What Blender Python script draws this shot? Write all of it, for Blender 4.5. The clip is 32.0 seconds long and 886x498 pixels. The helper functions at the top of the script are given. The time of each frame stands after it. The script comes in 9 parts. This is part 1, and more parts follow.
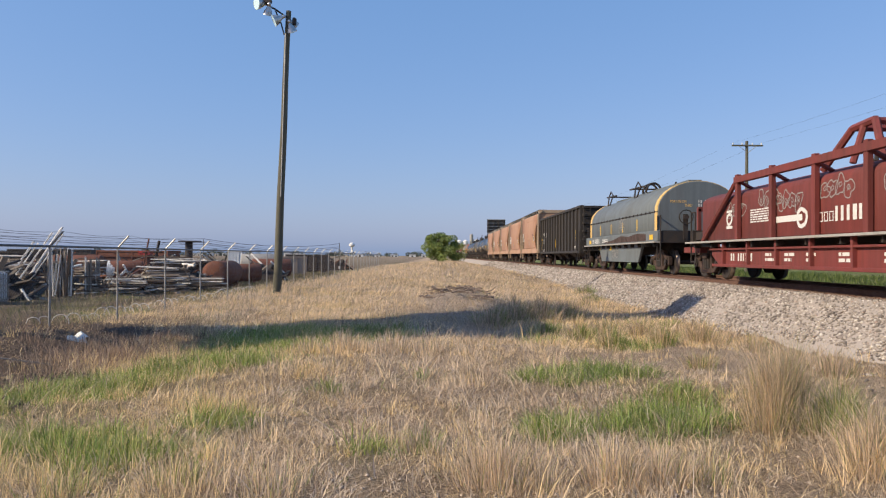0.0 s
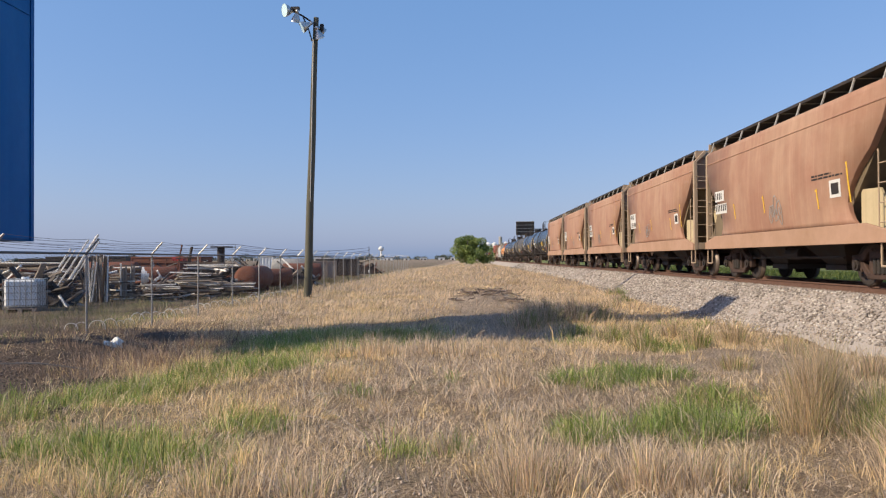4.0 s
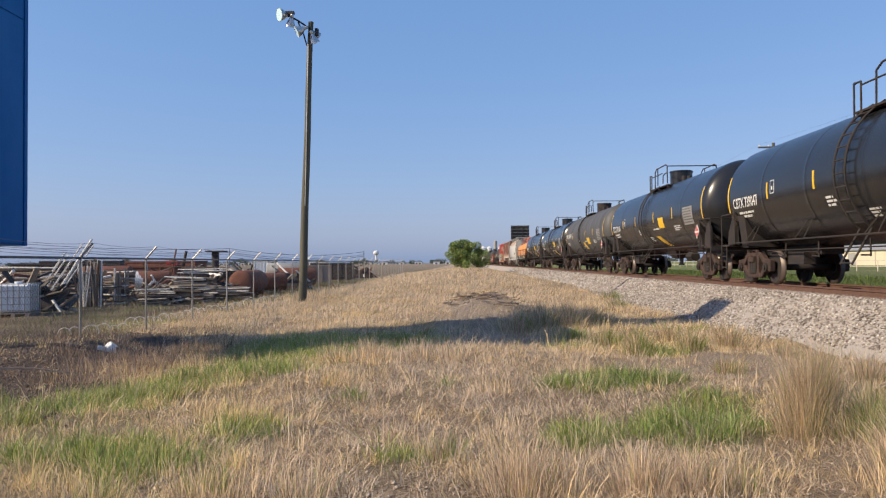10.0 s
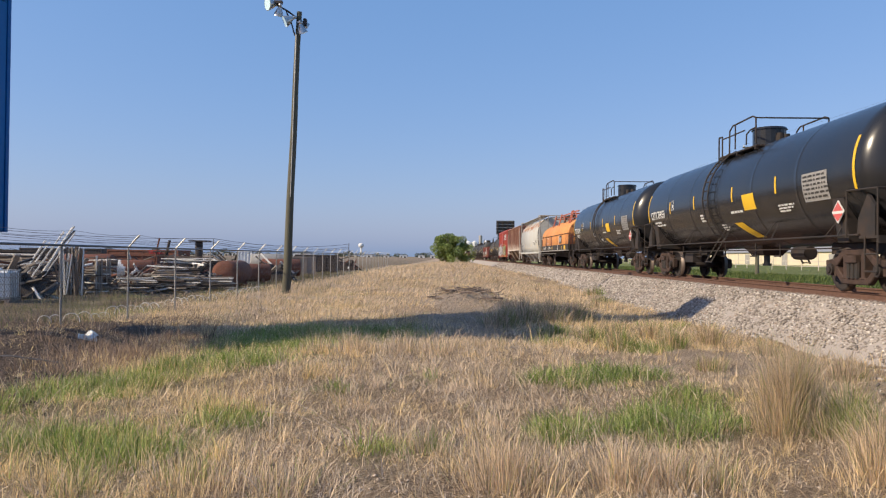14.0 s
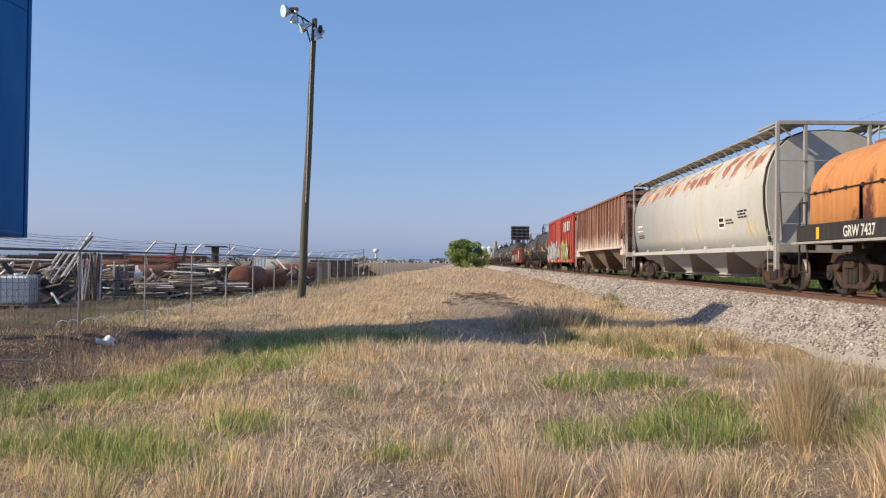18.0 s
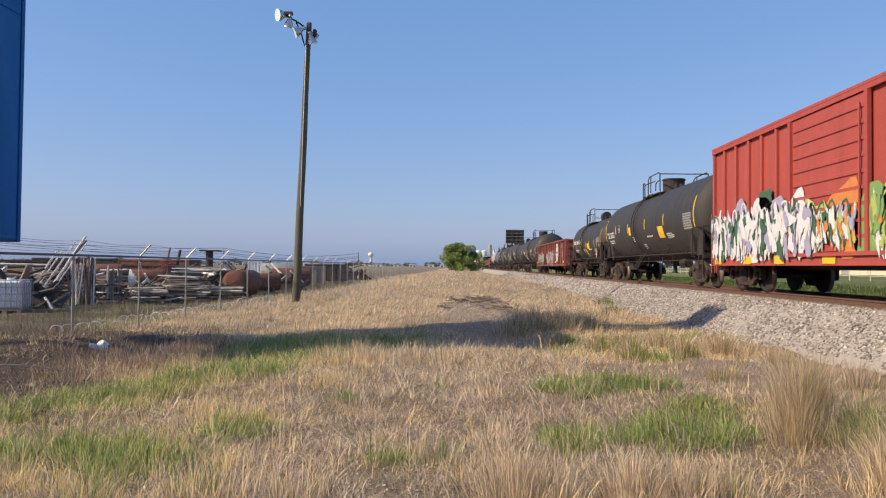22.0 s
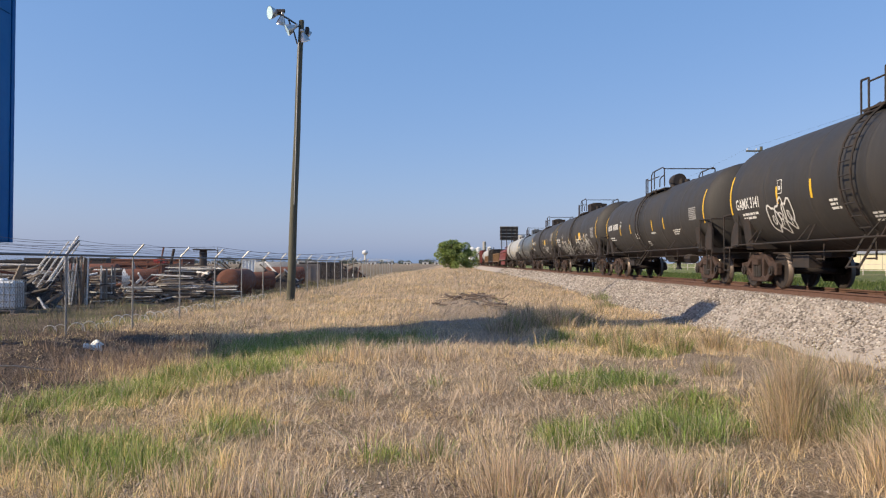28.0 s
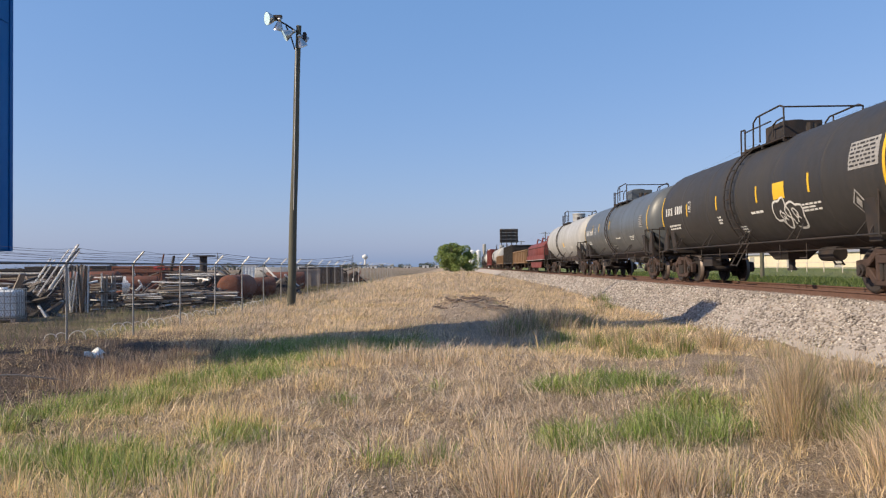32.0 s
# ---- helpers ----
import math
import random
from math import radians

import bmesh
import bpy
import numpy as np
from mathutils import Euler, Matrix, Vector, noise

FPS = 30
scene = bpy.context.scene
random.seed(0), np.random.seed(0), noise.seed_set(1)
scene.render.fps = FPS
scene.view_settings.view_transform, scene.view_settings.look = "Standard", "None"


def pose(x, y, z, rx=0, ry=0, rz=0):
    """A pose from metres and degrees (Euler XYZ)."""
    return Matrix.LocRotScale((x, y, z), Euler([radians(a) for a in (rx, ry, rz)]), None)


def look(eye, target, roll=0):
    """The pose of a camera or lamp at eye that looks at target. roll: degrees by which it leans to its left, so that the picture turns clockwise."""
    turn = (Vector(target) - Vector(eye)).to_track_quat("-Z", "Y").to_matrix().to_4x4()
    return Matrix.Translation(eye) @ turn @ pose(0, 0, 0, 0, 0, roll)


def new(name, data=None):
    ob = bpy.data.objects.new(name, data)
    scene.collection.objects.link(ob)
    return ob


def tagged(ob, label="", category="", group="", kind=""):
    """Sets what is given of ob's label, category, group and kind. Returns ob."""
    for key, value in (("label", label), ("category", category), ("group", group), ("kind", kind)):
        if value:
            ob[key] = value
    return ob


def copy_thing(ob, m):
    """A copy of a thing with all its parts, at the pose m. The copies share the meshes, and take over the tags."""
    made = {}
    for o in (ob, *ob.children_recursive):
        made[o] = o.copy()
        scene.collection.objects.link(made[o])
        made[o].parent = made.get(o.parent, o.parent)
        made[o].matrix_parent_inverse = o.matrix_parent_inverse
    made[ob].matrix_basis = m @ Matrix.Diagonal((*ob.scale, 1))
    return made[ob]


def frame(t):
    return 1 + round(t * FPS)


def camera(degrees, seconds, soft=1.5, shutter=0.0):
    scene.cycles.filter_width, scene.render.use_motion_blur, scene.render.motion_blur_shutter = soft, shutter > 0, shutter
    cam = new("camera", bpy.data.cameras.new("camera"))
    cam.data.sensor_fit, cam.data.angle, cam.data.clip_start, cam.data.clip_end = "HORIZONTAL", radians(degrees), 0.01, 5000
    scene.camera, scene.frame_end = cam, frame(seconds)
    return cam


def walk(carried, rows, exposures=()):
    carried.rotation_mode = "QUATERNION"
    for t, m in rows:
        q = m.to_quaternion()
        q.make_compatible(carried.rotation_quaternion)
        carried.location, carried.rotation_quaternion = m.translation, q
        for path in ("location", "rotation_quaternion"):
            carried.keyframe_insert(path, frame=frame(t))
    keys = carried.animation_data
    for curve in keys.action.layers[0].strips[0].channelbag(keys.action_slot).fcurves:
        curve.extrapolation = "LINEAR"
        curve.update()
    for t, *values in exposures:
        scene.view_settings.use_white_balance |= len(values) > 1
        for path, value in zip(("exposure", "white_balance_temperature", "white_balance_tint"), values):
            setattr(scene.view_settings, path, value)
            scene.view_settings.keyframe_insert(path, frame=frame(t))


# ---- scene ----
EYE = (0.0, 0.0, 1.65)


def aim(right, up, lean):
    """The hand-held camera's pose at its fixed stand, turned by degrees from the line of the track."""
    a, b = radians(right), radians(up)
    way = Vector((math.sin(a) * math.cos(b), math.cos(a) * math.cos(b), math.sin(b)))
    return look(EYE, Vector(EYE) + way * 10, lean)


cam = camera(61.8, 32.0, soft=1.2, shutter=0.06)
walk(cam, [
    (0.0, aim(0.36, 0.53, 0.32)),
    (0.5, aim(0.18, 0.59, 0.27)),
    (1.0, aim(0.03, 0.65, 0.24)),
    (1.5, aim(-0.18, 0.64, 0.01)),
    (2.0, aim(-0.43, 0.58, -0.23)),
    (2.5, aim(-0.83, 0.53, -0.24)),
    (3.0, aim(-1.27, 0.49, -0.26)),
    (3.5, aim(-1.71, 0.54, -0.23)),
    (5.5, aim(-2.01, 1.67, -0.36)),
    (6.0, aim(-1.73, 1.77, -0.38)),
    (6.5, aim(-1.36, 1.68, -0.34)),
    (7.0, aim(-1.06, 1.45, -0.42)),
    (7.5, aim(-0.93, 1.23, -0.51)),
    (8.0, aim(-1.00, 1.08, -0.44)),
    (8.5, aim(-1.24, 1.03, -0.41)),
    (9.0, aim(-1.51, 1.01, -0.35)),
    (9.5, aim(-1.59, 1.03, -0.36)),
    (10.0, aim(-1.49, 1.07, -0.37)),
    (10.5, aim(-1.18, 1.12, -0.32)),
    (11.0, aim(-0.87, 1.15, -0.31)),
    (11.5, aim(-0.59, 1.12, -0.18)),
    (12.0, aim(-0.39, 1.04, -0.04)),
    (12.5, aim(-0.26, 0.90, 0.14)),
    (13.0, aim(-0.19, 0.75, 0.34)),
    (13.5, aim(-0.23, 0.65, 0.48)),
    (14.0, aim(-0.34, 0.60, 0.63)),
    (14.5, aim(-0.54, 0.63, 0.70)),
    (16.5, aim(-1.31, 1.01, 0.45)),
    (17.0, aim(-1.34, 1.02, 0.49)),
    (17.5, aim(-1.37, 0.99, 0.51)),
    (18.0, aim(-1.48, 1.01, 0.64)),
    (18.5, aim(-1.67, 1.08, 0.78)),
    (19.0, aim(-1.80, 1.15, 0.88)),
    (19.5, aim(-1.81, 1.25, 1.00)),
    (20.0, aim(-1.76, 1.31, 1.00)),
    (20.5, aim(-1.65, 1.35, 0.87)),
    (21.0, aim(-1.45, 1.33, 0.69)),
    (21.5, aim(-1.27, 1.32, 0.62)),
    (22.0, aim(-1.08, 1.30, 0.53)),
    (22.5, aim(-0.92, 1.34, 0.46)),
    (23.0, aim(-0.82, 1.46, 0.40)),
    (23.5, aim(-0.80, 1.60, 0.39)),
    (24.0, aim(-0.91, 1.69, 0.42)),
    (24.5, aim(-1.07, 1.72, 0.39)),
    (25.0, aim(-1.25, 1.63, 0.43)),
    (25.5, aim(-1.42, 1.45, 0.40)),
    (27.5, aim(-0.89, 1.17, 0.25)),
    (28.0, aim(-0.64, 1.09, 0.11)),
    (28.5, aim(-0.53, 1.07, 0.05)),
    (29.0, aim(-0.56, 1.06, -0.06)),
    (29.5, aim(-0.68, 1.13, -0.24)),
    (30.0, aim(-0.79, 1.24, -0.43)),
    (30.5, aim(-0.83, 1.39, -0.58)),
    (31.0, aim(-0.81, 1.46, -0.66)),
    (31.5, aim(-0.72, 1.44, -0.65)),
    (32.0, aim(-0.64, 1.34, -0.64)),
])

# ---------------------------------------------------------------- light
SUN_AZ, SUN_EL = 251.0, 33.0          # degrees clockwise from the track's line; above the horizon
world = bpy.data.worlds.new("world")
scene.world = world
world.use_nodes = True
wt = world.node_tree
sky = wt.nodes.new("ShaderNodeTexSky")
sky.sky_type = 'NISHITA'
sky.sun_disc = False
sky.sun_elevation, sky.sun_rotation = radians(SUN_EL), radians(SUN_AZ)
sky.altitude, sky.air_density, sky.dust_density, sky.ozone_density = 20, 1.25, 1.0, 1.0
haze = wt.nodes.new("ShaderNodeMix")          # thin even haze over the clear sky
haze.data_type = 'RGBA'
haze.inputs[0].default_value = 0.40
haze.inputs[7].default_value = (1.47, 5.21, 9.64, 1)
wt.links.new(sky.outputs[0], haze.inputs[6])
tint = wt.nodes.new("ShaderNodeMix")          # the camera's daylight balance
tint.data_type, tint.blend_type = 'RGBA', 'MULTIPLY'
tint.inputs[0].default_value = 1.0
tint.inputs[7].default_value = (0.935, 0.80, 0.922, 1)
wt.links.new(haze.outputs[2], tint.inputs[6])
wt.links.new(tint.outputs[2], wt.nodes["Background"].inputs[0])
wt.nodes["Background"].inputs[1].default_value = 0.105
sun_dir = Vector((math.sin(radians(SUN_AZ)) * math.cos(radians(SUN_EL)),
                  math.cos(radians(SUN_AZ)) * math.cos(radians(SUN_EL)), math.sin(radians(SUN_EL))))
sun_data = bpy.data.lights.new("sun", 'SUN')
sun_data.energy, sun_data.angle, sun_data.color = 5.0, radians(0.6), (1.0, 0.84, 0.615)
sun = new("sun", sun_data)
sun.matrix_world = look(sun_dir * 100, (0, 0, 0))
scene.view_settings.exposure = 0.16

# ---------------------------------------------------------------- plan
TRACK_X = 9.45        # centre line of the track, which runs along y
RAIL_Z = 1.01         # top of the rails
SPEED = 11.2          # metres a second, towards the camera
S = 1.018
FENCE_X = -7.9

# ---------------------------------------------------------------- materials
def nodes_of(name):
    m = bpy.data.materials.new(name)
    m.use_nodes = True
    t = m.node_tree
    return m, t, t.nodes["Principled BSDF"]


def ramp(t, fac, stops):
    r = t.nodes.new("ShaderNodeValToRGB")
    e = r.color_ramp.elements
    while len(e) < len(stops):
        e.new(0.5)
    for k, (pos, col) in zip(e, stops):
        k.position, k.color = pos, (*col, 1)
    t.links.new(fac, r.inputs[0])
    return r.outputs[0]


def noise_tex(t, vec, scale, detail=4, rough=0.6):
    n = t.nodes.new("ShaderNodeTexNoise")
    n.inputs["Scale"].default_value, n.inputs["Detail"].default_value, n.inputs["Roughness"].default_value = scale, detail, rough
    if vec:
        t.links.new(vec, n.inputs["Vector"])
    return n.outputs["Fac"]


def stretch(t, vec, sx, sy, sz):
    m = t.nodes.new("ShaderNodeMapping")
    m.inputs["Scale"].default_value = (sx, sy, sz)
    t.links.new(vec, m.inputs["Vector"])
    return m.outputs[0]


def blend(t, fac, a, b, how='MIX'):
    m = t.nodes.new("ShaderNodeMix")
    m.data_type, m.blend_type = 'RGBA', how
    for sock, v in ((m.inputs[0], fac), (m.inputs[6], a), (m.inputs[7], b)):
        if isinstance(v, (int, float)):
            sock.default_value = v
        elif isinstance(v, tuple):
            sock.default_value = (*v, 1)
        else:
            t.links.new(v, sock)
    return m.outputs[2]


def maths(t, op, a, b=None):
    m = t.nodes.new("ShaderNodeMath")
    m.operation = op
    m.use_clamp = op in ('MULTIPLY', 'ADD')
    for sock, v in zip(m.inputs, (a, b)):
        if v is None:
            continue
        if isinstance(v, (int, float)):
            sock.default_value = v
        else:
            t.links.new(v, sock)
    return m.outputs[0]


def bump(t, b, height, strength, dist):
    n = t.nodes.new("ShaderNodeBump")
    n.inputs["Strength"].default_value, n.inputs["Distance"].default_value = strength, dist
    t.links.new(height, n.inputs["Height"])
    t.links.new(n.outputs[0], b.inputs["Normal"])


def paint(name, col, grime=(0.09, 0.07, 0.05), amount=0.5, rough=0.5, metal=0.0, streak=True, scale=1.6, rust=None, rust_at=0.62, relief=0.12, runs=0.0, rvar=1.0):
    """Weathered paint or metal: fine grain, run-down streaks, blotches of grime and, where asked, rust."""
    m, t, b = nodes_of(name)
    co = t.nodes.new("ShaderNodeTexCoord").outputs["Object"]
    fine = noise_tex(t, co, scale * 9, 6, 0.65)
    big = noise_tex(t, stretch(t, co, 1, 1, 0.35) if streak else co, scale, 5, 0.65)
    run = noise_tex(t, stretch(t, co, 6, 6, 0.25), scale, 4, 0.7)
    dirt = maths(t, 'MULTIPLY', big, run) if streak else big
    lo, hi = (0.16, 0.42) if streak else (0.4, 0.75)
    mask = ramp(t, dirt, [(lo, (0, 0, 0)), (hi, (amount, amount, amount))])
    c = blend(t, fine, tuple(x * 0.86 for x in col), tuple(min(1, x * 1.12) for x in col))
    c = blend(t, mask, c, grime)
    if runs:
        thin = noise_tex(t, stretch(t, co, 9, 9, 0.16), scale, 5, 0.75)
        c = blend(t, ramp(t, thin, [(0.42, (0, 0, 0)), (0.58, (runs, runs, runs))]), c, tuple(x * 0.45 for x in col))
        c = blend(t, ramp(t, thin, [(0.30, (runs, runs, runs)), (0.42, (0, 0, 0))]), c, tuple(min(0.8, x * 1.35 + 0.05) for x in grime))
    if rust:
        r = noise_tex(t, stretch(t, co, 1, 1, 0.6), scale * 0.8, 8, 0.7)
        c = blend(t, ramp(t, r, [(rust_at, (0, 0, 0)), (rust_at + 0.07, (1, 1, 1))]), c,
                  blend(t, fine, tuple(x * 0.6 for x in rust), rust))
    t.links.new(c, b.inputs["Base Color"])
    b.inputs["Metallic"].default_value = metal
    t.links.new(ramp(t, big, [(0.3, (rough - 0.08 * rvar,) * 3), (0.7, (min(1, rough + 0.15 * rvar),) * 3)]), b.inputs["Roughness"])
    if relief:
        bump(t, b, fine, relief, 0.01)
    return m


def plain(name, col, rough=0.6, metal=0.0, vary=0.12, scale=12):
    m, t, b = nodes_of(name)
    co = t.nodes.new("ShaderNodeTexCoord").outputs["Object"]
    n = noise_tex(t, co, scale, 5)
    t.links.new(blend(t, n, tuple(x * (1 - vary * 2) for x in col), tuple(min(1, x * (1 + vary)) for x in col)), b.inputs["Base Color"])
    b.inputs["Roughness"].default_value, b.inputs["Metallic"].default_value = rough, metal
    bump(t, b, n, 0.1, 0.01)
    return m


def grass_mat(name, dry1, dry2, dry3, green1, green2):
    """Blades: straw or green by the blade's own 'green' value, varied from blade to blade."""
    m, t, b = nodes_of(name)
    g = t.nodes.new("ShaderNodeNewGeometry").outputs["Random Per Island"]
    at = t.nodes.new("ShaderNodeAttribute")
    at.attribute_name = "green"
    tn = t.nodes.new("ShaderNodeAttribute")
    tn.attribute_name = "tone"
    dry = ramp(t, tn.outputs["Fac"], [(0.0, dry1), (0.45, dry2), (0.75, tuple(x * 0.84 for x in dry2)), (1.0, dry3)])
    dry = blend(t, ramp(t, g, [(0.0, (0.26, 0.24, 0.22)), (0.25, (0.7, 0.69, 0.68)), (0.55, (0.98, 0.98, 0.98)), (1.0, (1, 1, 1))]), (0, 0, 0), dry)
    grn = ramp(t, g, [(0.0, green1), (1.0, green2)])
    col = blend(t, at.outputs["Fac"], dry, grn)
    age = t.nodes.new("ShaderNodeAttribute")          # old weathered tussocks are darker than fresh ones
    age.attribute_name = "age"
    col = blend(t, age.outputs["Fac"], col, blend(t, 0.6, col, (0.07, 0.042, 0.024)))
    t.links.new(col, b.inputs["Base Color"])
    b.inputs["Roughness"].default_value = 0.6
    b.inputs["Specular IOR Level"].default_value = 0.25
    glow = t.nodes.new("ShaderNodeBsdfTranslucent")      # thin blades let light through
    t.links.new(col, glow.inputs[0])
    both = t.nodes.new("ShaderNodeMixShader")
    both.inputs[0].default_value = 0.33
    t.links.new(b.outputs[0], both.inputs[1])
    t.links.new(glow.outputs[0], both.inputs[2])
    t.links.new(both.outputs[0], t.nodes["Material Output"].inputs[0])
    return m


M = {}
M["grass"] = grass_mat("grass_blades", (0.93, 0.70, 0.37), (0.91, 0.715, 0.51), (0.72, 0.60, 0.49), (0.08, 0.17, 0.015), (0.28, 0.43, 0.06))
M["verge"] = grass_mat("verge_blades", (0.40, 0.34, 0.16), (0.36, 0.31, 0.14), (0.3, 0.26, 0.13), (0.05, 0.09, 0.018), (0.15, 0.20, 0.05))
M["steel_rail"] = paint("rusted_rail", (0.125, 0.066, 0.046), (0.08, 0.042, 0.03), 0.6, 0.8, 0.0, False, 6)
M["tie"] = paint("tie_wood", (0.10, 0.075, 0.055), (0.04, 0.03, 0.025), 0.6, 0.85, 0, False, 5)
M["galv"] = plain("galvanised_steel", (0.42, 0.41, 0.39), 0.5, 0.5, 0.15, 6)
M["wood_pole"] = paint("weathered_pole", (0.115, 0.108, 0.076), (0.06, 0.055, 0.04), 0.7, 0.85, 0, True, 2.2)
M["blue"] = paint("blue_sign_paint", (0.001, 0.105, 0.33), (0.001, 0.06, 0.22), 0.3, 0.5, 0, True, 0.6)
M["blue"].node_tree.nodes["Principled BSDF"].inputs["Specular IOR Level"].default_value = 0.2
M["dark_steel"] = paint("dark_steel", (0.035, 0.03, 0.03), (0.09, 0.06, 0.04), 0.5, 0.6, 0.2)
M["white"] = plain("white_paint", (0.75, 0.74, 0.70), 0.5, 0, 0.06)
M["stalk"] = grass_mat("dead_stalk", (0.52, 0.38, 0.27), (0.42, 0.29, 0.21), (0.27, 0.19, 0.14), (0.14, 0.15, 0.05), (0.22, 0.22, 0.08))
M["weed"] = grass_mat("yard_weeds", (0.40, 0.31, 0.20), (0.34, 0.26, 0.17), (0.28, 0.21, 0.15), (0.07, 0.10, 0.03), (0.20, 0.22, 0.08))
M["rust"] = paint("rusted_steel", (0.20, 0.075, 0.045), (0.09, 0.05, 0.04), 0.6, 0.85, 0.1, False, 2.5)
M["scrap_wood"] = paint("grey_scrap_wood", (0.34, 0.28, 0.23), (0.14, 0.11, 0.09), 0.6, 0.85, 0, True, 2.5)
M["pale_post"] = paint("pale_painted_timber", (0.62, 0.56, 0.48), (0.3, 0.2, 0.15), 0.6, 0.7, 0, True, 2.5)
M["plastic"] = plain("white_plastic", (0.72, 0.74, 0.76), 0.4, 0, 0.06, 4)
M["bark"] = paint("bark", (0.13, 0.09, 0.06), (0.06, 0.045, 0.03), 0.6, 0.9, 0, True, 4)
M["lens"] = plain("lamp_glass", (0.58, 0.78, 0.82), 0.12, 0.0, 0.05)
M["alu"] = plain("brushed_aluminium", (0.55, 0.54, 0.53), 0.35, 0.8, 0.1)
M["far_white"] = plain("far_white_walls", (0.72, 0.72, 0.70), 0.7)
M["cream"] = paint("cream_metal_wall", (0.68, 0.60, 0.44), (0.5, 0.42, 0.3), 0.4, 0.6, 0, True, 0.3)
M["red_paint"] = plain("red_paint", (0.45, 0.05, 0.04), 0.5)
M["twig"] = paint("grey_brown_twig", (0.15, 0.11, 0.085), (0.28, 0.22, 0.18), 0.6, 0.9, 0, False, 6)
M["white_weathered"] = paint("weathered_white_paint", (0.82, 0.80, 0.76), (0.45, 0.38, 0.32), 0.4, 0.7, 0, True, 3)
# near-black board colour that stands in for shaded gaps in the stacks
M["gap_board"] = paint("dark_gap_board", (0.075, 0.055, 0.045), (0.16, 0.12, 0.09), 0.5, 0.9, 0, True, 2.5)
M["bleached_wood"] = paint("bleached_timber", (0.40, 0.335, 0.275), (0.16, 0.13, 0.105), 0.6, 0.85, 0, True, 2.5)
M["bracket_red"] = paint("rusty_red_bracket", (0.42, 0.13, 0.08), (0.2, 0.07, 0.05), 0.6, 0.75, 0, False, 3)
M["clod"] = plain("dark_earth_clod", (0.19, 0.14, 0.11), 0.95, 0, 0.3, 14)
M["pale_clod"] = plain("pale_earth_crumb", (0.52, 0.42, 0.335), 0.95, 0, 0.3, 14)

# ---------------------------------------------------------------- ground
def smooth(a, b, x):
    t = np.clip((x - a) / (b - a), 0, 1)
    return t * t * (3 - 2 * t)


def waves(x, y, size, seed):
    """Cheap smooth noise, about -1 to 1."""
    r = np.random.RandomState(seed)
    out = 0
    for k in range(7):
        a, p = r.uniform(0, 6.28), r.uniform(0, 6.28)
        f = 6.28 / size * r.uniform(0.6, 1.6)
        out = out + np.sin((x * np.cos(a) + y * np.sin(a)) * f + p + 1.3 * np.sin((x * np.sin(a) - y * np.cos(a)) * f * 0.6))
    return out / 3.6


def bed_z(x):
    """Cross-section of the stone bed: shoulder, slope and toe on both sides."""
    d = np.abs(x - TRACK_X)
    return 0.86 - np.clip(d - 1.62, 0, None) * 0.66


def ground_z(x, y):
    x, y = np.asarray(x, float), np.asarray(y, float)
    z = 0.80 * smooth(14, 60, y) * smooth(-9, 1.5, x) * (1 - 0.65 * smooth(2.2, 5.2, x))                       # the strip rises to the track's level
    z = z + 0.10 * smooth(0, 5, x) * (1 - smooth(8, 14, y))
    z = z - 0.22 * np.exp(-((x + 4.8) / 2.0) ** 2 - ((y - 14.0) / 4.2) ** 2)    # hollow below the fence
    z = z + 0.17 * smooth(-6.2, -7.6, x) * (1 - smooth(13, 21, y))
    z = z + 0.52 * np.exp(-((x - 0.6) / 1.7) ** 2 - ((y - 22.2) / 2.4) ** 2)    # heap with twigs
    z = z + 0.06 * np.exp(-((x + 1.5) / 3.5) ** 2 - ((y - 11.0) / 2.5) ** 2)
    z = z - 0.16 * np.exp(-((x - 0.6) / 3.0) ** 2 - ((y - 16.6) / 2.0) ** 2)    # dip before the heap
    z = z + 0.07 * waves(x, y, 0.9, 91) * np.exp(-((x - 0.6) / 2.0) ** 2 - ((y - 21.0) / 3.2) ** 2)
    z = z + 0.05 * waves(x, y, 4.5, 1) * (1 - smooth(80, 160, y)) + 0.02 * waves(x, y, 1.3, 2) * (1 - smooth(30, 60, y))
    z = np.where(x > 6.3, z * (1 - smooth(6.3, 7.2, x)) + 0.12 * smooth(6.3, 7.2, x), z)   # flat under the bed
    z = np.where(x > 12.5, 0.12 + 0.38 * smooth(12.5, 18, x), z)
    return z


def mesh_from(name, verts, faces, mat=None, smooth_faces=False, attrs=()):
    """A mesh from arrays of vertices and equal-sided faces."""
    verts, faces = np.asarray(verts, np.float32), np.asarray(faces, np.int32)
    me = bpy.data.meshes.new(name)
    n, k = faces.shape
    me.vertices.add(len(verts))
    me.vertices.foreach_set("co", verts.ravel())
    me.loops.add(n * k)
    me.loops.foreach_set("vertex_index", faces.ravel())
    me.polygons.add(n)
    me.polygons.foreach_set("loop_start", np.arange(0, n * k, k, dtype=np.int32))
    me.polygons.foreach_set("loop_total", np.full(n, k, np.int32))
    if smooth_faces:
        me.polygons.foreach_set("use_smooth", np.ones(n, bool))
    for key, vals in attrs:
        a = me.attributes.new(key, 'FLOAT', 'POINT')
        a.data.foreach_set("value", np.asarray(vals, np.float32))
    me.update(calc_edges=True)
    if mat:
        me.materials.append(mat)
    return me


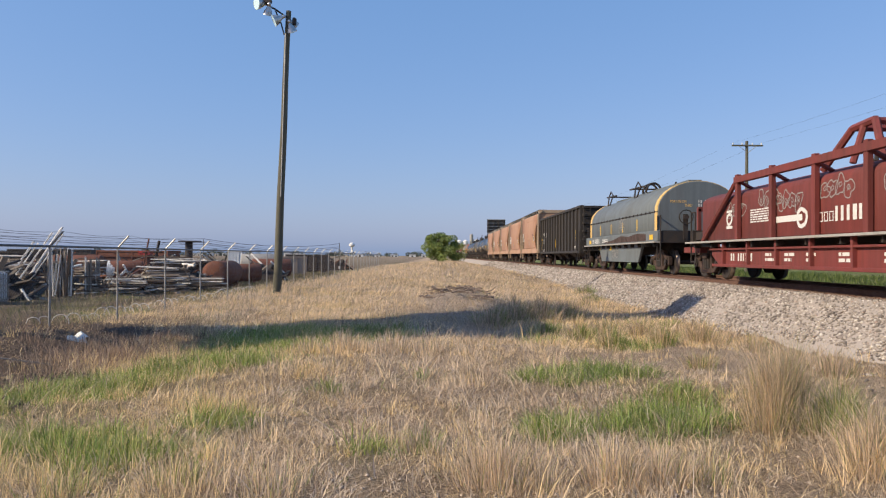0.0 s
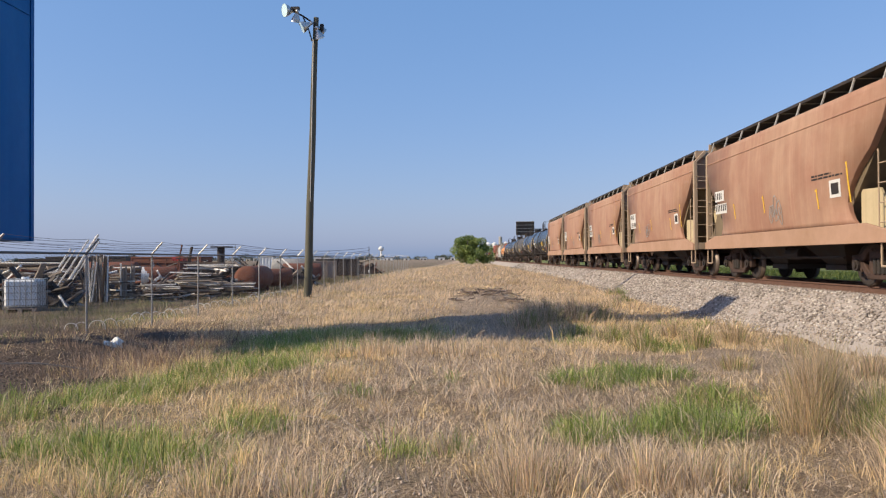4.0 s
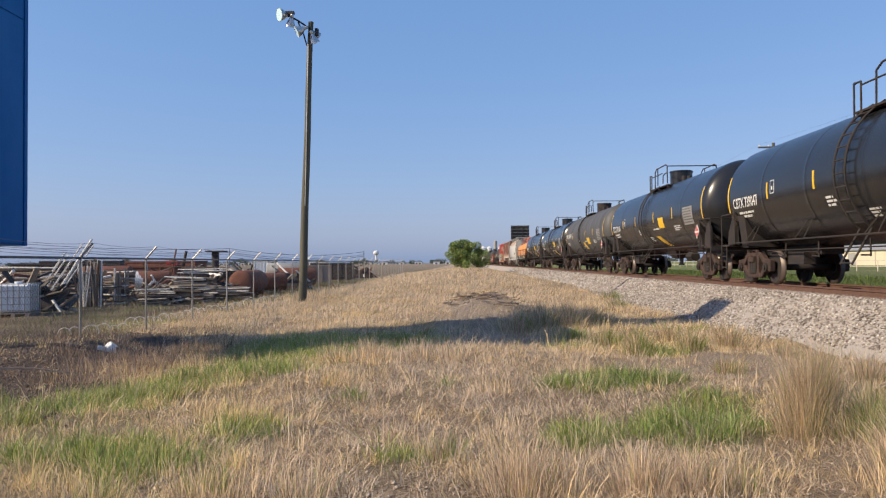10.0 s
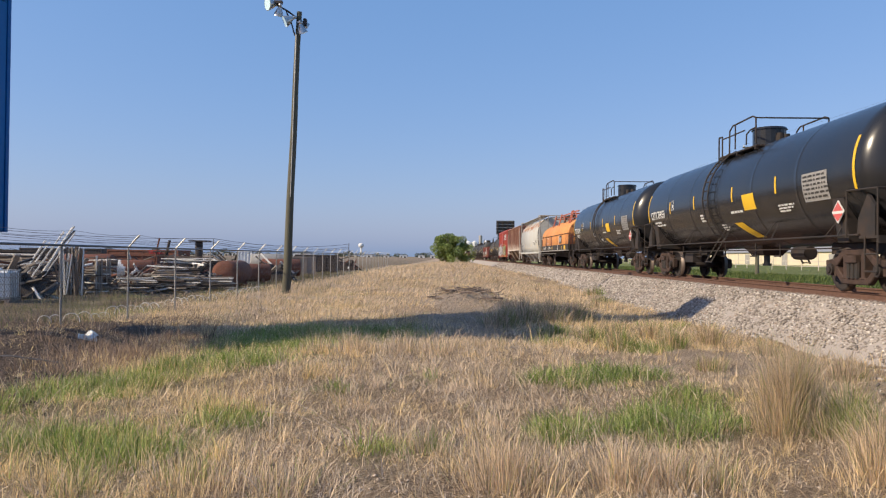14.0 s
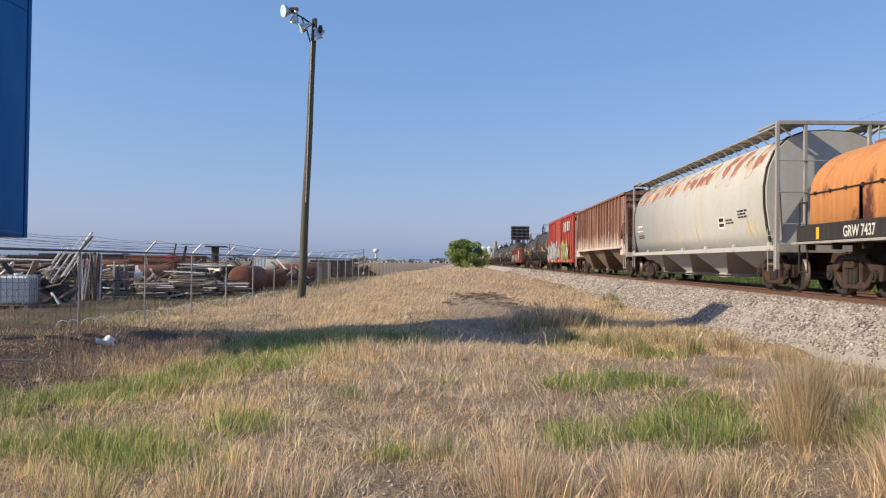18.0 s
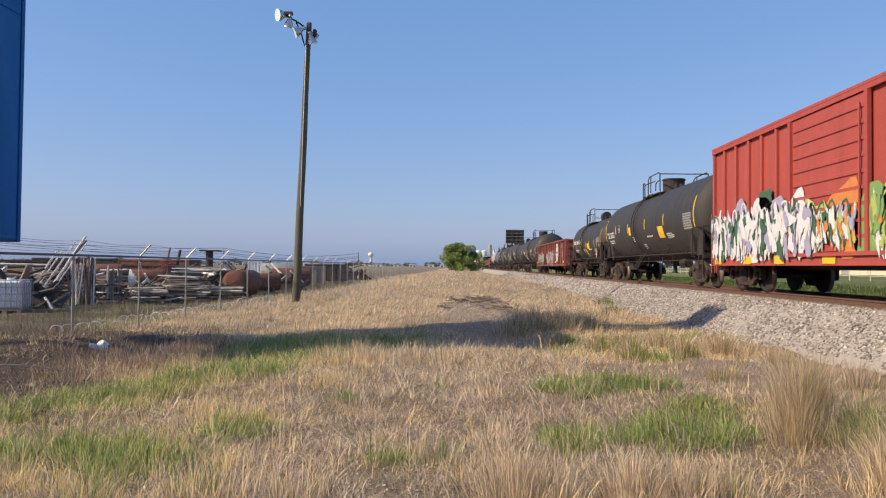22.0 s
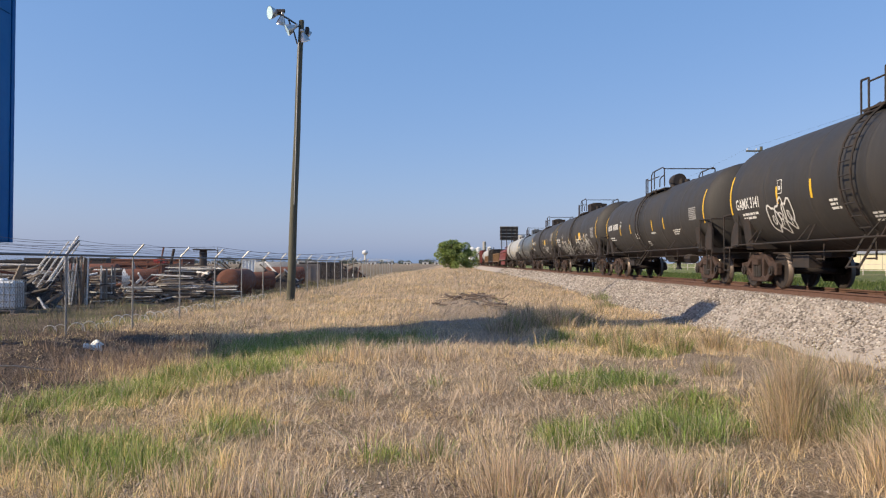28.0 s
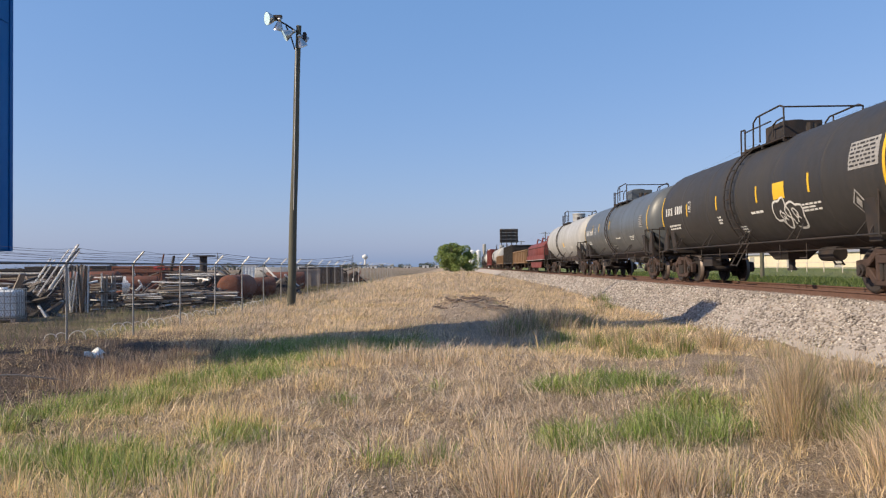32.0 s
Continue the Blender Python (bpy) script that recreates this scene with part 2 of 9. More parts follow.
def sheet(name, xs, ys, zf, mat, attrs=None):
    gx, gy = np.meshgrid(xs, ys)
    z = zf(gx, gy)
    v = np.stack([gx.ravel(), gy.ravel(), z.ravel()], 1)
    nx, ny = len(xs), len(ys)
    i = (np.arange(ny - 1)[:, None] * nx + np.arange(nx - 1)[None]).ravel()
    f = np.stack([i, i + 1, i + nx + 1, i + nx], 1)
    a = [(k, fn(gx, gy).ravel()) for k, fn in (attrs or {}).items()]
    return new(name, mesh_from(name, v, f, mat, True, a))


def bump_at(x, y, cx, cy, rx, ry):
    return np.exp(-((x - cx) / rx) ** 2 - ((y - cy) / ry) ** 2)


def soil_at(x, y):
    """Bare dark earth: the scraped hollow below the fence, the yard behind it, the heap of twigs."""
    edge = x + 0.5 * (y - 10.0) * (y < 10) + 0.12 * (y - 10.0) * (y >= 10) + 0.35 * waves(x, y, 2.5, 5)
    s = smooth(-4.9, -5.7, edge) * (1 - smooth(16.5, 20, y + 0.6 * waves(x, y, 3, 4))) * smooth(7.2, 8.6, y)
    yard = smooth(-9.2, -10.6, x + waves(x, y, 4, 6)) * (0.55 + 0.4 * waves(x, y, 3, 9)) * (1 - smooth(90, 160, y))
    yard = np.maximum(yard, 0.7 * smooth(60, 130, y) * (x < -8))
    heap = 0.5 * bump_at(x, y, 1.0, 16.4, 1.6, 1.2)
    return np.clip(np.maximum(np.maximum(s, yard), heap), 0, 1)


def pale_at(x, y):
    """Pale dusty earth: the heap of twigs and worn spots at the track's foot."""
    s = 2.0 * bump_at(x, y, 0.5, 20.4, 1.5, 3.4) + 0.9 * bump_at(x, y, 4.9, 11.4, 1.2, 3.0) + 0.8 * bump_at(x, y, 0.8, 13.6, 2.2, 1.2) + 0.7 * bump_at(x, y, 2.9, 11.2, 1.3, 1.2) + 0.9 * bump_at(x, y, 1.4, 16.8, 2.2, 1.3) + 0.8 * bump_at(x, y, 5.6, 8.6, 0.9, 1.2) + 0.6 * bump_at(x, y, 3.0, 5.9, 0.6, 0.4)
    return np.clip(s * (0.7 + 0.5 * waves(x, y, 1.1, 17)), 0, 1)


def green_at(x, y):
    """How green the grass is: patches near the track side, the moist band in the hollow, streaks elsewhere."""
    wob = 0.25 * waves(x, y, 0.9, 12)
    g = 1.7 * bump_at(x + wob, y, 1.12, 6.95, 0.36, 0.36)
    g = g + 1.7 * bump_at(x + wob, y, 2.2, 7.2, 0.45, 0.62) + 1.3 * bump_at(x, y, 2.75, 8.2, 0.32, 0.4)
    g = g + 1.1 * bump_at(x, y + wob, 1.5, 9.6, 0.45, 0.5) + 1.1 * bump_at(x, y + wob, 2.3, 9.8, 0.5, 0.5)
    g = g + 1.9 * bump_at(x, y, -3.2, 14.9, 1.3, 1.7) + 0.7 * bump_at(x, y, -1.2, 16.6, 1.0, 1.2)
    g = g + 0.8 * bump_at(x, y, -4.4, 9.6, 1.0, 0.9) + 0.9 * bump_at(x, y, -3.3, 11.2, 1.1, 0.8) + 0.75 * bump_at(x, y, -5.2, 8.0, 1.2, 0.9)
    g = g + 0.85 * bump_at(x, y, -2.2, 7.4, 0.5, 0.5) + 0.9 * bump_at(x, y, -2.6, 6.0, 0.6, 0.5) + 0.8 * bump_at(x, y, -3.6, 6.4, 0.8, 0.5)
    g = g + 0.6 * bump_at(x, y, -0.5, 6.2, 0.25, 0.25) + 0.5 * bump_at(x, y, -1.4, 8.9, 0.4, 0.35) + 0.4 * bump_at(x, y, -0.3, 9.7, 0.4, 0.3)
    g = g + 0.5 * bump_at(x, y, 2.2, 15.0, 0.7, 0.7) + 0.5 * bump_at(x, y, 3.6, 13.5, 0.5, 0.6)
    g = g + 0.13 * np.clip(waves(x, y, 1.8, 7), 0, 1) * (1 - smooth(14, 22, y)) + 0.3 * np.clip(waves(x, y, 4.5, 77) - 0.2, 0, 1) * smooth(14, 18, y)
    g = g * (0.75 + 0.45 * waves(x, y, 0.55, 14))
    g = np.where(x > 12, 0.8 + 0.2 * waves(x, y, 8, 8), g)
    g = np.where(x < FENCE_X - 0.3, 0.35 + 0.35 * waves(x, y, 5, 3), g)
    return np.clip(g, 0, 1)


def ground_mat():
    m, t, b = nodes_of("dry_grass_ground")
    co = t.nodes.new("ShaderNodeTexCoord").outputs["Object"]
    fine = ramp(t, noise_tex(t, co, 34, 8, 0.75), [(0.36, (0, 0, 0)), (0.64, (1, 1, 1))])
    mid = noise_tex(t, co, 2.2, 5)
    thatch = blend(t, fine, (0.13, 0.088, 0.058), (0.76, 0.58, 0.42))
    thatch = blend(t, ramp(t, mid, [(0.45, (0, 0, 0)), (0.65, (0.6, 0.6, 0.6))]), thatch, (0.54, 0.40, 0.29))
    grass = blend(t, fine, (0.08, 0.12, 0.03), (0.24, 0.30, 0.08))
    earth = blend(t, fine, (0.085, 0.062, 0.048), (0.36, 0.275, 0.22))
    pale = blend(t, fine, (0.33, 0.255, 0.195), (0.84, 0.68, 0.54))
    for key, col in (("green", grass), ("soil", earth), ("pale", pale)):
        at = t.nodes.new("ShaderNodeAttribute")
        at.attribute_name = key
        thatch = blend(t, at.outputs["Fac"], thatch, col)
    t.links.new(thatch, b.inputs["Base Color"])
    b.inputs["Roughness"].default_value = 0.95
    b.inputs["Specular IOR Level"].default_value = 0.1
    bump(t, b, fine, 1.0, 0.06)
    return m


M["ground"] = ground_mat()
gxs = np.unique(np.concatenate([np.linspace(-14, 14, 141), -14 - np.geomspace(0.3, 2600, 34), 14 + np.geomspace(0.3, 2600, 34)]))
gys = np.unique(np.concatenate([np.linspace(-12, 40, 209), 40 + np.geomspace(0.4, 4200, 56), -12 - np.geomspace(0.4, 900, 16)]))
tagged(sheet("ground", gxs, gys, ground_z, M["ground"], {"green": green_at, "soil": soil_at, "pale": pale_at}),
       "uneven ground of dry straw grass, green patches and bare earth", kind="structure")

# ---------------------------------------------------------------- helpers for things
WRITING = ("lettering", "panel_writing", "end_lettering", "data_lettering", "panel_lettering", "graffiti", "chalk_scrawl")


def part(name, bm, material, parent=None, label="", smooth_faces=False):
    """Links a bmesh as one mesh object, under a thing or under a part."""
    me = bpy.data.meshes.new(name)
    bm.to_mesh(me)
    bm.free()
    me.materials.append(material)
    if smooth_faces:
        for p in me.polygons:
            p.use_smooth = True
    ob = new(name, me)
    if parent:
        ob.parent = parent
    return tagged(ob, label, kind="stuff" if name in WRITING else "")


def share(name, ob, m, parent=None):
    """Another object on the same mesh, at the pose m."""
    c = new(name, ob.data)
    c.parent = parent or ob.parent
    c.matrix_basis = m
    return c


def thing(name, label, category, group="", m=None, kind=""):
    ob = tagged(new(name), label, category, group, kind)
    ob.empty_display_size = 0.2
    if m:
        ob.matrix_basis = m
    return ob


def box(bm, x0, x1, y0, y1, z0, z1, m=None):
    v = [bm.verts.new((x, y, z)) for z in (z0, z1) for x, y in ((x0, y0), (x1, y0), (x1, y1), (x0, y1))]
    for f in ((3, 2, 1, 0), (4, 5, 6, 7), (0, 1, 5, 4), (1, 2, 6, 5), (2, 3, 7, 6), (3, 0, 4, 7)):
        bm.faces.new([v[i] for i in f])
    if m:
        for q in v:
            q.co = m @ q.co
    return v


def tube(bm, a, b, r, sides=8, r2=None, caps=True):
    a, b = Vector(a), Vector(b)
    q = (b - a).to_track_quat("Z", "Y")
    r2 = r if r2 is None else r2
    rings = []
    for c, rad in ((a, r), (b, r2)):
        rings.append([bm.verts.new(c + q @ Vector((rad * math.cos(6.28319 * k / sides), rad * math.sin(6.28319 * k / sides), 0))) for k in range(sides)])
    for k in range(sides):
        bm.faces.new((rings[0][k], rings[0][(k + 1) % sides], rings[1][(k + 1) % sides], rings[1][k]))
    if caps:
        bm.faces.new(rings[0][::-1])
        bm.faces.new(rings[1])


def pipe(bm, pts, r, sides=6):
    for a, b in zip(pts, pts[1:]):
        tube(bm, a, b, r, sides)


def bent_tube(bm, pts, r, sides=6):
    """One connected tube through the points."""
    pts = [Vector(p) for p in pts]
    rings = []
    for k, p in enumerate(pts):
        d = pts[min(k + 1, len(pts) - 1)] - pts[max(k - 1, 0)]
        q = d.to_track_quat("Z", "Y")
        rings.append([bm.verts.new(p + q @ Vector((r * math.cos(6.28319 * j / sides), r * math.sin(6.28319 * j / sides), 0))) for j in range(sides)])
    for a, b in zip(rings, rings[1:]):
        for j in range(sides):
            bm.faces.new((a[j], a[(j + 1) % sides], b[(j + 1) % sides], b[j]))
    bm.faces.new(rings[0][::-1])
    bm.faces.new(rings[-1])


def prism(bm, outline, y0, y1):
    """An outline in x, z drawn out from y0 to y1."""
    a = [bm.verts.new((x, y0, z)) for x, z in outline]
    b = [bm.verts.new((x, y1, z)) for x, z in outline]
    n = len(outline)
    for k in range(n):
        bm.faces.new((a[k], a[(k + 1) % n], b[(k + 1) % n], b[k]))
    bm.faces.new(a[::-1])
    bm.faces.new(b)


def slab(bm, outline, x0, x1):
    """An outline in y, z drawn out from x0 to x1."""
    a = [bm.verts.new((x0, y, z)) for y, z in outline]
    b = [bm.verts.new((x1, y, z)) for y, z in outline]
    n = len(outline)
    for k in range(n):
        bm.faces.new((a[k], a[(k + 1) % n], b[(k + 1) % n], b[k]))
    bm.faces.new(a[::-1])
    bm.faces.new(b)


def finish(bm, bevel=0.0):
    bmesh.ops.recalc_face_normals(bm, faces=bm.faces)
    if bevel:
        bmesh.ops.bevel(bm, geom=[e for e in bm.edges if len(e.link_faces) == 2 and e.calc_face_angle(0) > 0.5], offset=bevel, segments=1, affect='EDGES', clamp_overlap=True)
    return bm


# ---------------------------------------------------------------- track
def stone_mat():
    m, t, b = nodes_of("crushed_stone")
    g = t.nodes.new("ShaderNodeNewGeometry").outputs["Random Per Island"]
    co = t.nodes.new("ShaderNodeTexCoord").outputs["Object"]
    fine = noise_tex(t, co, 30, 6)
    c = ramp(t, g, [(0.0, (0.07, 0.06, 0.055)), (0.25, (0.20, 0.17, 0.15)), (0.5, (0.32, 0.28, 0.25)), (0.75, (0.44, 0.39, 0.34)), (0.92, (0.74, 0.69, 0.63)), (1.0, (0.27, 0.16, 0.11))])
    t.links.new(blend(t, 0.28, c, blend(t, fine, (0.12, 0.10, 0.085), (0.46, 0.40, 0.35))), b.inputs["Base Color"])
    old = b.inputs["Base Color"].links[0].from_socket
    sep = t.nodes.new("ShaderNodeSeparateXYZ")
    t.links.new(co, sep.inputs[0])
    off = maths(t, 'ABSOLUTE', maths(t, 'SUBTRACT', sep.outputs[0], TRACK_X))
    dust = maths(t, 'ADD', maths(t, 'MULTIPLY', off, 0.25), maths(t, 'MULTIPLY', fine, 0.1))
    dust = ramp(t, dust, [(0.30, (0.95, 0.95, 0.95)), (0.40, (0, 0, 0))])
    t.links.new(blend(t, dust, old, (0.14, 0.072, 0.05)), b.inputs["Base Color"])     # rust dust beside the rails
    b.inputs["Roughness"].default_value = 0.9
    bump(t, b, fine, 0.5, 0.02)
    return m


M["stone"] = stone_mat()
bed_xs = TRACK_X + np.array([-3.0, -2.75, -2.2, -1.9, -1.62, -0.8, 0, 0.8, 1.62, 1.9, 2.2, 2.75, 3.0])
tagged(sheet("ballast_bed", bed_xs, np.concatenate([np.linspace(-430, -14, 53), np.linspace(-12, 60, 145), np.geomspace(61, 900, 40)]),
             lambda x, y: bed_z(x) + 0.02 * waves(x, y, 0.7, 21), M["stone"]), "pale crushed stone track bed with sloping shoulders", kind="structure")


def rail(x):
    bm = bmesh.new()
    z = RAIL_Z
    o = [(-.07, z - .17), (.07, z - .17), (.07, z - .155), (.012, z - .13), (.012, z - .045), (.037, z - .035), (.037, z - .004), (.03, z), (-.03, z), (-.037, z - .004), (-.037, z - .035), (-.012, z - .045), (-.012, z - .13), (-.07, z - .155)]
    prism(bm, [(x + a, b) for a, b in o], -430, 900)
    ob = part("rail", finish(bm), M["steel_rail"])
    return tagged(ob, "rust-brown steel rail spiked to wooden ties", "rail", "rails of the track")


rail(TRACK_X - 0.755)
rail(TRACK_X + 0.755)

# ---------------------------------------------------------------- rolling stock: shared pieces
M["tank_black"] = paint("black_tank_paint", (0.027, 0.025, 0.024), (0.055, 0.046, 0.038), 0.5, 0.6, 0, True, 1.1)
M["tank_gloss"] = paint("glossy_black_tank_paint", (0.014, 0.015, 0.018), (0.04, 0.036, 0.032), 0.22, 0.24, 0, True, 0.8, relief=0, rvar=0.2)
M["tank_slate"] = paint("slate_grey_tank_paint", (0.095, 0.105, 0.112), (0.06, 0.055, 0.05), 0.4, 0.4, 0, True, 1.1, relief=0.05, rvar=0.4)
M["tank_grey"] = paint("faded_black_tank_paint", (0.075, 0.075, 0.076), (0.045, 0.04, 0.035), 0.6, 0.6, 0, True, 1.3)
M["tank_pale"] = paint("pale_grey_tank_paint", (0.40, 0.40, 0.39), (0.14, 0.12, 0.10), 0.5, 0.5, 0, True, 1.2)
M["tan"] = paint("dusty_tan_paint", (0.32, 0.168, 0.11), (0.44, 0.295, 0.205), 0.9, 0.75, 0, False, 0.5, runs=0.16)
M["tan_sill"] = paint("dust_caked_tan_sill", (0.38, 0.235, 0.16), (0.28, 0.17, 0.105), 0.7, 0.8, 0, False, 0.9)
# shade under the slope sheets, with some dirt, put into a dark colour
M["tan_shade"] = paint("shaded_dirty_sheet", (0.14, 0.105, 0.065), (0.24, 0.185, 0.11), 0.6, 0.85, 0, True, 0.9)
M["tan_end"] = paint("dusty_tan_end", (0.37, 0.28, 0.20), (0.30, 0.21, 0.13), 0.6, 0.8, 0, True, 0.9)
M["tan_lime"] = paint("dust_yellowed_steel_lit", (0.50, 0.41, 0.25), (0.30, 0.23, 0.14), 0.6, 0.85, 0, True, 1.2)
M["frame"] = paint("dusty_black_underframe", (0.022, 0.019, 0.018), (0.075, 0.047, 0.034), 0.6, 0.75, 0.1, False, 3)
M["truck"] = paint("rust_dusted_truck", (0.066, 0.038, 0.029), (0.018, 0.014, 0.012), 0.85, 0.8, 0.1, False, 4)
M["wheel"] = plain("dark_wheel_steel", (0.032, 0.024, 0.021), 0.8, 0.0, 0.25, 8)
M["tread"] = plain("bright_wheel_rim", (0.16, 0.125, 0.105), 0.5, 0.4, 0.15, 8)
M["yellow"] = plain("yellow_marking", (0.75, 0.46, 0.02), 0.5, 0, 0.12, 20)
M["mark_white"] = plain("white_marking", (0.66, 0.65, 0.62), 0.6, 0, 0.18, 25)
M["mark_dim"] = plain("worn_white_marking", (0.32, 0.31, 0.30), 0.7, 0, 0.3, 25)
M["gon_black"] = paint("black_gondola_paint", (0.020, 0.017, 0.015), (0.06, 0.047, 0.038), 0.45, 0.7, 0, True, 1.0, runs=0.2)
M["white_rust"] = paint("chalky_white_paint", (0.46, 0.465, 0.445), (0.40, 0.36, 0.29), 0.5, 0.65, 0, True, 0.7, runs=0.05)
M["red_box"] = paint("red_boxcar_paint", (0.39, 0.068, 0.05), (0.25, 0.045, 0.036), 0.6, 0.6, 0, True, 0.9, runs=0.12)
M["maroon"] = paint("maroon_gondola_paint", (0.20, 0.05, 0.04), (0.10, 0.035, 0.03), 0.6, 0.75, 0, True, 1.0, runs=0.25)
M["coil_red"] = paint("oxide_red_paint", (0.19, 0.036, 0.030), (0.07, 0.026, 0.022), 0.7, 0.7, 0, True, 1.0, runs=0.25)
M["coil_grey"] = paint("weathered_grey_blue_paint", (0.135, 0.158, 0.168), (0.09, 0.085, 0.08), 0.6, 0.6, 0, True, 0.9, rust=(0.16, 0.07, 0.05), rust_at=0.66, runs=0.2)
M["coil_orange"] = paint("faded_orange_paint", (0.68, 0.29, 0.085), (0.50, 0.19, 0.08), 0.75, 0.7, 0, True, 0.8, runs=0.3, rust=(0.15, 0.045, 0.028), rust_at=0.575)
M["pale_yellow"] = paint("pale_yellow_band", (0.66, 0.42, 0.12), (0.52, 0.40, 0.24), 0.6, 0.6)
M["light_grey"] = paint("light_grey_steel", (0.36, 0.35, 0.33), (0.15, 0.12, 0.09), 0.5, 0.6)
M["placard_red"] = plain("red_placard", (0.55, 0.10, 0.09), 0.5)
M["load"] = plain("dark_load", (0.055, 0.05, 0.048), 0.9, 0, 0.4, 5)

CARS = []           # (car, y of its middle at the start)
WHEELSETS = []
TRUCK_KIT = {}


def wheel_bm(side):
    """One wheel with flange, dished plate and hub, on the near or far end of its axle."""
    bm = bmesh.new()
    prof = [(0.0, 0.13), (0.09, 0.13), (0.10, 0.2), (0.07, 0.36), (0.09, 0.40), (0.095, 0.452), (0.0, 0.46), (-0.02, 0.485), (-0.035, 0.47), (-0.035, 0.40), (-0.01, 0.36), (-0.02, 0.2), (0.0, 0.13)]
    n = 22
    rings = []
    for k in range(n):
        a = 6.28319 * k / n
        rings.append([bm.verts.new((side * (0.755 + u), r * math.cos(a), r * math.sin(a))) for u, r in prof[:-1]])
    for k in range(n):
        p, q = rings[k], rings[(k + 1) % n]
        for j in range(len(p)):
            bm.faces.new((p[j], p[(j + 1) % len(p)], q[(j + 1) % len(p)], q[j]))
    return finish(bm)


def make_truck(car):
    """A freight truck: bolster, two cast side frames with springs, two rolling wheelsets."""
    bm = bmesh.new()
    box(bm, -1.05, 1.05, -0.22, 0.22, 0.40, 0.72)
    box(bm, -0.35, 0.35, -0.35, 0.35, 0.70, 0.80)
    truck = part("truck", finish(bm, 0.02), M["truck"], car, "rust-dusted cast steel truck")
    for side in (-1, 1):
        bm = bmesh.new()
        u, v = side * 1.0 - 0.075, side * 1.0 + 0.075
        slab(bm, [(-1.14, 0.50), (-1.14, 0.66), (-0.74, 0.70), (-0.44, 0.90), (0.44, 0.90), (0.74, 0.70), (1.14, 0.66), (1.14, 0.50), (0.70, 0.53), (0.40, 0.76), (-0.40, 0.76), (-0.70, 0.53)], u, v)
        slab(bm, [(-0.50, 0.16), (-0.46, 0.31), (0.46, 0.31), (0.50, 0.16)], u - 0.01, v + 0.01)
        for end in (-1, 1):
            d = [(end * 0.40, 0.17), (end * 0.46, 0.32), (end * 0.76, 0.58), (end * 0.92, 0.54), (end * 0.56, 0.20)]
            slab(bm, d if end < 0 else d[::-1], u + 0.01, v - 0.01)
            d = [(end * 0.27, 0.26), (end * 0.27, 0.80), (end * 0.40, 0.80), (end * 0.40, 0.26)]
            slab(bm, d if end > 0 else d[::-1], u - 0.02, v + 0.02)
            d = [(end * 0.74, 0.30), (end * 0.74, 0.56), (end * 0.81, 0.56), (end * 0.81, 0.34)]
            slab(bm, d if end > 0 else d[::-1], u, v)
            d = [(end * 0.99, 0.34), (end * 0.99, 0.54), (end * 1.14, 0.54), (end * 1.12, 0.34)]
            slab(bm, d if end > 0 else d[::-1], u, v)
        box(bm, side * 1.06 - 0.11, side * 1.06 + 0.11, -0.20, 0.20, 0.60, 0.76)
        part("side_frame", finish(bm, 0.018), M["truck"], truck)
        bm = bmesh.new()
        for k in (-0.15, 0.0, 0.15):
            tube(bm, (side * 1.08, k, 0.29), (side * 1.08, k, 0.62), 0.062, 8)
        part("spring_group", bm, M["frame"], truck)
        for end in (-1, 1):
            bm = bmesh.new()
            tube(bm, (side * 0.93, end * 0.89, 0.457), (side * 1.13, end * 0.89, 0.457), 0.13, 12)
            tube(bm, (side * 1.13, end * 0.89, 0.457), (side * 1.16, end * 0.89, 0.457), 0.075, 8)
            part("bearing_cap", finish(bm), M["wheel"], truck)
    for end in (-1, 1):
        bm = bmesh.new()
        tube(bm, (-1.0, 0, 0), (1.0, 0, 0), 0.085, 10)
        for side in (-1, 1):
            w = wheel_bm(side)
            me = bpy.data.meshes.new("tmp")
            w.to_mesh(me)
            w.free()
            bm.from_mesh(me)
            bpy.data.meshes.remove(me)
        ws = part("wheelset", bm, M["wheel"], truck, "dark steel wheelset with bright worn treads", True)
        ws.data.materials.append(M["tread"])
        for p in ws.data.polygons:
            if 0.44 < math.hypot(p.center.y, p.center.z) < 0.475:
                p.material_index = 1
        ws.matrix_parent_inverse = pose(0, end * 0.89, 0.457)
    return truck


def add_truck(car, y):
    if not TRUCK_KIT:
        TRUCK_KIT["first"] = make_truck(car)
        t = TRUCK_KIT["first"]
        t.matrix_basis = pose(0, y, 0)
    else:
        t = copy_thing(TRUCK_KIT["first"], pose(0, y, 0))
        t.parent = car
    WHEELSETS.extend(o for o in t.children if o.name.startswith("wheelset"))


def add_couplers(car, L):
    for s in (-1, 1):
        bm = bmesh.new()
        box(bm, -0.14, 0.14, s * (L / 2 - 1.3), s * (L / 2 - 0.35), 0.72, 0.98)
        box(bm, -0.09, 0.09, s * (L / 2 - 0.4), s * (L / 2 - 0.1), 0.78, 0.94)
        box(bm, -0.16, 0.16, s * (L / 2 - 0.2), s * (L / 2 - 0.005), 0.72, 1.0)
        part("coupler", finish(bm, 0.02), M["truck"], car)
        bm = bmesh.new()
        pipe(bm, [(0.25, s * (L / 2 - 0.7), 0.75), (0.27, s * (L / 2 - 0.4), 0.45), (0.2, s * (L / 2 - 0.1), 0.32), (0.1, s * (L / 2 - 0.01), 0.34)], 0.025)
        part("air_hose", bm, M["frame"], car)


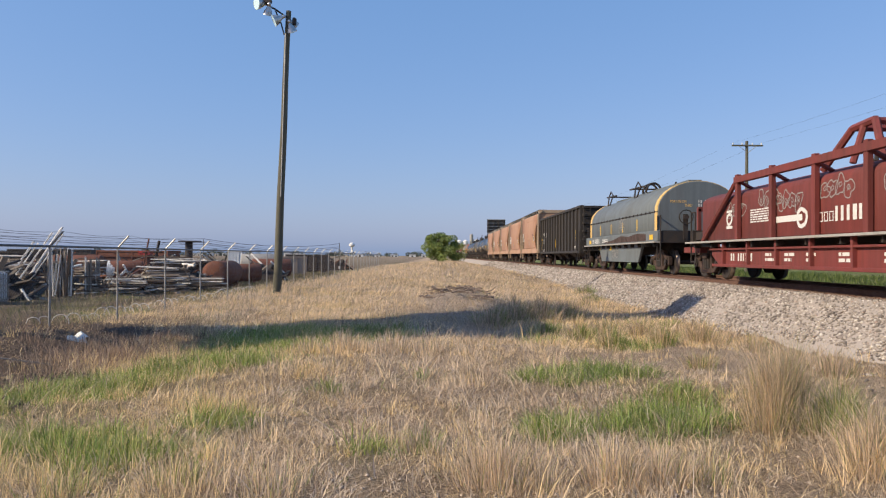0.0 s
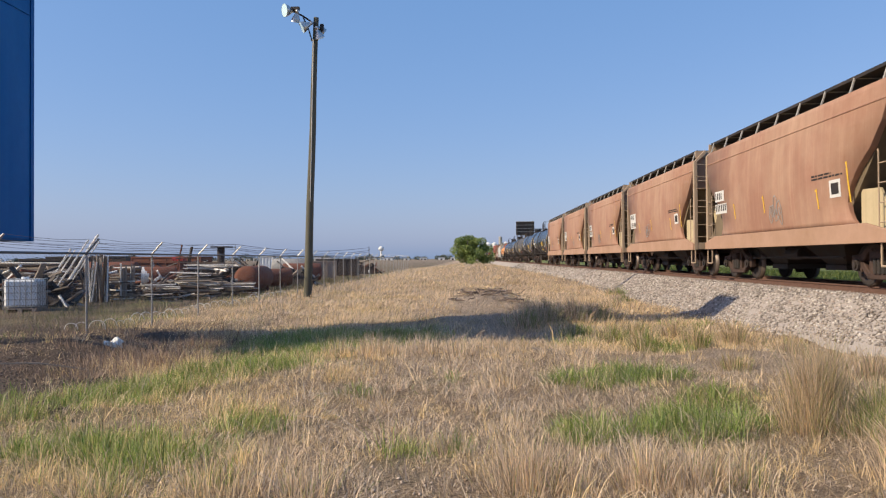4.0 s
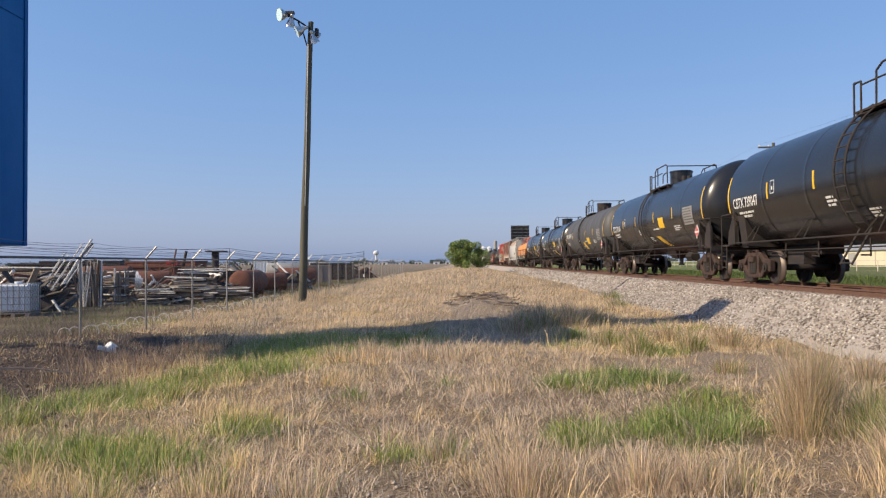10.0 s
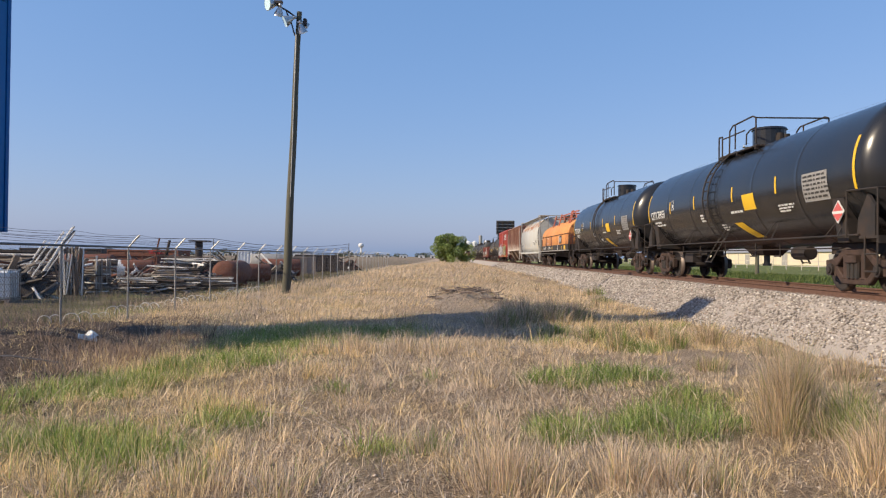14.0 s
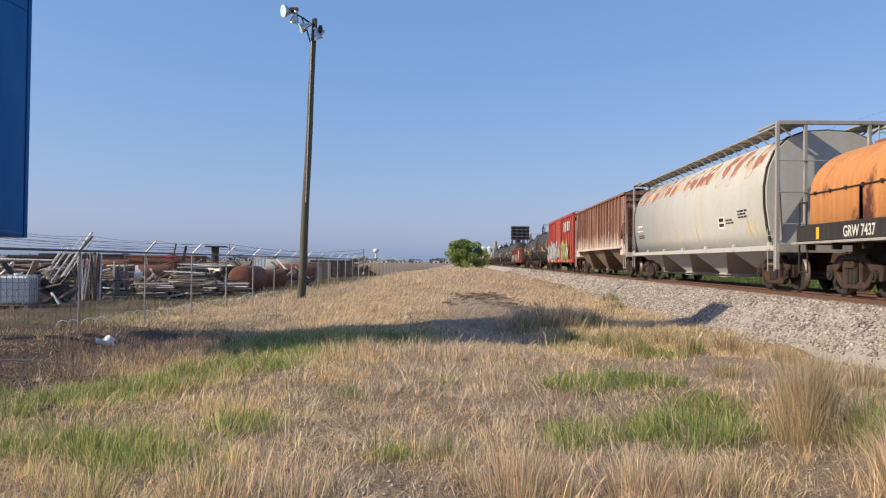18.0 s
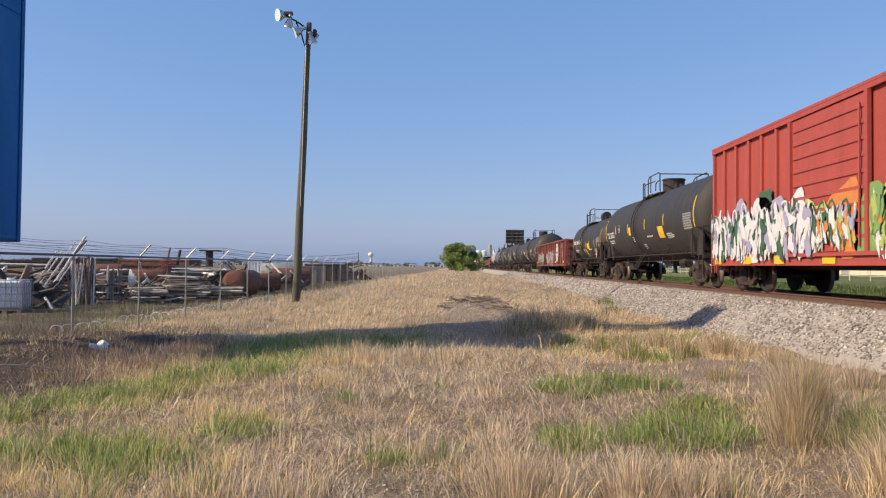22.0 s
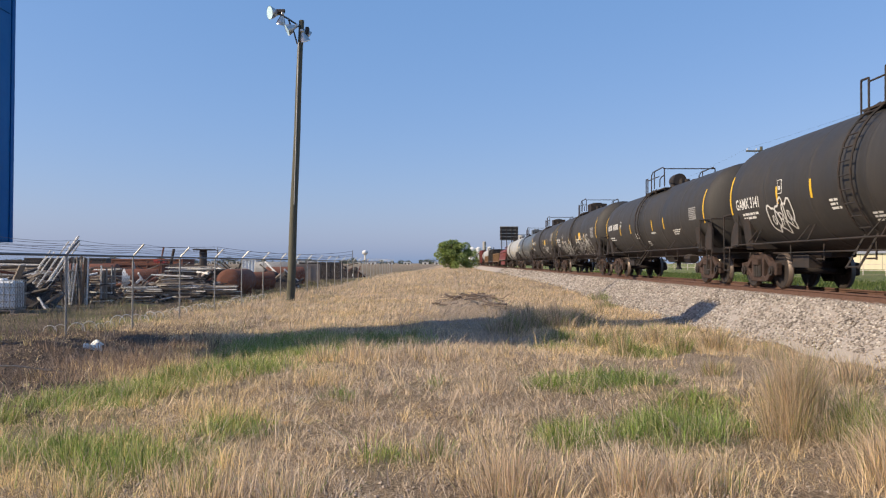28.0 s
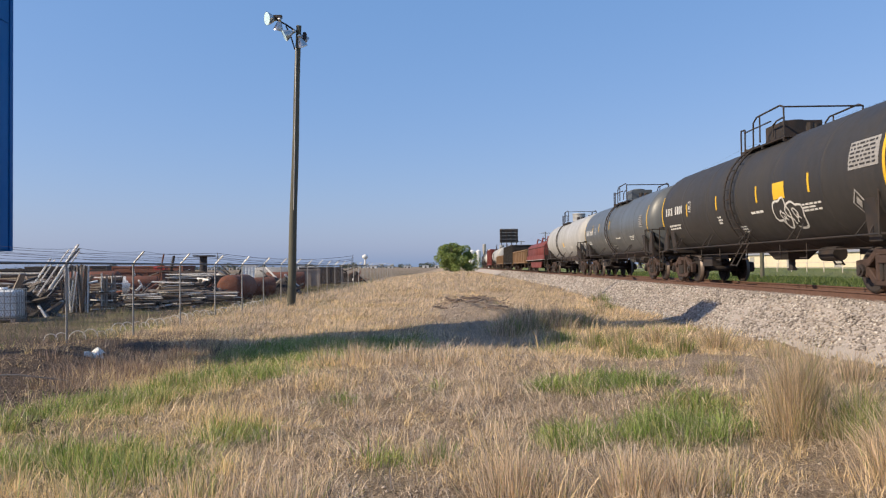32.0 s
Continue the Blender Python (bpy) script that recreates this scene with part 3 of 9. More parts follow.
def new_car(name, label, y0, y1):
    car = thing(name, label, "railcar", "cars of the freight train")
    L = y1 - y0
    CARS.append((car, (y0 + y1) / 2))
    add_truck(car, -(L / 2 - 2.0))
    add_truck(car, L / 2 - 2.0)
    add_couplers(car, L)
    return car, L


def ladder(bm, x, y0, y1, z0, z1, rungs, r=0.016):
    """A ladder in the plane of the car's side."""
    pipe(bm, [(x, y0, z0), (x, y0, z1)], r)
    pipe(bm, [(x, y1, z0), (x, y1, z1)], r)
    for k in range(rungs):
        z = z0 + (k + 0.5) / rungs * (z1 - z0)
        tube(bm, (x, y0, z), (x, y1, z), r * 0.8, 5)


def end_ladder(bm, y, x0, x1, z0, z1, rungs, r=0.016):
    for x in (x0, x1):
        tube(bm, (x, y, z0), (x, y, z1), r, 6)
    for k in range(rungs):
        z = z0 + (k + 0.5) / rungs * (z1 - z0)
        tube(bm, (x0, y, z), (x1, y, z), r * 0.8, 5)


# flat or curved markings: on(y, z, lift) gives a point on the near side's skin
def wall_skin(x):
    return lambda y, z, lift=0.006: Vector((x - lift, y, z))


def tank_skin(R, zc):
    def on(y, z, lift=0.006):
        a = math.asin(max(-1, min(1, (z - zc) / R)))
        return Vector((-(R + lift) * math.cos(a), y, zc + (R + lift) * math.sin(a)))
    return on


def patch(bm, on, y0, y1, z0, z1, slant=0.0, lift=0.006):
    n = max(1, int(abs(z1 - z0) / 0.12))
    rows = []
    for k in range(n + 1):
        z = z0 + (z1 - z0) * k / n
        d = slant * k / n
        rows.append((bm.verts.new(on(y0 + d, z, lift)), bm.verts.new(on(y1 + d, z, lift))))
    for (a, b), (c, d) in zip(rows, rows[1:]):
        bm.faces.new((b, a, c, d))


def bars(bm, on, y, z, count, h, rng, lift=0.006, gaps=()):
    """A line of writing that reads towards the car's front, one plain bar a character."""
    w = h * 0.62
    for k in range(count):
        if k not in gaps:
            a = y - k * w * 1.28
            patch(bm, on, a - w * rng.uniform(0.5, 0.78), a, z, z + h, 0, lift)


def letters(bm, on, y, z, text, h, lift=0.008, wide=0.8, bold=0.02):
    """Stencilled characters on a car's near side, reading towards its front."""
    cu = bpy.data.curves.new("stencil", 'FONT')
    cu.body, cu.size, cu.offset, cu.resolution_u = text, 1.0, bold, 3
    ob = bpy.data.objects.new("stencil", cu)
    me = ob.to_mesh()
    tall = 0.69
    for v in me.vertices:
        v.co = on(y - v.co.x * h / tall * wide, z + v.co.y * h / tall, lift)
    bm.from_mesh(me)
    ob.to_mesh_clear()
    bpy.data.objects.remove(ob)
    bpy.data.curves.remove(cu)


def lines_of(bm, on, y, z, rows, width, h, rng):
    """Rows of small writing that cannot be read."""
    for k in range(rows):
        a, zz = y, z - k * h * 1.7
        end = y - width * rng.uniform(0.6, 1.0)
        while a > end:
            w = rng.uniform(0.08, 0.28)
            patch(bm, on, max(end, a - w), a, zz, zz + h)
            a -= w + 0.04


def ribbon(bm, on, pts, w, lift=0.009, closed=True):
    """A painted line of width w along points (y, z) on the skin."""
    n = len(pts)
    left, right = [], []
    for k in range(n):
        a, b = pts[(k - 1) % n if closed else max(k - 1, 0)], pts[(k + 1) % n if closed else min(k + 1, n - 1)]
        d = Vector((b[0] - a[0], b[1] - a[1]))
        d = d.normalized() if d.length else Vector((1, 0))
        y, z = pts[k]
        left.append(bm.verts.new(on(y - d.y * w / 2, z + d.x * w / 2, lift)))
        right.append(bm.verts.new(on(y + d.y * w / 2, z - d.x * w / 2, lift)))
    for k in range(n if closed else n - 1):
        j = (k + 1) % n
        bm.faces.new((left[k], left[j], right[j], right[k]))


def blob(cy, cz, ry, rz, rng, n=18, wob=0.22, lean=0.0):
    p = [rng.uniform(0, 6.28) for _ in range(3)]
    out = []
    for k in range(n):
        a = 6.28319 * k / n
        r = 1 + wob * (math.sin(2 * a + p[0]) * 0.6 + math.sin(3 * a + p[1]) * 0.5 + math.sin(5 * a + p[2]) * 0.3)
        out.append((cy + ry * r * math.cos(a) + lean * rz * r * math.sin(a), cz + rz * r * math.sin(a)))
    return out


def fill(bm, on, pts, lift):
    c = bm.verts.new(on(sum(p[0] for p in pts) / len(pts), sum(p[1] for p in pts) / len(pts), lift))
    v = [bm.verts.new(on(y, z, lift)) for y, z in pts]
    for k in range(len(v)):
        bm.faces.new((c, v[k], v[(k + 1) % len(v)]))


def outline_letters(car, on, y, z, count, w, h, rng, mat, name="graffiti", label="white outlined graffiti letters", line=0.045):
    """Bubble letters in outline, none of them readable."""
    bm = bmesh.new()
    for k in range(count):
        cy = y - (k + 0.5) * w * 0.86
        ribbon(bm, on, blob(cy, z + h / 2 + rng.uniform(-0.06, 0.06), w * 0.5, h * rng.uniform(0.42, 0.55), rng, 22, 0.3, rng.uniform(-0.3, 0.1)), line, 0.008 + 0.002 * (k % 3))
        ribbon(bm, on, blob(cy, z + h * rng.uniform(0.4, 0.65), w * 0.14, h * 0.14, rng, 10, 0.3), line * 0.8, 0.010)
        if rng.random() < 0.7:
            ribbon(bm, on, [(cy + w * 0.1, z + h * 0.2), (cy - w * 0.05, z + h * 0.45), (cy - w * 0.2, z + h * 0.3)], line * 0.8, 0.012, False)
    return part(name, bm, mat, car, label)


# ---------------------------------------------------------------- tank cars
def shell_bm(R, zc, half, head=0.6, n=56):
    """A tank: barrel with domed heads and slight weld rings."""
    prof = []
    for k in range(8):
        a = math.pi / 2 * k / 7
        prof.append((-half - head * math.cos(a), R * math.sin(a) if k else 0.02))
    m = 6
    prof.append((-half + 0.1, R))
    for k in range(1, m):
        y = -half + 2 * half * k / m
        prof += [(y - 0.12, R), (y - 0.02, R), (y - 0.01, R + 0.004), (y + 0.01, R + 0.004), (y + 0.02, R), (y + 0.12, R)]
    prof.append((half - 0.1, R))
    for k in range(8):
        a = math.pi / 2 * (7 - k) / 7
        prof.append((half + head * math.cos(a), R * math.sin(a) if k < 7 else 0.02))
    bm = bmesh.new()
    rings = [[bm.verts.new((r * math.cos(6.28319 * j / n), y, zc + r * math.sin(6.28319 * j / n))) for j in range(n)] for y, r in prof]
    for a, b in zip(rings, rings[1:]):
        for j in range(n):
            bm.faces.new((a[j], a[(j + 1) % n], b[(j + 1) % n], b[j]))
    bm.faces.new(rings[0])
    bm.faces.new(rings[-1][::-1])
    return finish(bm)


def tank_car(y0, y1, mat, label, R=1.5, zc=2.5, seed=1, deck=0.6, dome="round", rail_mat=None, squares=(), ticks=(), bands=True, info=None, mark=None, placard=False, diagonal=None, graffiti=()):
    rng = random.Random(seed)
    car, L = new_car("tank_car", label, y0, y1)
    half = L / 2 - 1.2
    dark = M["frame"]
    part("tank", shell_bm(R, zc, half), M[mat], car, "", True)
    on = tank_skin(R, zc)
    # stub sills, saddles, end platforms
    for s in (-1, 1):
        bm = bmesh.new()
        e = s * (L / 2 - 0.45)
        box(bm, -0.3, 0.3, min(s * (half - 3.2), e), max(s * (half - 3.2), e), 0.8, 1.08)
        o = [(-1.3, 1.02), (1.3, 1.02), (1.42, zc - 0.55), (1.1, zc - 1.05), (0.6, zc - 1.34), (-0.6, zc - 1.34), (-1.1, zc - 1.05), (-1.42, zc - 0.55)]
        y = s * (L / 2 - 2.0)
        prism(bm, o, y - 0.22, y + 0.22)
        part("saddle", finish(bm, 0.015), dark, car)
        bm = bmesh.new()
        a, b = sorted((s * (L / 2 - 0.5), s * (L / 2 - 1.15)))
        box(bm, -1.45, 1.45, a, b, 1.08, 1.13)
        box(bm, -1.45, 1.45, s * (L / 2 - 0.5) - 0.03, s * (L / 2 - 0.5) + 0.03, 0.98, 1.13)
        part("end_platform", finish(bm), dark, car)
        y = s * (L / 2 - 0.52)
        yi = s * (L / 2 - 1.6)
        steel = M[rail_mat] if rail_mat else dark
        for x in (-1.45, 1.45):
            bm = bmesh.new()
            pipe(bm, [(x, y, 2.02), (math.copysign(0.6, x), y, 2.02), (math.copysign(0.55, x), y, 1.13)], 0.022)
            part("end_railing", bm, steel, car)
            bm = bmesh.new()
            pipe(bm, [(x, y, 1.12), (x, y, 2.02), (x, yi, 2.05), (x, yi, 1.13)], 0.022)
            part("side_railing", bm, steel, car)
            bm = bmesh.new()
            pipe(bm, [(x, y, 1.12), (x, y, 0.45), (x, y - s * 0.42, 0.45), (x, y - s * 0.42, 1.12)], 0.02)
            tube(bm, (x, y, 0.78), (x, y - s * 0.42, 0.78), 0.018, 5)
            part("step", bm, steel, car)
        bm = bmesh.new()
        for x in (-1, 1):
            if x > 0:
                part("bolster_web", finish(bm), dark, car)
                bm = bmesh.new()
            yy = s * (half + 0.1)
            slab(bm, [(yy - 0.35, 1.12), (yy + 0.28, 1.12), (yy + 0.22, 1.5), (yy - 0.1, 1.95), (yy - 0.35, 1.7)], x * 1.34 - 0.03, x * 1.34 + 0.03)
        part("bolster_web", finish(bm), dark, car)
    # brake wheel at the front
    bm = bmesh.new()
    for k in range(14):
        a, b = 6.28319 * k / 14, 6.28319 * (k + 1) / 14
        tube(bm, (0.75 + 0.27 * math.cos(a), -(L / 2 - 0.44), 1.65 + 0.27 * math.sin(a)), (0.75 + 0.27 * math.cos(b), -(L / 2 - 0.44), 1.65 + 0.27 * math.sin(b)), 0.018, 5)
    tube(bm, (0.48, -(L / 2 - 0.44), 1.65), (1.02, -(L / 2 - 0.44), 1.65), 0.014, 5)
    tube(bm, (0.75, -(L / 2 - 0.44), 1.38), (0.75, -(L / 2 - 0.44), 1.92), 0.014, 5)
    part("brake_wheel", bm, dark, car)
    # side pipes along the bottom with brackets
    for x in (-1, 1):
        bm = bmesh.new()
        tube(bm, (x * 1.42, -half, 1.16), (x * 1.42, half, 1.16), 0.022, 6)
        k = -half + 0.8
        while k < half:
            tube(bm, (x * 1.42, k, 1.16), (x * R * 0.80, k, zc - R * 0.6), 0.016, 5)
            tube(bm, (x * 1.42, k + 0.5, 1.16), (x * R * 0.80, k + 0.25, zc - R * 0.6), 0.016, 5)
            k += half * 0.42
        part("side_handrail", bm, dark, car)
    # bottom outlet and skid, brake rigging
    bm = bmesh.new()
    v = box(bm, -0.55, 0.55, -0.9, 0.9, zc - R - 0.22, zc - R + 0.25)
    for q in v[:4]:
        q.co.x *= 0.5
        q.co.y *= 0.45
    tube(bm, (0, 0, zc - R - 0.2), (0, 0, zc - R - 0.45), 0.09, 10)
    tube(bm, (0, 0, zc - R - 0.45), (0, 0, zc - R - 0.52), 0.13, 10)
    part("bottom_outlet", finish(bm), M[mat], car)
    bm = bmesh.new()
    yb = -half * 0.45
    tube(bm, (-0.6, yb - 0.5, 0.83), (-0.6, yb + 0.2, 0.83), 0.17, 12)
    pipe(bm, [(-0.95, -half + 1.5, 0.92), (-0.95, half - 1.5, 0.92)], 0.018)
    for k in (-0.2, -0.1, 0.05, 0.2, 0.32):
        tube(bm, (-0.95, half * k * 2, 0.72), (-0.95, half * k * 2, 1.1), 0.02, 5)
        tube(bm, (-0.95, half * k * 2, 0.75), (-0.95, half * k * 2 + 0.35, 0.75), 0.02, 5)
    box(bm, -0.9, -0.6, half * 0.52, half * 0.52 + 0.9, 0.55, 0.85)
    part("brake_gear", finish(bm), dark, car)
    # top deck with manway, railing, ladder
    top = zc + R
    yd = deck
    bm = bmesh.new()
    for k in range(5):
        box(bm, -1.0 + k * 0.12, -0.9 + k * 0.12, yd - 1.2, yd + 1.6, top - 0.22, top - 0.18)
        box(bm, 1.0 - k * 0.12 - 0.1, 1.0 - k * 0.12, yd - 1.2, yd + 1.6, top - 0.22, top - 0.18)
    for k in (-1.1, 0.2, 1.5):
        box(bm, -1.0, 1.0, yd + k - 0.03, yd + k + 0.03, top - 0.3, top - 0.22)
    part("walkway", finish(bm), dark, car)
    bm = bmesh.new()
    for x in (-1.0, 1.0):
        ya, yb2 = yd - 1.2, yd + 1.6
        pipe(bm, [(x, yb2, top - 0.4), (x, yb2, top + 0.40), (x, yb2 - 0.06, top + 0.44)], 0.024)
        pipe(bm, [(x, yb2 - 0.28, top - 0.3), (x, yb2 - 0.28, top + 0.42), (x, yb2, top + 0.43)], 0.024)
        pipe(bm, [(x, yb2 - 0.85, top - 0.2), (x, yb2 - 0.87, top + 0.50), (x, yb2 - 1.1, top + 0.62), (x, ya + 0.25, top + 0.64), (x, ya + 0.05, top + 0.56), (x, ya + 0.03, top - 0.15)], 0.024)
        tube(bm, (x, yb2 - 1.3, top - 0.1), (x, yb2 - 1.3, top + 0.62), 0.022, 6)
        pipe(bm, [(x, ya + 0.7, top - 0.1), (x, ya + 0.68, top + 0.2), (x, ya + 0.45, top + 0.28), (x, ya + 0.05, top + 0.3)], 0.022, 6)
        tube(bm, (x, yb2 - 0.28, top + 0.34), (x, yb2 - 2.0, top + 0.34), 0.02, 6)
    pipe(bm, [(-1.0, yd - 1.17, top + 0.56), (1.0, yd - 1.17, top + 0.56)], 0.022)
    part("deck_railing", bm, M[rail_mat] if rail_mat else dark, car)
    bm = bmesh.new()
    if dome == "round":
        tube(bm, (0, yd + 0.3, top - 0.15), (0, yd + 0.3, top + 0.46), 0.46, 20)
        tube(bm, (0, yd + 0.3, top + 0.46), (0, yd + 0.3, top + 0.52), 0.50, 20, 0.47)
    elif dome == "box":
        box(bm, -0.5, 0.5, yd - 0.1, yd + 1.1, top - 0.1, top + 0.42)
        tube(bm, (0, yd + 0.5, top + 0.42), (0, yd + 0.5, top + 0.5), 0.3, 12)
    else:
        tube(bm, (0, yd + 0.4, top - 0.15), (0, yd + 0.4, top + 0.2), 0.3, 16)
        tube(bm, (0, yd + 0.1, top + 0.25), (0, yd + 0.7, top + 0.25), 0.28, 16)
    part("manway", finish(bm), M[mat if mat in ("tank_pale", "tank_gloss", "tank_slate") else "frame"], car)
    for x, y, h in ((0.1, yd - 0.55, 0.22), (-0.25, yd - 0.95, 0.18)):
        bm = bmesh.new()
        tube(bm, (x, y, top - 0.1), (x, y, top + h), 0.11, 10)
        part("valve", bm, dark, car)
    for x in (-1, 1):
        bm = bmesh.new()
        for yy in (yd + 0.85, yd + 1.3):
            pts = []
            for k in range(12):
                a = math.radians(62 - 110 * k / 11)
                pts.append((x * (R + 0.11) * math.cos(a), yy, zc + (R + 0.11) * math.sin(a)))
            pts.append((x * 1.5, yy, 0.55))
            pipe(bm, pts, 0.026, 5)
        for k in range(11):
            a = math.radians(58 - 100 * k / 10)
            p = (x * (R + 0.11) * math.cos(a), zc + (R + 0.11) * math.sin(a))
            tube(bm, (p[0], yd + 0.85, p[1]), (p[0], yd + 1.3, p[1]), 0.018, 5)
        for z in (0.58, 0.9):
            tube(bm, (x * 1.5, yd + 0.85, z), (x * 1.5, yd + 1.3, z), 0.018, 5)
        part("ladder", bm, dark, car)
    # markings of the near side
    stripes = [(s * (half - 0.06), zc - 0.45, 1.07) for s in (-1, 1)] if bands else []
    for y, z, tall in stripes + [(y, z, 0.42) for y, z in ticks]:
        bm = bmesh.new()
        patch(bm, on, y - 0.045, y + 0.045, z, z + tall)
        part("reflective_stripe", bm, M["yellow"], car, "yellow reflective stripe")
    for y, z, w, h, sl in squares:
        bm = bmesh.new()
        patch(bm, on, y - w / 2, y + w / 2, z, z + h, sl)
        part("yellow_notice", bm, M["yellow"], car, "yellow notice panel")
    bm = bmesh.new()
    if mark:
        if isinstance(mark, str):
            letters(bm, on, half - 0.42, zc - 0.34, mark, 0.27, 0.008, 0.76)
        else:
            bars(bm, on, half - 0.55, zc - 0.12, mark, 0.27, rng, gaps=(4,))
        ribbon(bm, on, [(half - 3.05, zc - 0.12), (half - 3.27, zc - 0.12), (half - 3.27, zc + 0.2), (half - 3.05, zc + 0.2)], 0.03)
        patch(bm, on, half - 3.2, half - 3.12, zc - 0.04, zc + 0.06)
        lines_of(bm, on, half - 0.75, zc - 0.52, 2, 1.3, 0.06, rng)
    lines_of(bm, on, -0.9, zc - 0.55, 1, 1.0, 0.06, rng)
    lines_of(bm, on, -half * 0.52, zc - 0.55, 3, 0.9, 0.04, rng)
    lines_of(bm, on, half * 0.22, zc - 0.5, 3, 0.45, 0.05, rng)
    lines_of(bm, on, 0.2, zc - 0.85, 3, 0.5, 0.04, rng)
    part("lettering", bm, M["mark_white"], car, "white stencilled data")
    if info:
        bm = bmesh.new()
        y, z, w, h = info
        patch(bm, on, y - w / 2, y + w / 2, z, z + h)
        sheet_ob = part("data_panel", bm, M["mark_dim"], car, "pale data panel")
        bm = bmesh.new()
        for k in range(6):
            zz = z + h * (0.1 + 0.15 * k)
            a = y + w * 0.45
            while a > y - w * 0.4:
                ww = rng.uniform(0.05, 0.2)
                patch(bm, on, a - ww, a, zz, zz + h * 0.07, 0, 0.010)
                a -= ww + 0.05
        part("panel_writing", bm, M["tank_black"], sheet_ob)
    if diagonal:
        bm = bmesh.new()
        y, z = diagonal
        for k in range(4):
            c = [(y - 0.2, z), (y, z - 0.24), (y + 0.2, z), (y, z + 0.24)]
        ribbon(bm, on, c, 0.05)
        fill(bm, on, [(y + (p[0] - y) * 0.5, z + (p[1] - z) * 0.5) for p in c], 0.008)
        part("stencil", bm, M["mark_dim"], car)
    if placard:
        bm = bmesh.new()
        y, z = -half + 0.75, zc - 0.85
        v = [bm.verts.new((-1.44, y + a * 0.24, z + b * 0.24)) for a, b in ((-1, 0), (0, -1), (1, 0), (0, 1))]
        w = [bm.verts.new((-1.42, y + a * 0.24, z + b * 0.24)) for a, b in ((-1, 0), (0, -1), (1, 0), (0, 1))]
        bm.faces.new(v)
        bm.faces.new(w[::-1])
        for k in range(4):
            bm.faces.new((v[k], w[k], w[(k + 1) % 4], v[(k + 1) % 4]))
        p = part("placard", finish(bm), M["mark_white"], car, "white diamond placard with a red half")
        bm = bmesh.new()
        v = [bm.verts.new((-1.444, y + a * 0.2, z + b * 0.2)) for a, b in ((-1, 0.1), (1, 0.1), (0, 1))]
        bm.faces.new(v)
        v = [bm.verts.new((-1.444, y + a * 0.2, z + b * 0.2)) for a, b in ((-1, -0.2), (1, -0.2), (0, -1))]
        bm.faces.new(v)
        part("placard_print", bm, M["placard_red"], p)
        bm = bmesh.new()
        tube(bm, (-1.40, y, z), (-1.0, y, z), 0.02, 5)
        part("placard_bracket", bm, dark, car)
    for g in graffiti:
        outline_letters(car, on, *g, rng, M["mark_white"], line=0.05)
    return car


# ---------------------------------------------------------------- covered hoppers
def shell_between(bm, sections):
    """Skins successive closed outlines of equal length, each a list of points, and caps both ends."""
    rings = [[bm.verts.new(p) for p in s] for s in sections]
    n = len(rings[0])
    for a, b in zip(rings, rings[1:]):
        for k in range(n):
            bm.faces.new((a[k], a[(k + 1) % n], b[(k + 1) % n], b[k]))
    bm.faces.new(rings[0][::-1])
    bm.faces.new(rings[-1])


def chute(bm, y, wy, z0, z1, wx, bottom=0.35):
    """One discharge hopper: a funnel with a gate at its foot."""
    v = box(bm, -wx, wx, y - wy, y + wy, z1, z0)
    for q in v[:4]:
        q.co.x *= 0.55
        q.co.y = y + (q.co.y - y) * bottom
    box(bm, -wx * 0.6, wx * 0.6, y - wy * bottom - 0.08, y + wy * bottom + 0.08, z1 - 0.1, z1 + 0.02)


def hopper_side(z):
    """Half width of the bulged side sheet at height z."""
    return 1.535 + 0.10 * math.sin(math.pi * max(0.0, min(1.0, (z - 1.2) / 2.9)))


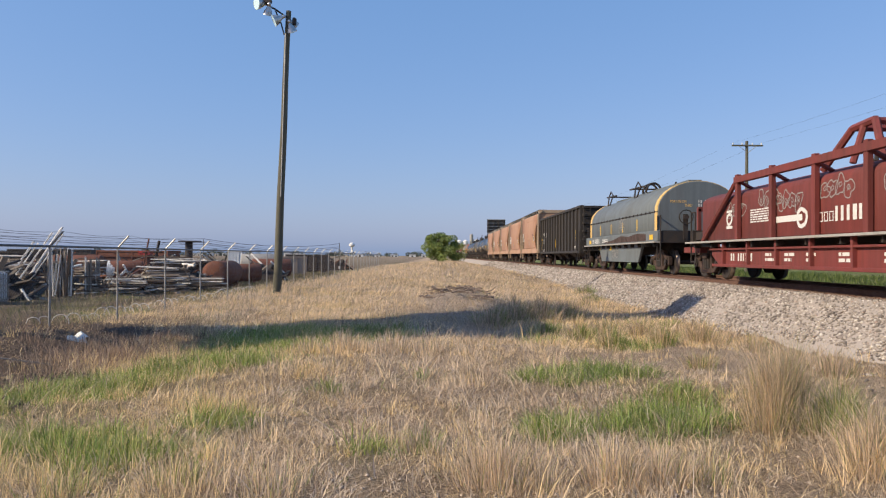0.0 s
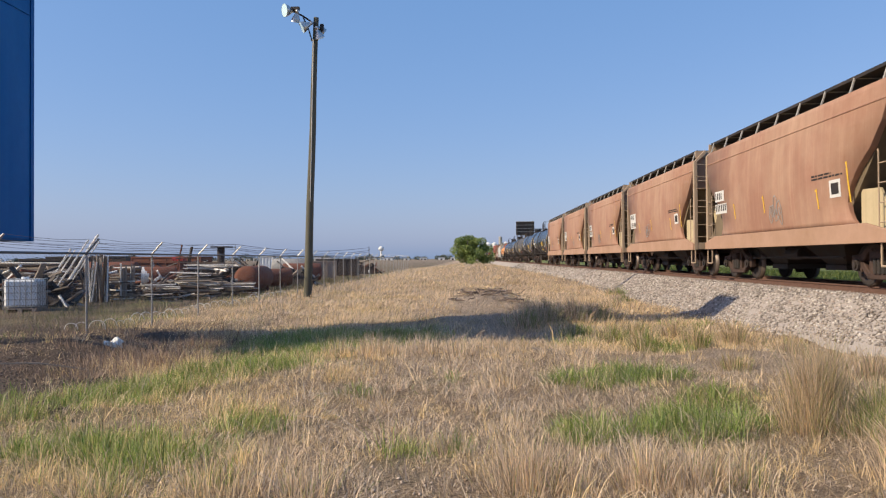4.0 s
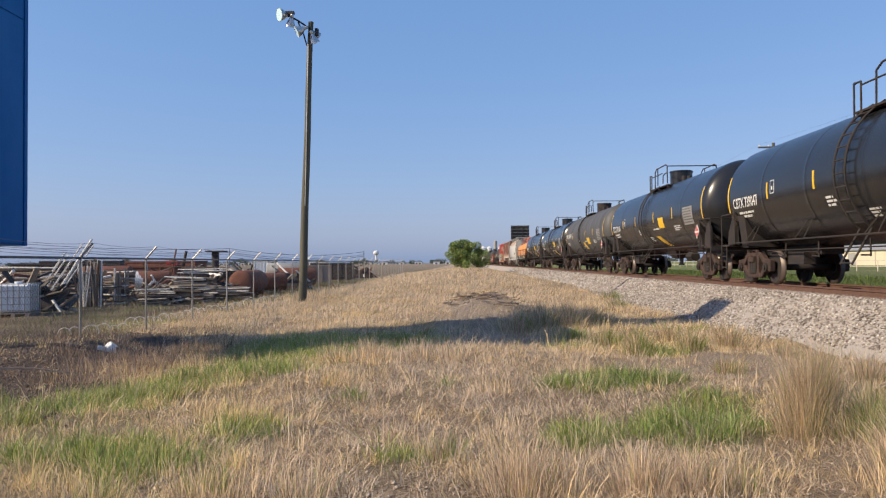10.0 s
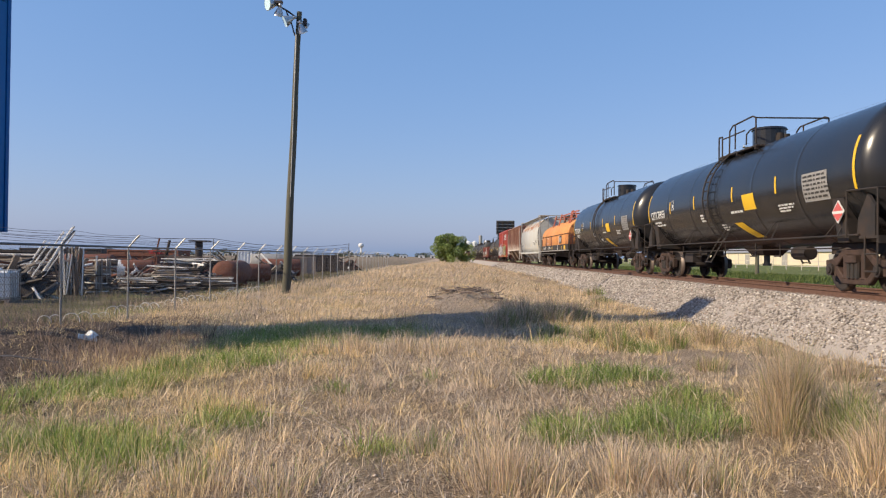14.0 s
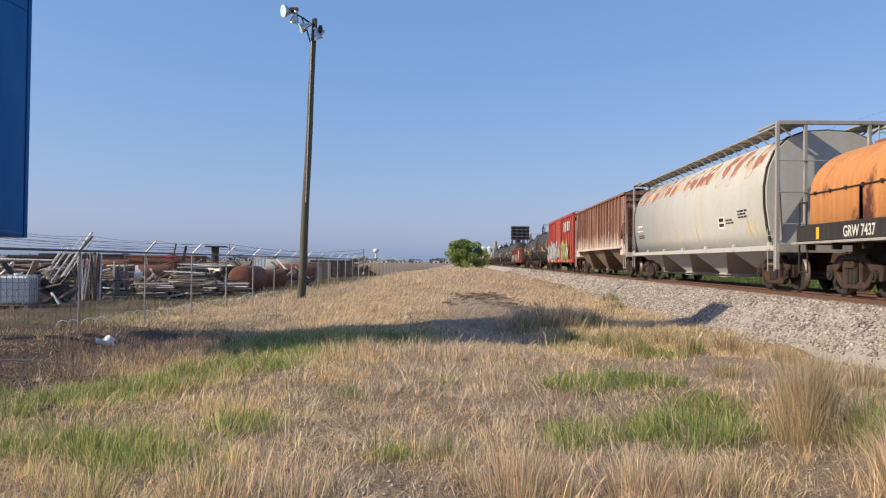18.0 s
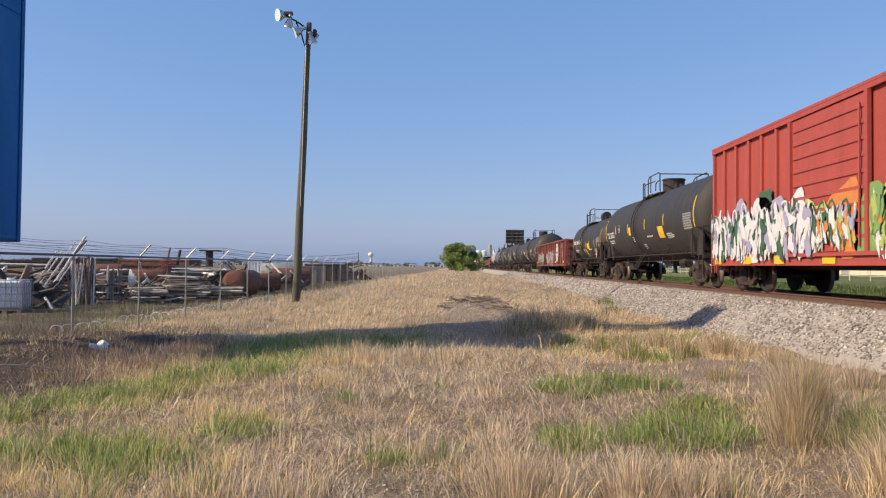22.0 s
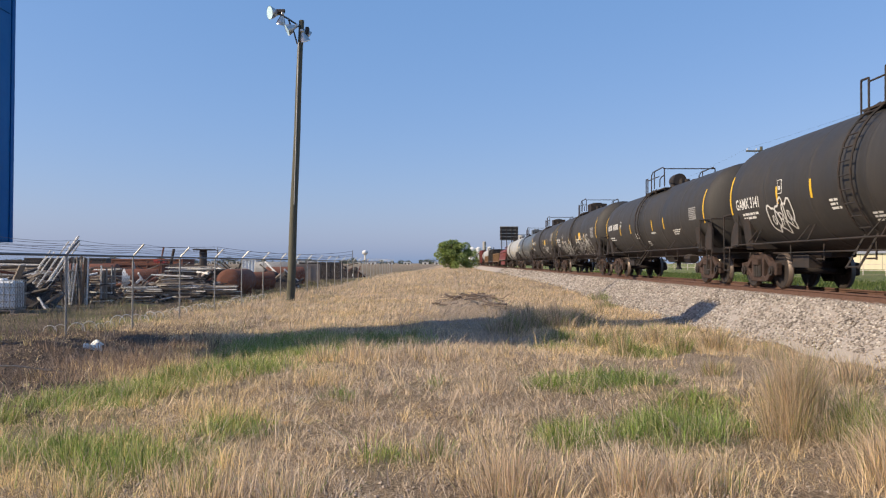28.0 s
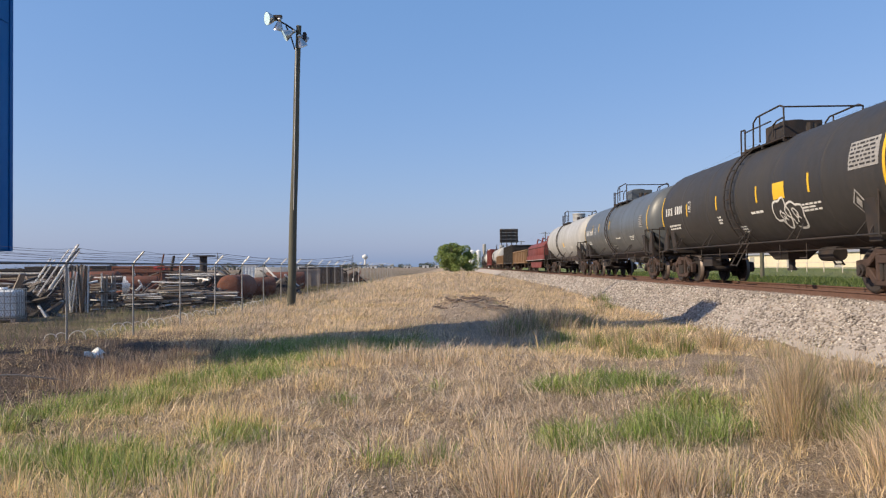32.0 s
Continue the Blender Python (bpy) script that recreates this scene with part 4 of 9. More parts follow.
def cement_hopper(y0, y1, label, seed, bright=0.0):
    """Short covered hopper: bulged side sheets cut back in a curve, slope sheets, roof walk, ladders."""
    rng = random.Random(seed)
    car, L = new_car("covered_hopper", label, y0, y1)
    tan, e = M["tan"], L / 2 - 0.75
    # body between the slope sheets
    bm = bmesh.new()
    secs = []
    eave, low = 4.02, 1.20
    for y, zb in ((-e + 0.02, 3.35), (-e + 1.9, low), (e - 1.9, low), (e - 0.02, 3.35)):
        secs.append([(-1.50, y, zb), (1.50, y, zb), (1.50, y, eave), (0.9, y, 4.16), (-0.9, y, 4.16), (-1.50, y, eave)])
    shell_between(bm, secs)
    part("body", finish(bm), M["tan_shade"], car)
    # side sheets: an outline in y, z with the S-shaped cut at both ends
    cut = [(0.03, 4.02), (0.03, 3.60), (0.14, 3.25), (0.54, 2.76), (1.02, 2.42), (1.38, 2.05), (1.50, 1.75), (1.42, 1.48), (1.22, 1.30)]
    for x in (-1, 1):
        bm = bmesh.new()
        outer, inner = [], []
        for k in range(25):
            z = 1.30 + 2.72 * k / 24
            a = float(np.interp(z, [q[1] for q in cut[::-1]], [q[0] for q in cut[::-1]]))
            outer.append([bm.verts.new((x * hopper_side(z), y, z)) for y in (-e + a, -e / 2, 0, e / 2, e - a)])
            inner.append([bm.verts.new((x * 1.49, y, z)) for y in (-e + a, e - a)])
        for k in range(24):
            for j in range(4):
                bm.faces.new((outer[k][j], outer[k][j + 1], outer[k + 1][j + 1], outer[k + 1][j]))
            for j, i in ((0, 0), (4, 1)):
                bm.faces.new((outer[k][j], outer[k + 1][j], inner[k + 1][i], inner[k][i]))
        for k in (0, 24):
            bm.faces.new(outer[k] + inner[k][::-1])
        sheet_ob = part("side_sheet", finish(bm), tan, car)
        sheet_ob.data.polygons.foreach_set("use_smooth", [abs(q.normal.x) > 0.8 for q in sheet_ob.data.polygons])
        bm = bmesh.new()
        box(bm, *sorted((x * (hopper_side(3.64) - 0.01), x * (hopper_side(3.64) + 0.018))), -e + 0.05, e - 0.05, 3.62, 3.66)
        part("top_seam", finish(bm, 0.006), tan, car)
        bm = bmesh.new()
        o = [(-e - 0.1, 0.92), (e + 0.1, 0.92), (e + 0.1, 1.12), (e - 0.8, 1.30), (-e + 0.8, 1.30), (-e - 0.1, 1.12)]
        slab(bm, o, x * 1.57, x * 1.63)
        box(bm, *sorted((x * 1.45, x * 1.63)), -e - 0.1, e + 0.1, 0.90, 0.95)
        part("side_sill", finish(bm, 0.008), M["tan_sill"], car)
        bm = bmesh.new()
        box(bm, *sorted((x * 0.78, x * 1.42)), -e, e, 4.33, 4.36)
        box(bm, *sorted((x * 1.40, x * 1.43)), -e, e, 4.30, 4.37)
        part("roof_walk", finish(bm), M["frame"], car, "dark steel roof walk")
        n = 9
        for k in range(n):
            bm = bmesh.new()
            y = -e + 0.25 + (2 * e - 0.5) * k / (n - 1)
            tube(bm, (x * 1.52, y, 4.0), (x * 1.41, y, 4.34), 0.025, 5)
            tube(bm, (x * 1.41, y, 4.325), (x * 0.9, y, 4.325), 0.018, 5)
            tube(bm, (x * 0.9, y, 4.14), (x * 0.9, y, 4.34), 0.02, 5)
            part("walk_bracket", bm, M["light_grey"], car)
    bm = bmesh.new()
    box(bm, -0.32, 0.32, -e + 0.6, e - 0.6, 4.15, 4.26)
    part("hatch_trough", finish(bm, 0.02), tan, car)
    # ends
    for s in (-1, 1):
        for x in (-1, 1):
            bm = bmesh.new()
            box(bm, x * 1.52 - 0.06, x * 1.52 + 0.06, s * (e + 0.05) - 0.07, s * (e + 0.05) + 0.07, 0.9, 3.95)
            prism(bm, [(x * 1.58, 3.95), (x * 1.46, 3.95), (x * 1.14, 4.25), (x * 1.20, 4.36)][::x], s * (e + 0.05) - 0.07, s * (e + 0.05) + 0.07)
            part("corner_post", finish(bm, 0.008), M["tan_end"], car)
            bm = bmesh.new()
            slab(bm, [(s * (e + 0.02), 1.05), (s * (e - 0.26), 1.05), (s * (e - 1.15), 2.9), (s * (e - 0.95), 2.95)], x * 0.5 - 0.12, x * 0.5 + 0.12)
            # pale yellowed brace: the light it catches is part of its colour
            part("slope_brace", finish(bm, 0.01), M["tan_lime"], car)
        bm = bmesh.new()
        box(bm, -1.46, 1.46, *sorted((s * (e - 0.03), s * (e + 0.01))), 3.02, 4.12)
        part("end_plate", finish(bm, 0.005), M["tan_sill"], car)
        bm = bmesh.new()
        box(bm, -1.5, 1.5, s * (e + 0.06) - 0.05, s * (e + 0.06) + 0.05, 0.92, 1.15)
        box(bm, -1.5, 1.5, s * (e + 0.02) - 0.03, s * (e + 0.02) + 0.03, 4.1, 4.34)
        box(bm, -1.5, 1.5, *sorted((s * (e + 0.05), s * (e - 2.2))), 0.95, 1.0)
        part("end_frame", finish(bm, 0.006), M["tan_end"], car)
        bm = bmesh.new()
        slab(bm, [(s * e, 1.0), (s * (e - 1.25), 1.0), (s * (e - 1.25), 2.0), (s * (e - 0.55), 1.98), (s * e, 1.2)], -1.44, -1.40)
        slab(bm, [(s * e, 1.0), (s * (e - 1.25), 1.0), (s * (e - 1.25), 2.0), (s * (e - 0.55), 1.98), (s * e, 1.2)], 1.40, 1.44)
        # rear web gets the dark colour in place of shade, front web the pale
        part("end_web", finish(bm), M["tan_lime" if s < 0 else "tan_shade"], car)
        bm = bmesh.new()
        ladder(bm, -1.555, s * (e + 0.02), s * (e - 0.40), 1.1, 2.62, 4)
        tube(bm, (-1.555, s * (e - 0.40), 2.62), (-1.50, s * (e - 0.52), 2.72), 0.016, 5)
        part("ladder", bm, M["tan_end"], car)
        for k in range(7):
            bm = bmesh.new()
            tube(bm, (-1.5, s * (e + 0.12), 1.35 + 0.42 * k), (-0.55, s * (e + 0.12), 1.35 + 0.42 * k - (0.06 if k > 4 else 0)), 0.013, 5)
            part("rung", bm, M["tan_end"], car)
        for z in (2.4, 3.3):
            bm = bmesh.new()
            tube(bm, (-1.5, s * (e + 0.1), z), (1.5, s * (e + 0.1), z - 0.1), 0.018, 5)
            part("end_rail", bm, M["tan_end"], car)
        bm = bmesh.new()
        pipe(bm, [(-1.54, s * (e + 0.08), 0.95), (-1.54, s * (e + 0.08), 0.45), (-1.54, s * (e - 0.35), 0.45), (-1.54, s * (e - 0.35), 0.95)], 0.022)
        part("step", bm, M["tan_end"], car)
    bm = bmesh.new()
    for y in (-1.55, 1.55):
        chute(bm, y, 1.35, 1.25, 0.42, 1.3, 0.3)
    box(bm, -0.3, 0.3, -e, e, 0.78, 1.0)
    part("discharge_hopper", finish(bm), M["frame"], car)
    bm = bmesh.new()
    tube(bm, (-1.0, -0.35, 0.72), (-1.0, 0.4, 0.72), 0.15, 12)
    tube(bm, (-1.1, -2.6, 0.62), (-1.1, 2.6, 0.62), 0.03, 6)
    part("brake_gear", bm, M["frame"], car)
    # markings
    on = lambda y, z, lift=0.006: Vector((-hopper_side(z) - lift, y, z))
    bm = bmesh.new()
    if seed % 2 and seed != 15:
        patch(bm, on, e - 1.75, e - 0.95, 2.36, 2.68)
        patch(bm, on, e - 1.95, e - 0.95, 1.98, 2.28)
    else:
        patch(bm, on, e - 1.9, e - 0.85, 2.0, 2.68)
    panel = part("stencil_panel", bm, M["mark_white"], car, "faded white stencil panel")
    bm = bmesh.new()
    if seed == 15:
        letters(bm, on, e - 1.12, 2.42, "CMEX", 0.2, 0.010, 0.95)
        letters(bm, on, e - 0.92, 2.06, "320043", 0.24, 0.010, 0.85)
    else:
        bars(bm, on, e - 1.0, 2.42, 4, 0.2, rng, 0.010)
        bars(bm, on, e - 1.0, 2.06, 6, 0.2, rng, 0.010)
    part("panel_lettering", bm, M["frame"], panel)
    bm = bmesh.new()
    patch(bm, on, -e + 1.72, -e + 2.2, 1.9, 2.28)
    sq = part("square_decal", bm, M["mark_white"], car, "white bordered square decal")
    bm = bmesh.new()
    patch(bm, on, -e + 1.80, -e + 2.12, 1.97, 2.21, 0, 0.010)
    part("decal_print", bm, M["frame"], sq)
    bm = bmesh.new()
    for y, z in ((-e + 1.35, 1.75), (-e + 2.75, 1.7), (e - 2.6, 1.75), (0.5, 1.8)):
        ribbon(bm, on, [(y, z), (y + 0.05, z + 0.45), (y + 0.1, z + (0.85 if y < -e + 1.5 else 0.4))], 0.055, 0.008, False)
    part("reflective_stripe", bm, M["yellow"], car, "worn yellow stripes")
    bm = bmesh.new()
    lines_of(bm, on, -e + 3.0, 2.42, 2, 1.4, 0.04, rng)
    part("data_lettering", bm, M["frame"], car)
    outline_letters(car, on, 0.3 + rng.uniform(-0.5, 1.5), 1.55, 3, 0.28, 0.5, rng, M["mark_dim"], "chalk_scrawl", "faint chalked scrawl", 0.03)
    return car


def round_hopper(y0, y1):
    """Long chalky-white covered hopper with rounded, frameless sides and four discharge bays."""
    rng = random.Random(5)
    car, L = new_car("covered_hopper", "chalky white round-sided covered hopper with rust patches below the roof", y0, y1)
    e = L / 2 - 1.15
    w = M["white_rust"]
    prof = [(1.40, 1.12), (1.52, 1.6), (1.60, 2.2), (1.61, 2.7), (1.53, 3.2), (1.34, 3.64), (1.02, 3.98), (0.6, 4.14), (0, 4.18)]
    full = [(-x, z) for x, z in prof] + [(x, z) for x, z in prof[-2::-1]]
    bm = bmesh.new()
    prism(bm, full, -e + 0.25, e - 0.25)
    body = part("body", finish(bm), w, car, "", True)
    body.data.polygons.foreach_set("use_smooth", [abs(p.normal.y) < 0.5 for p in body.data.polygons])
    for s in (-1, 1):
        bm = bmesh.new()
        ring = [(x * 1.012, z + 0.01 * (z - 2.5)) for x, z in full]
        prism(bm, ring, *sorted((s * (e - 0.25), s * (e - 0.17))))
        part("end_ring", finish(bm), M["frame"], car, "dark rim round the end plate")
        bm = bmesh.new()
        inner = [(x * 0.985, 2.6 + (z - 2.6) * 0.985) for x, z in full]
        prism(bm, inner, *sorted((s * (e - 0.2), s * (e - 0.10))))
        part("end_plate", finish(bm), w, car)
        bm = bmesh.new()
        for x in (-1.5, 1.5):
            box(bm, x - 0.045, x + 0.045, s * (e + 0.35) - 0.045, s * (e + 0.35) + 0.045, 0.55, 4.3)
            tube(bm, (x, s * (e + 0.3), 3.4), (x * 0.8, s * (e - 0.1), 1.3), 0.05, 6)
        for x in (-0.8, 0.8):
            box(bm, x - 0.04, x + 0.04, s * (e + 0.35) - 0.04, s * (e + 0.35) + 0.04, 1.1, 4.3)
        box(bm, -1.5, 1.5, s * (e + 0.35) - 0.05, s * (e + 0.35) + 0.05, 4.22, 4.32)
        box(bm, -1.5, 1.5, s * (e + 0.35) - 0.06, s * (e + 0.35) + 0.06, 0.98, 1.2)
        box(bm, -1.5, 1.5, *sorted((s * (e - 0.3), s * (e + 0.35))), 1.0, 1.06)
        for x in (-1.5, 1.5):
            box(bm, x - 0.04, x + 0.04, *sorted((s * (e - 0.9), s * (e + 0.35))), 4.24, 4.3)
        part("end_frame", finish(bm, 0.006), M["light_grey"], car)
        bm = bmesh.new()
        end_ladder(bm, s * (e + 0.42), 1.0, 1.45, 1.0, 4.2, 9)
        ladder(bm, -1.55, s * (e + 0.3), s * (e - 0.1), 0.5, 1.6, 3)
        for z in (1.7, 2.5, 3.3):
            tube(bm, (-1.5, s * (e + 0.4), z), (1.5, s * (e + 0.4), z), 0.016, 5)
        part("ladder", bm, M["light_grey"], car)
    for x in (-1, 1):
        bm = bmesh.new()
        box(bm, *sorted((x * 1.42, x * 1.56)), -e - 0.3, e + 0.3, 1.02, 1.16)
        for k in range(7):
            y = -e + 2 * e * k / 6
            box(bm, *sorted((x * 1.5, x * 1.585)), y - 0.08, y + 0.08, 1.05, 1.24)
        part("side_sill", finish(bm, 0.01), w, car)
        bm = bmesh.new()
        box(bm, *sorted((x * 0.72, x * 1.32)), -e - 0.3, e + 0.3, 4.26, 4.29)
        for k in range(22):
            y = -e + 2 * e * k / 21
            tube(bm, (x * 1.33, y, 4.27), (x * 0.98, y, 3.98), 0.022, 5)
            box(bm, *sorted((x * 0.7, x * 1.34)), y - 0.02, y + 0.02, 4.23, 4.262)
        part("roof_walk", finish(bm), M["light_grey"], car, "grey grated roof walk")
    for k in range(4):
        bm = bmesh.new()
        y = -e + 2 * e * (k + 0.5) / 4
        chute(bm, y, e / 4 * 0.94, 1.12, 0.36, 1.3, 0.16)
        part("discharge_hopper", finish(bm), M["white_rust"], car)
    bm = bmesh.new()
    box(bm, -0.25, 0.25, -e, e, 0.7, 1.05)
    tube(bm, (-1.15, -e * 0.5, 0.32), (-1.15, e * 0.7, 0.32), 0.03, 6)
    part("centre_sill", finish(bm), M["frame"], car)

    def on(y, z, lift=0.006):
        k = next((i for i in range(len(prof) - 1) if prof[i + 1][1] >= z), len(prof) - 2)
        (xa, za), (xb, zb) = prof[k], prof[k + 1]
        return Vector((-(xa + (xb - xa) * (z - za) / (zb - za)) - lift, y, z))
    bm = bmesh.new()
    bm2 = bmesh.new()
    for k in range(17):
        y = e - 1.0 - (2 * e - 1.9) * k / 16 + rng.uniform(-0.12, 0.12)
        big = rng.choice((0.35, 0.7, 1.0, 1.0))
        zz = 3.62 + rng.uniform(-0.1, 0.14)
        edge = blob(y, zz, 0.17 * big + 0.1, 0.34 * big, rng, 30, 0.30, -0.75)
        soft = [(a + rng.uniform(-0.04, 0.04), min(b + rng.uniform(-0.05, 0.05), 4.05)) for a, b in blob(y + 0.05, zz - 0.04, 0.30 * big + 0.12, 0.42 * big, rng, 30, 0.35, -0.75)]
        fill(bm2, on, soft, 0.003 + 0.0002 * k)
        if k % 5 != 2:
            fill(bm, on, [(a + rng.uniform(-0.035, 0.035), min(b + rng.uniform(-0.05, 0.05), 4.06)) for a, b in edge], 0.008)
    part("rust_patch", bm, paint("bare_rust", (0.27, 0.10, 0.065), (0.40, 0.25, 0.18), 0.8, 0.9, 0, False, 5), car, "red-brown rust patches")
    part("rust_stain", bm2, paint("orange_stain", (0.50, 0.40, 0.29), (0.44, 0.26, 0.16), 0.8, 0.9, 0, False, 5), car, "orange rust stains")
    bm = bmesh.new()
    for y in (-e + 0.9, -e + 1.3, e * 0.1, e * 0.42, -e * 0.22):
        ribbon(bm, on, [(y, 1.45), (y + 0.1, 1.75), (y + 0.16, 1.95 + (0.8 if y < -e + 1 else 0))], 0.07, 0.008, False)
    part("reflective_stripe", bm, M["yellow"], car)
    bm = bmesh.new()
    patch(bm, on, e - 1.75, e - 0.85, 2.05, 2.32)
    patch(bm, on, -e + 3.2, -e + 3.75, 1.75, 2.1)
    pl = part("stencil_panel", bm, M["white"], car, "white stencil panels")
    bm = bmesh.new()
    bars(bm, on, e - 0.92, 2.11, 4, 0.14, rng, 0.010)
    bars(bm, on, e - 1.38, 2.11, 4, 0.14, rng, 0.010)
    patch(bm, on, -e + 3.28, -e + 3.67, 1.95, 2.06, 0, 0.010)
    patch(bm, on, -e + 3.28, -e + 3.67, 1.80, 1.90, 0, 0.010)
    lines_of(bm, on, e - 0.95, 1.85, 2, 1.0, 0.05, rng)
    lines_of(bm, on, -e + 3.1, 1.95, 2, 0.8, 0.05, rng)
    lines_of(bm, on, -e + 2.1, 2.15, 3, 0.9, 0.05, rng)
    part("panel_lettering", bm, M["frame"], pl)
    return car


def ribbed_mat():
    """Faded brown with pale spilled cement washed over the foot of the sides."""
    m = paint("spilled_brown_paint", (0.23, 0.10, 0.07), (0.40, 0.27, 0.21), 0.8, 0.8, 0, True, 1.2, runs=0.85)
    t = m.node_tree
    b = t.nodes["Principled BSDF"]
    old = b.inputs["Base Color"].links[0].from_socket
    co = t.nodes.new("ShaderNodeTexCoord").outputs["Object"]
    sep = t.nodes.new("ShaderNodeSeparateXYZ")
    t.links.new(co, sep.inputs[0])
    n = noise_tex(t, stretch(t, co, 3, 3, 0.5), 1.3, 6, 0.7)
    h = maths(t, 'SUBTRACT', maths(t, 'MULTIPLY', n, 1.0), maths(t, 'MULTIPLY_ADD', sep.outputs[2], 0.52))
    k = t.nodes.new("ShaderNodeMath")
    k.operation = 'MULTIPLY_ADD'
    t.links.new(sep.outputs[2], k.inputs[0])
    k.inputs[1].default_value, k.inputs[2].default_value = -0.42, 0.84
    s = t.nodes.new("ShaderNodeMath")
    s.operation = 'ADD'
    t.links.new(k.outputs[0], s.inputs[0])
    t.links.new(n, s.inputs[1])
    mask = ramp(t, s.outputs[0], [(0.40, (0, 0, 0)), (0.72, (0.9, 0.9, 0.9))])
    t.links.new(blend(t, mask, old, (0.60, 0.53, 0.46)), b.inputs["Base Color"])
    return m


M["chute_brown"] = paint("dusty_brown_chute", (0.13, 0.08, 0.055), (0.30, 0.235, 0.18), 0.7, 0.8, 0, True, 1.4)


def ribbed_hopper(y0, y1):
    rng = random.Random(9)
    car, L = new_car("covered_hopper", "faded brown ribbed covered hopper with pale cement spills", y0, y1)
    mat, e = ribbed_mat(), L / 2 - 0.75
    bm = bmesh.new()
    secs = []
    for y, zb in ((-e + 0.03, 3.2), (-e + 1.7, 1.52), (e - 1.7, 1.52), (e - 0.03, 3.2)):
        secs.append([(-1.5, y, zb), (1.5, y, zb), (1.5, y, 4.12), (0.7, y, 4.24), (-0.7, y, 4.24), (-1.5, y, 4.12)])
    shell_between(bm, secs)
    part("body", finish(bm), mat, car)
    for x in (-1, 1):
        bm = bmesh.new()
        slab(bm, [(-e, 4.12), (-e, 3.5), (-e + 0.45, 2.9), (-e + 1.15, 2.2), (-e + 1.25, 1.7), (-e + 1.25, 1.5), (e - 1.25, 1.5), (e - 1.25, 1.7), (e - 1.15, 2.2), (e - 0.45, 2.9), (e, 3.5), (e, 4.12)], x * 1.5, x * 1.53)
        part("side_sheet", finish(bm), mat, car)
        n = 17
        for k in range(n):
            y = -e + 1.3 + (2 * e - 2.6) * k / (n - 1)
            bm = bmesh.new()
            box(bm, *sorted((x * 1.525, x * 1.62)), y - 0.055, y + 0.055, 1.5, 4.08)
            part("rib", finish(bm, 0.01), mat, car)
        bm = bmesh.new()
        box(bm, *sorted((x * 1.5, x * 1.63)), -e, e, 4.04, 4.14)
        box(bm, *sorted((x * 1.48, x * 1.66)), -e + 0.9, e - 0.9, 1.42, 1.52)
        part("side_sill", finish(bm, 0.01), mat, car)
        bm = bmesh.new()
        for k in range(11):
            y = -e + 0.4 + (2 * e - 0.8) * k / 10
            box(bm, *sorted((x * 1.56, x * 1.62)), y - 0.035, y + 0.035, 4.10, 4.18)
        part("roof_clip", finish(bm), M["white"], car, "pale roof clips")
        bm = bmesh.new()
        box(bm, *sorted((x * 0.6, x * 1.1)), -e, e, 4.28, 4.31)
        part("roof_walk", finish(bm), M["frame"], car)
    for s in (-1, 1):
        bm = bmesh.new()
        for x in (-1.5, 1.5):
            box(bm, x - 0.05, x + 0.05, s * (e + 0.1) - 0.05, s * (e + 0.1) + 0.05, 1.0, 3.55)
            slab(bm, [(s * (e + 0.1), 1.1), (s * (e - 1.3), 1.1), (s * (e - 1.3), 1.9), (s * (e - 0.9), 1.9), (s * (e - 0.2), 1.35)], x - 0.02, x + 0.02)
        box(bm, -1.5, 1.5, s * (e + 0.1) - 0.06, s * (e + 0.1) + 0.06, 1.0, 1.22)
        box(bm, -1.5, 1.5, *sorted((s * (e - 1.3), s * (e + 0.1))), 1.08, 1.13)
        for z in (3.3, 3.7, 4.0):
            box(bm, -1.5, 1.5, s * (e + 0.0) - 0.05, s * (e + 0.0) + 0.05, z, z + 0.08)
        part("end_frame", finish(bm, 0.006), mat, car)
        bm = bmesh.new()
        ladder(bm, -1.58, s * (e + 0.08), s * (e - 0.35), 1.0, 3.6, 7)
        end_ladder(bm, s * (e + 0.18), 1.0, 1.45, 1.0, 4.1, 8)
        pipe(bm, [(-1.56, s * (e + 0.1), 1.0), (-1.56, s * (e + 0.1), 0.45), (-1.56, s * (e - 0.35), 0.45), (-1.56, s * (e - 0.35), 1.0)], 0.024)
        part("ladder", bm, M["light_grey"], car)
    for k in range(3):
        bm = bmesh.new()
        chute(bm, -e + 2.7 + (2 * e - 5.4) * k / 2, (2 * e - 3) / 6 - 0.3, 1.46, 0.36, 1.5, 0.12)
        part("discharge_hopper", finish(bm), M["chute_brown"], car)
    bm = bmesh.new()
    box(bm, -0.25, 0.25, -e, e, 0.72, 1.1)
    part("centre_sill", finish(bm), M["frame"], car)
    on = wall_skin(-1.53)
    for y in (-e + 1.7, -e + 4.8, 0.6, e - 3):
        bm = bmesh.new()
        patch(bm, on, y - 0.05, y + 0.05, 1.55, 2.3 if y > -e + 2 else 2.6)
        part("reflective_stripe", bm, M["yellow"], car)
    bm = bmesh.new()
    bars(bm, on, e - 1.6, 2.2, 4, 0.3, rng, 0.008)
    bars(bm, on, e - 1.6, 1.8, 5, 0.26, rng, 0.008)
    lines_of(bm, on, -e + 4.4, 2.3, 5, 0.8, 0.07, rng)
    patch(bm, on, -e + 1.95, -e + 2.6, 2.05, 2.2)
    part("lettering", bm, M["mark_white"], car, "white stencilled blocks")
    return car


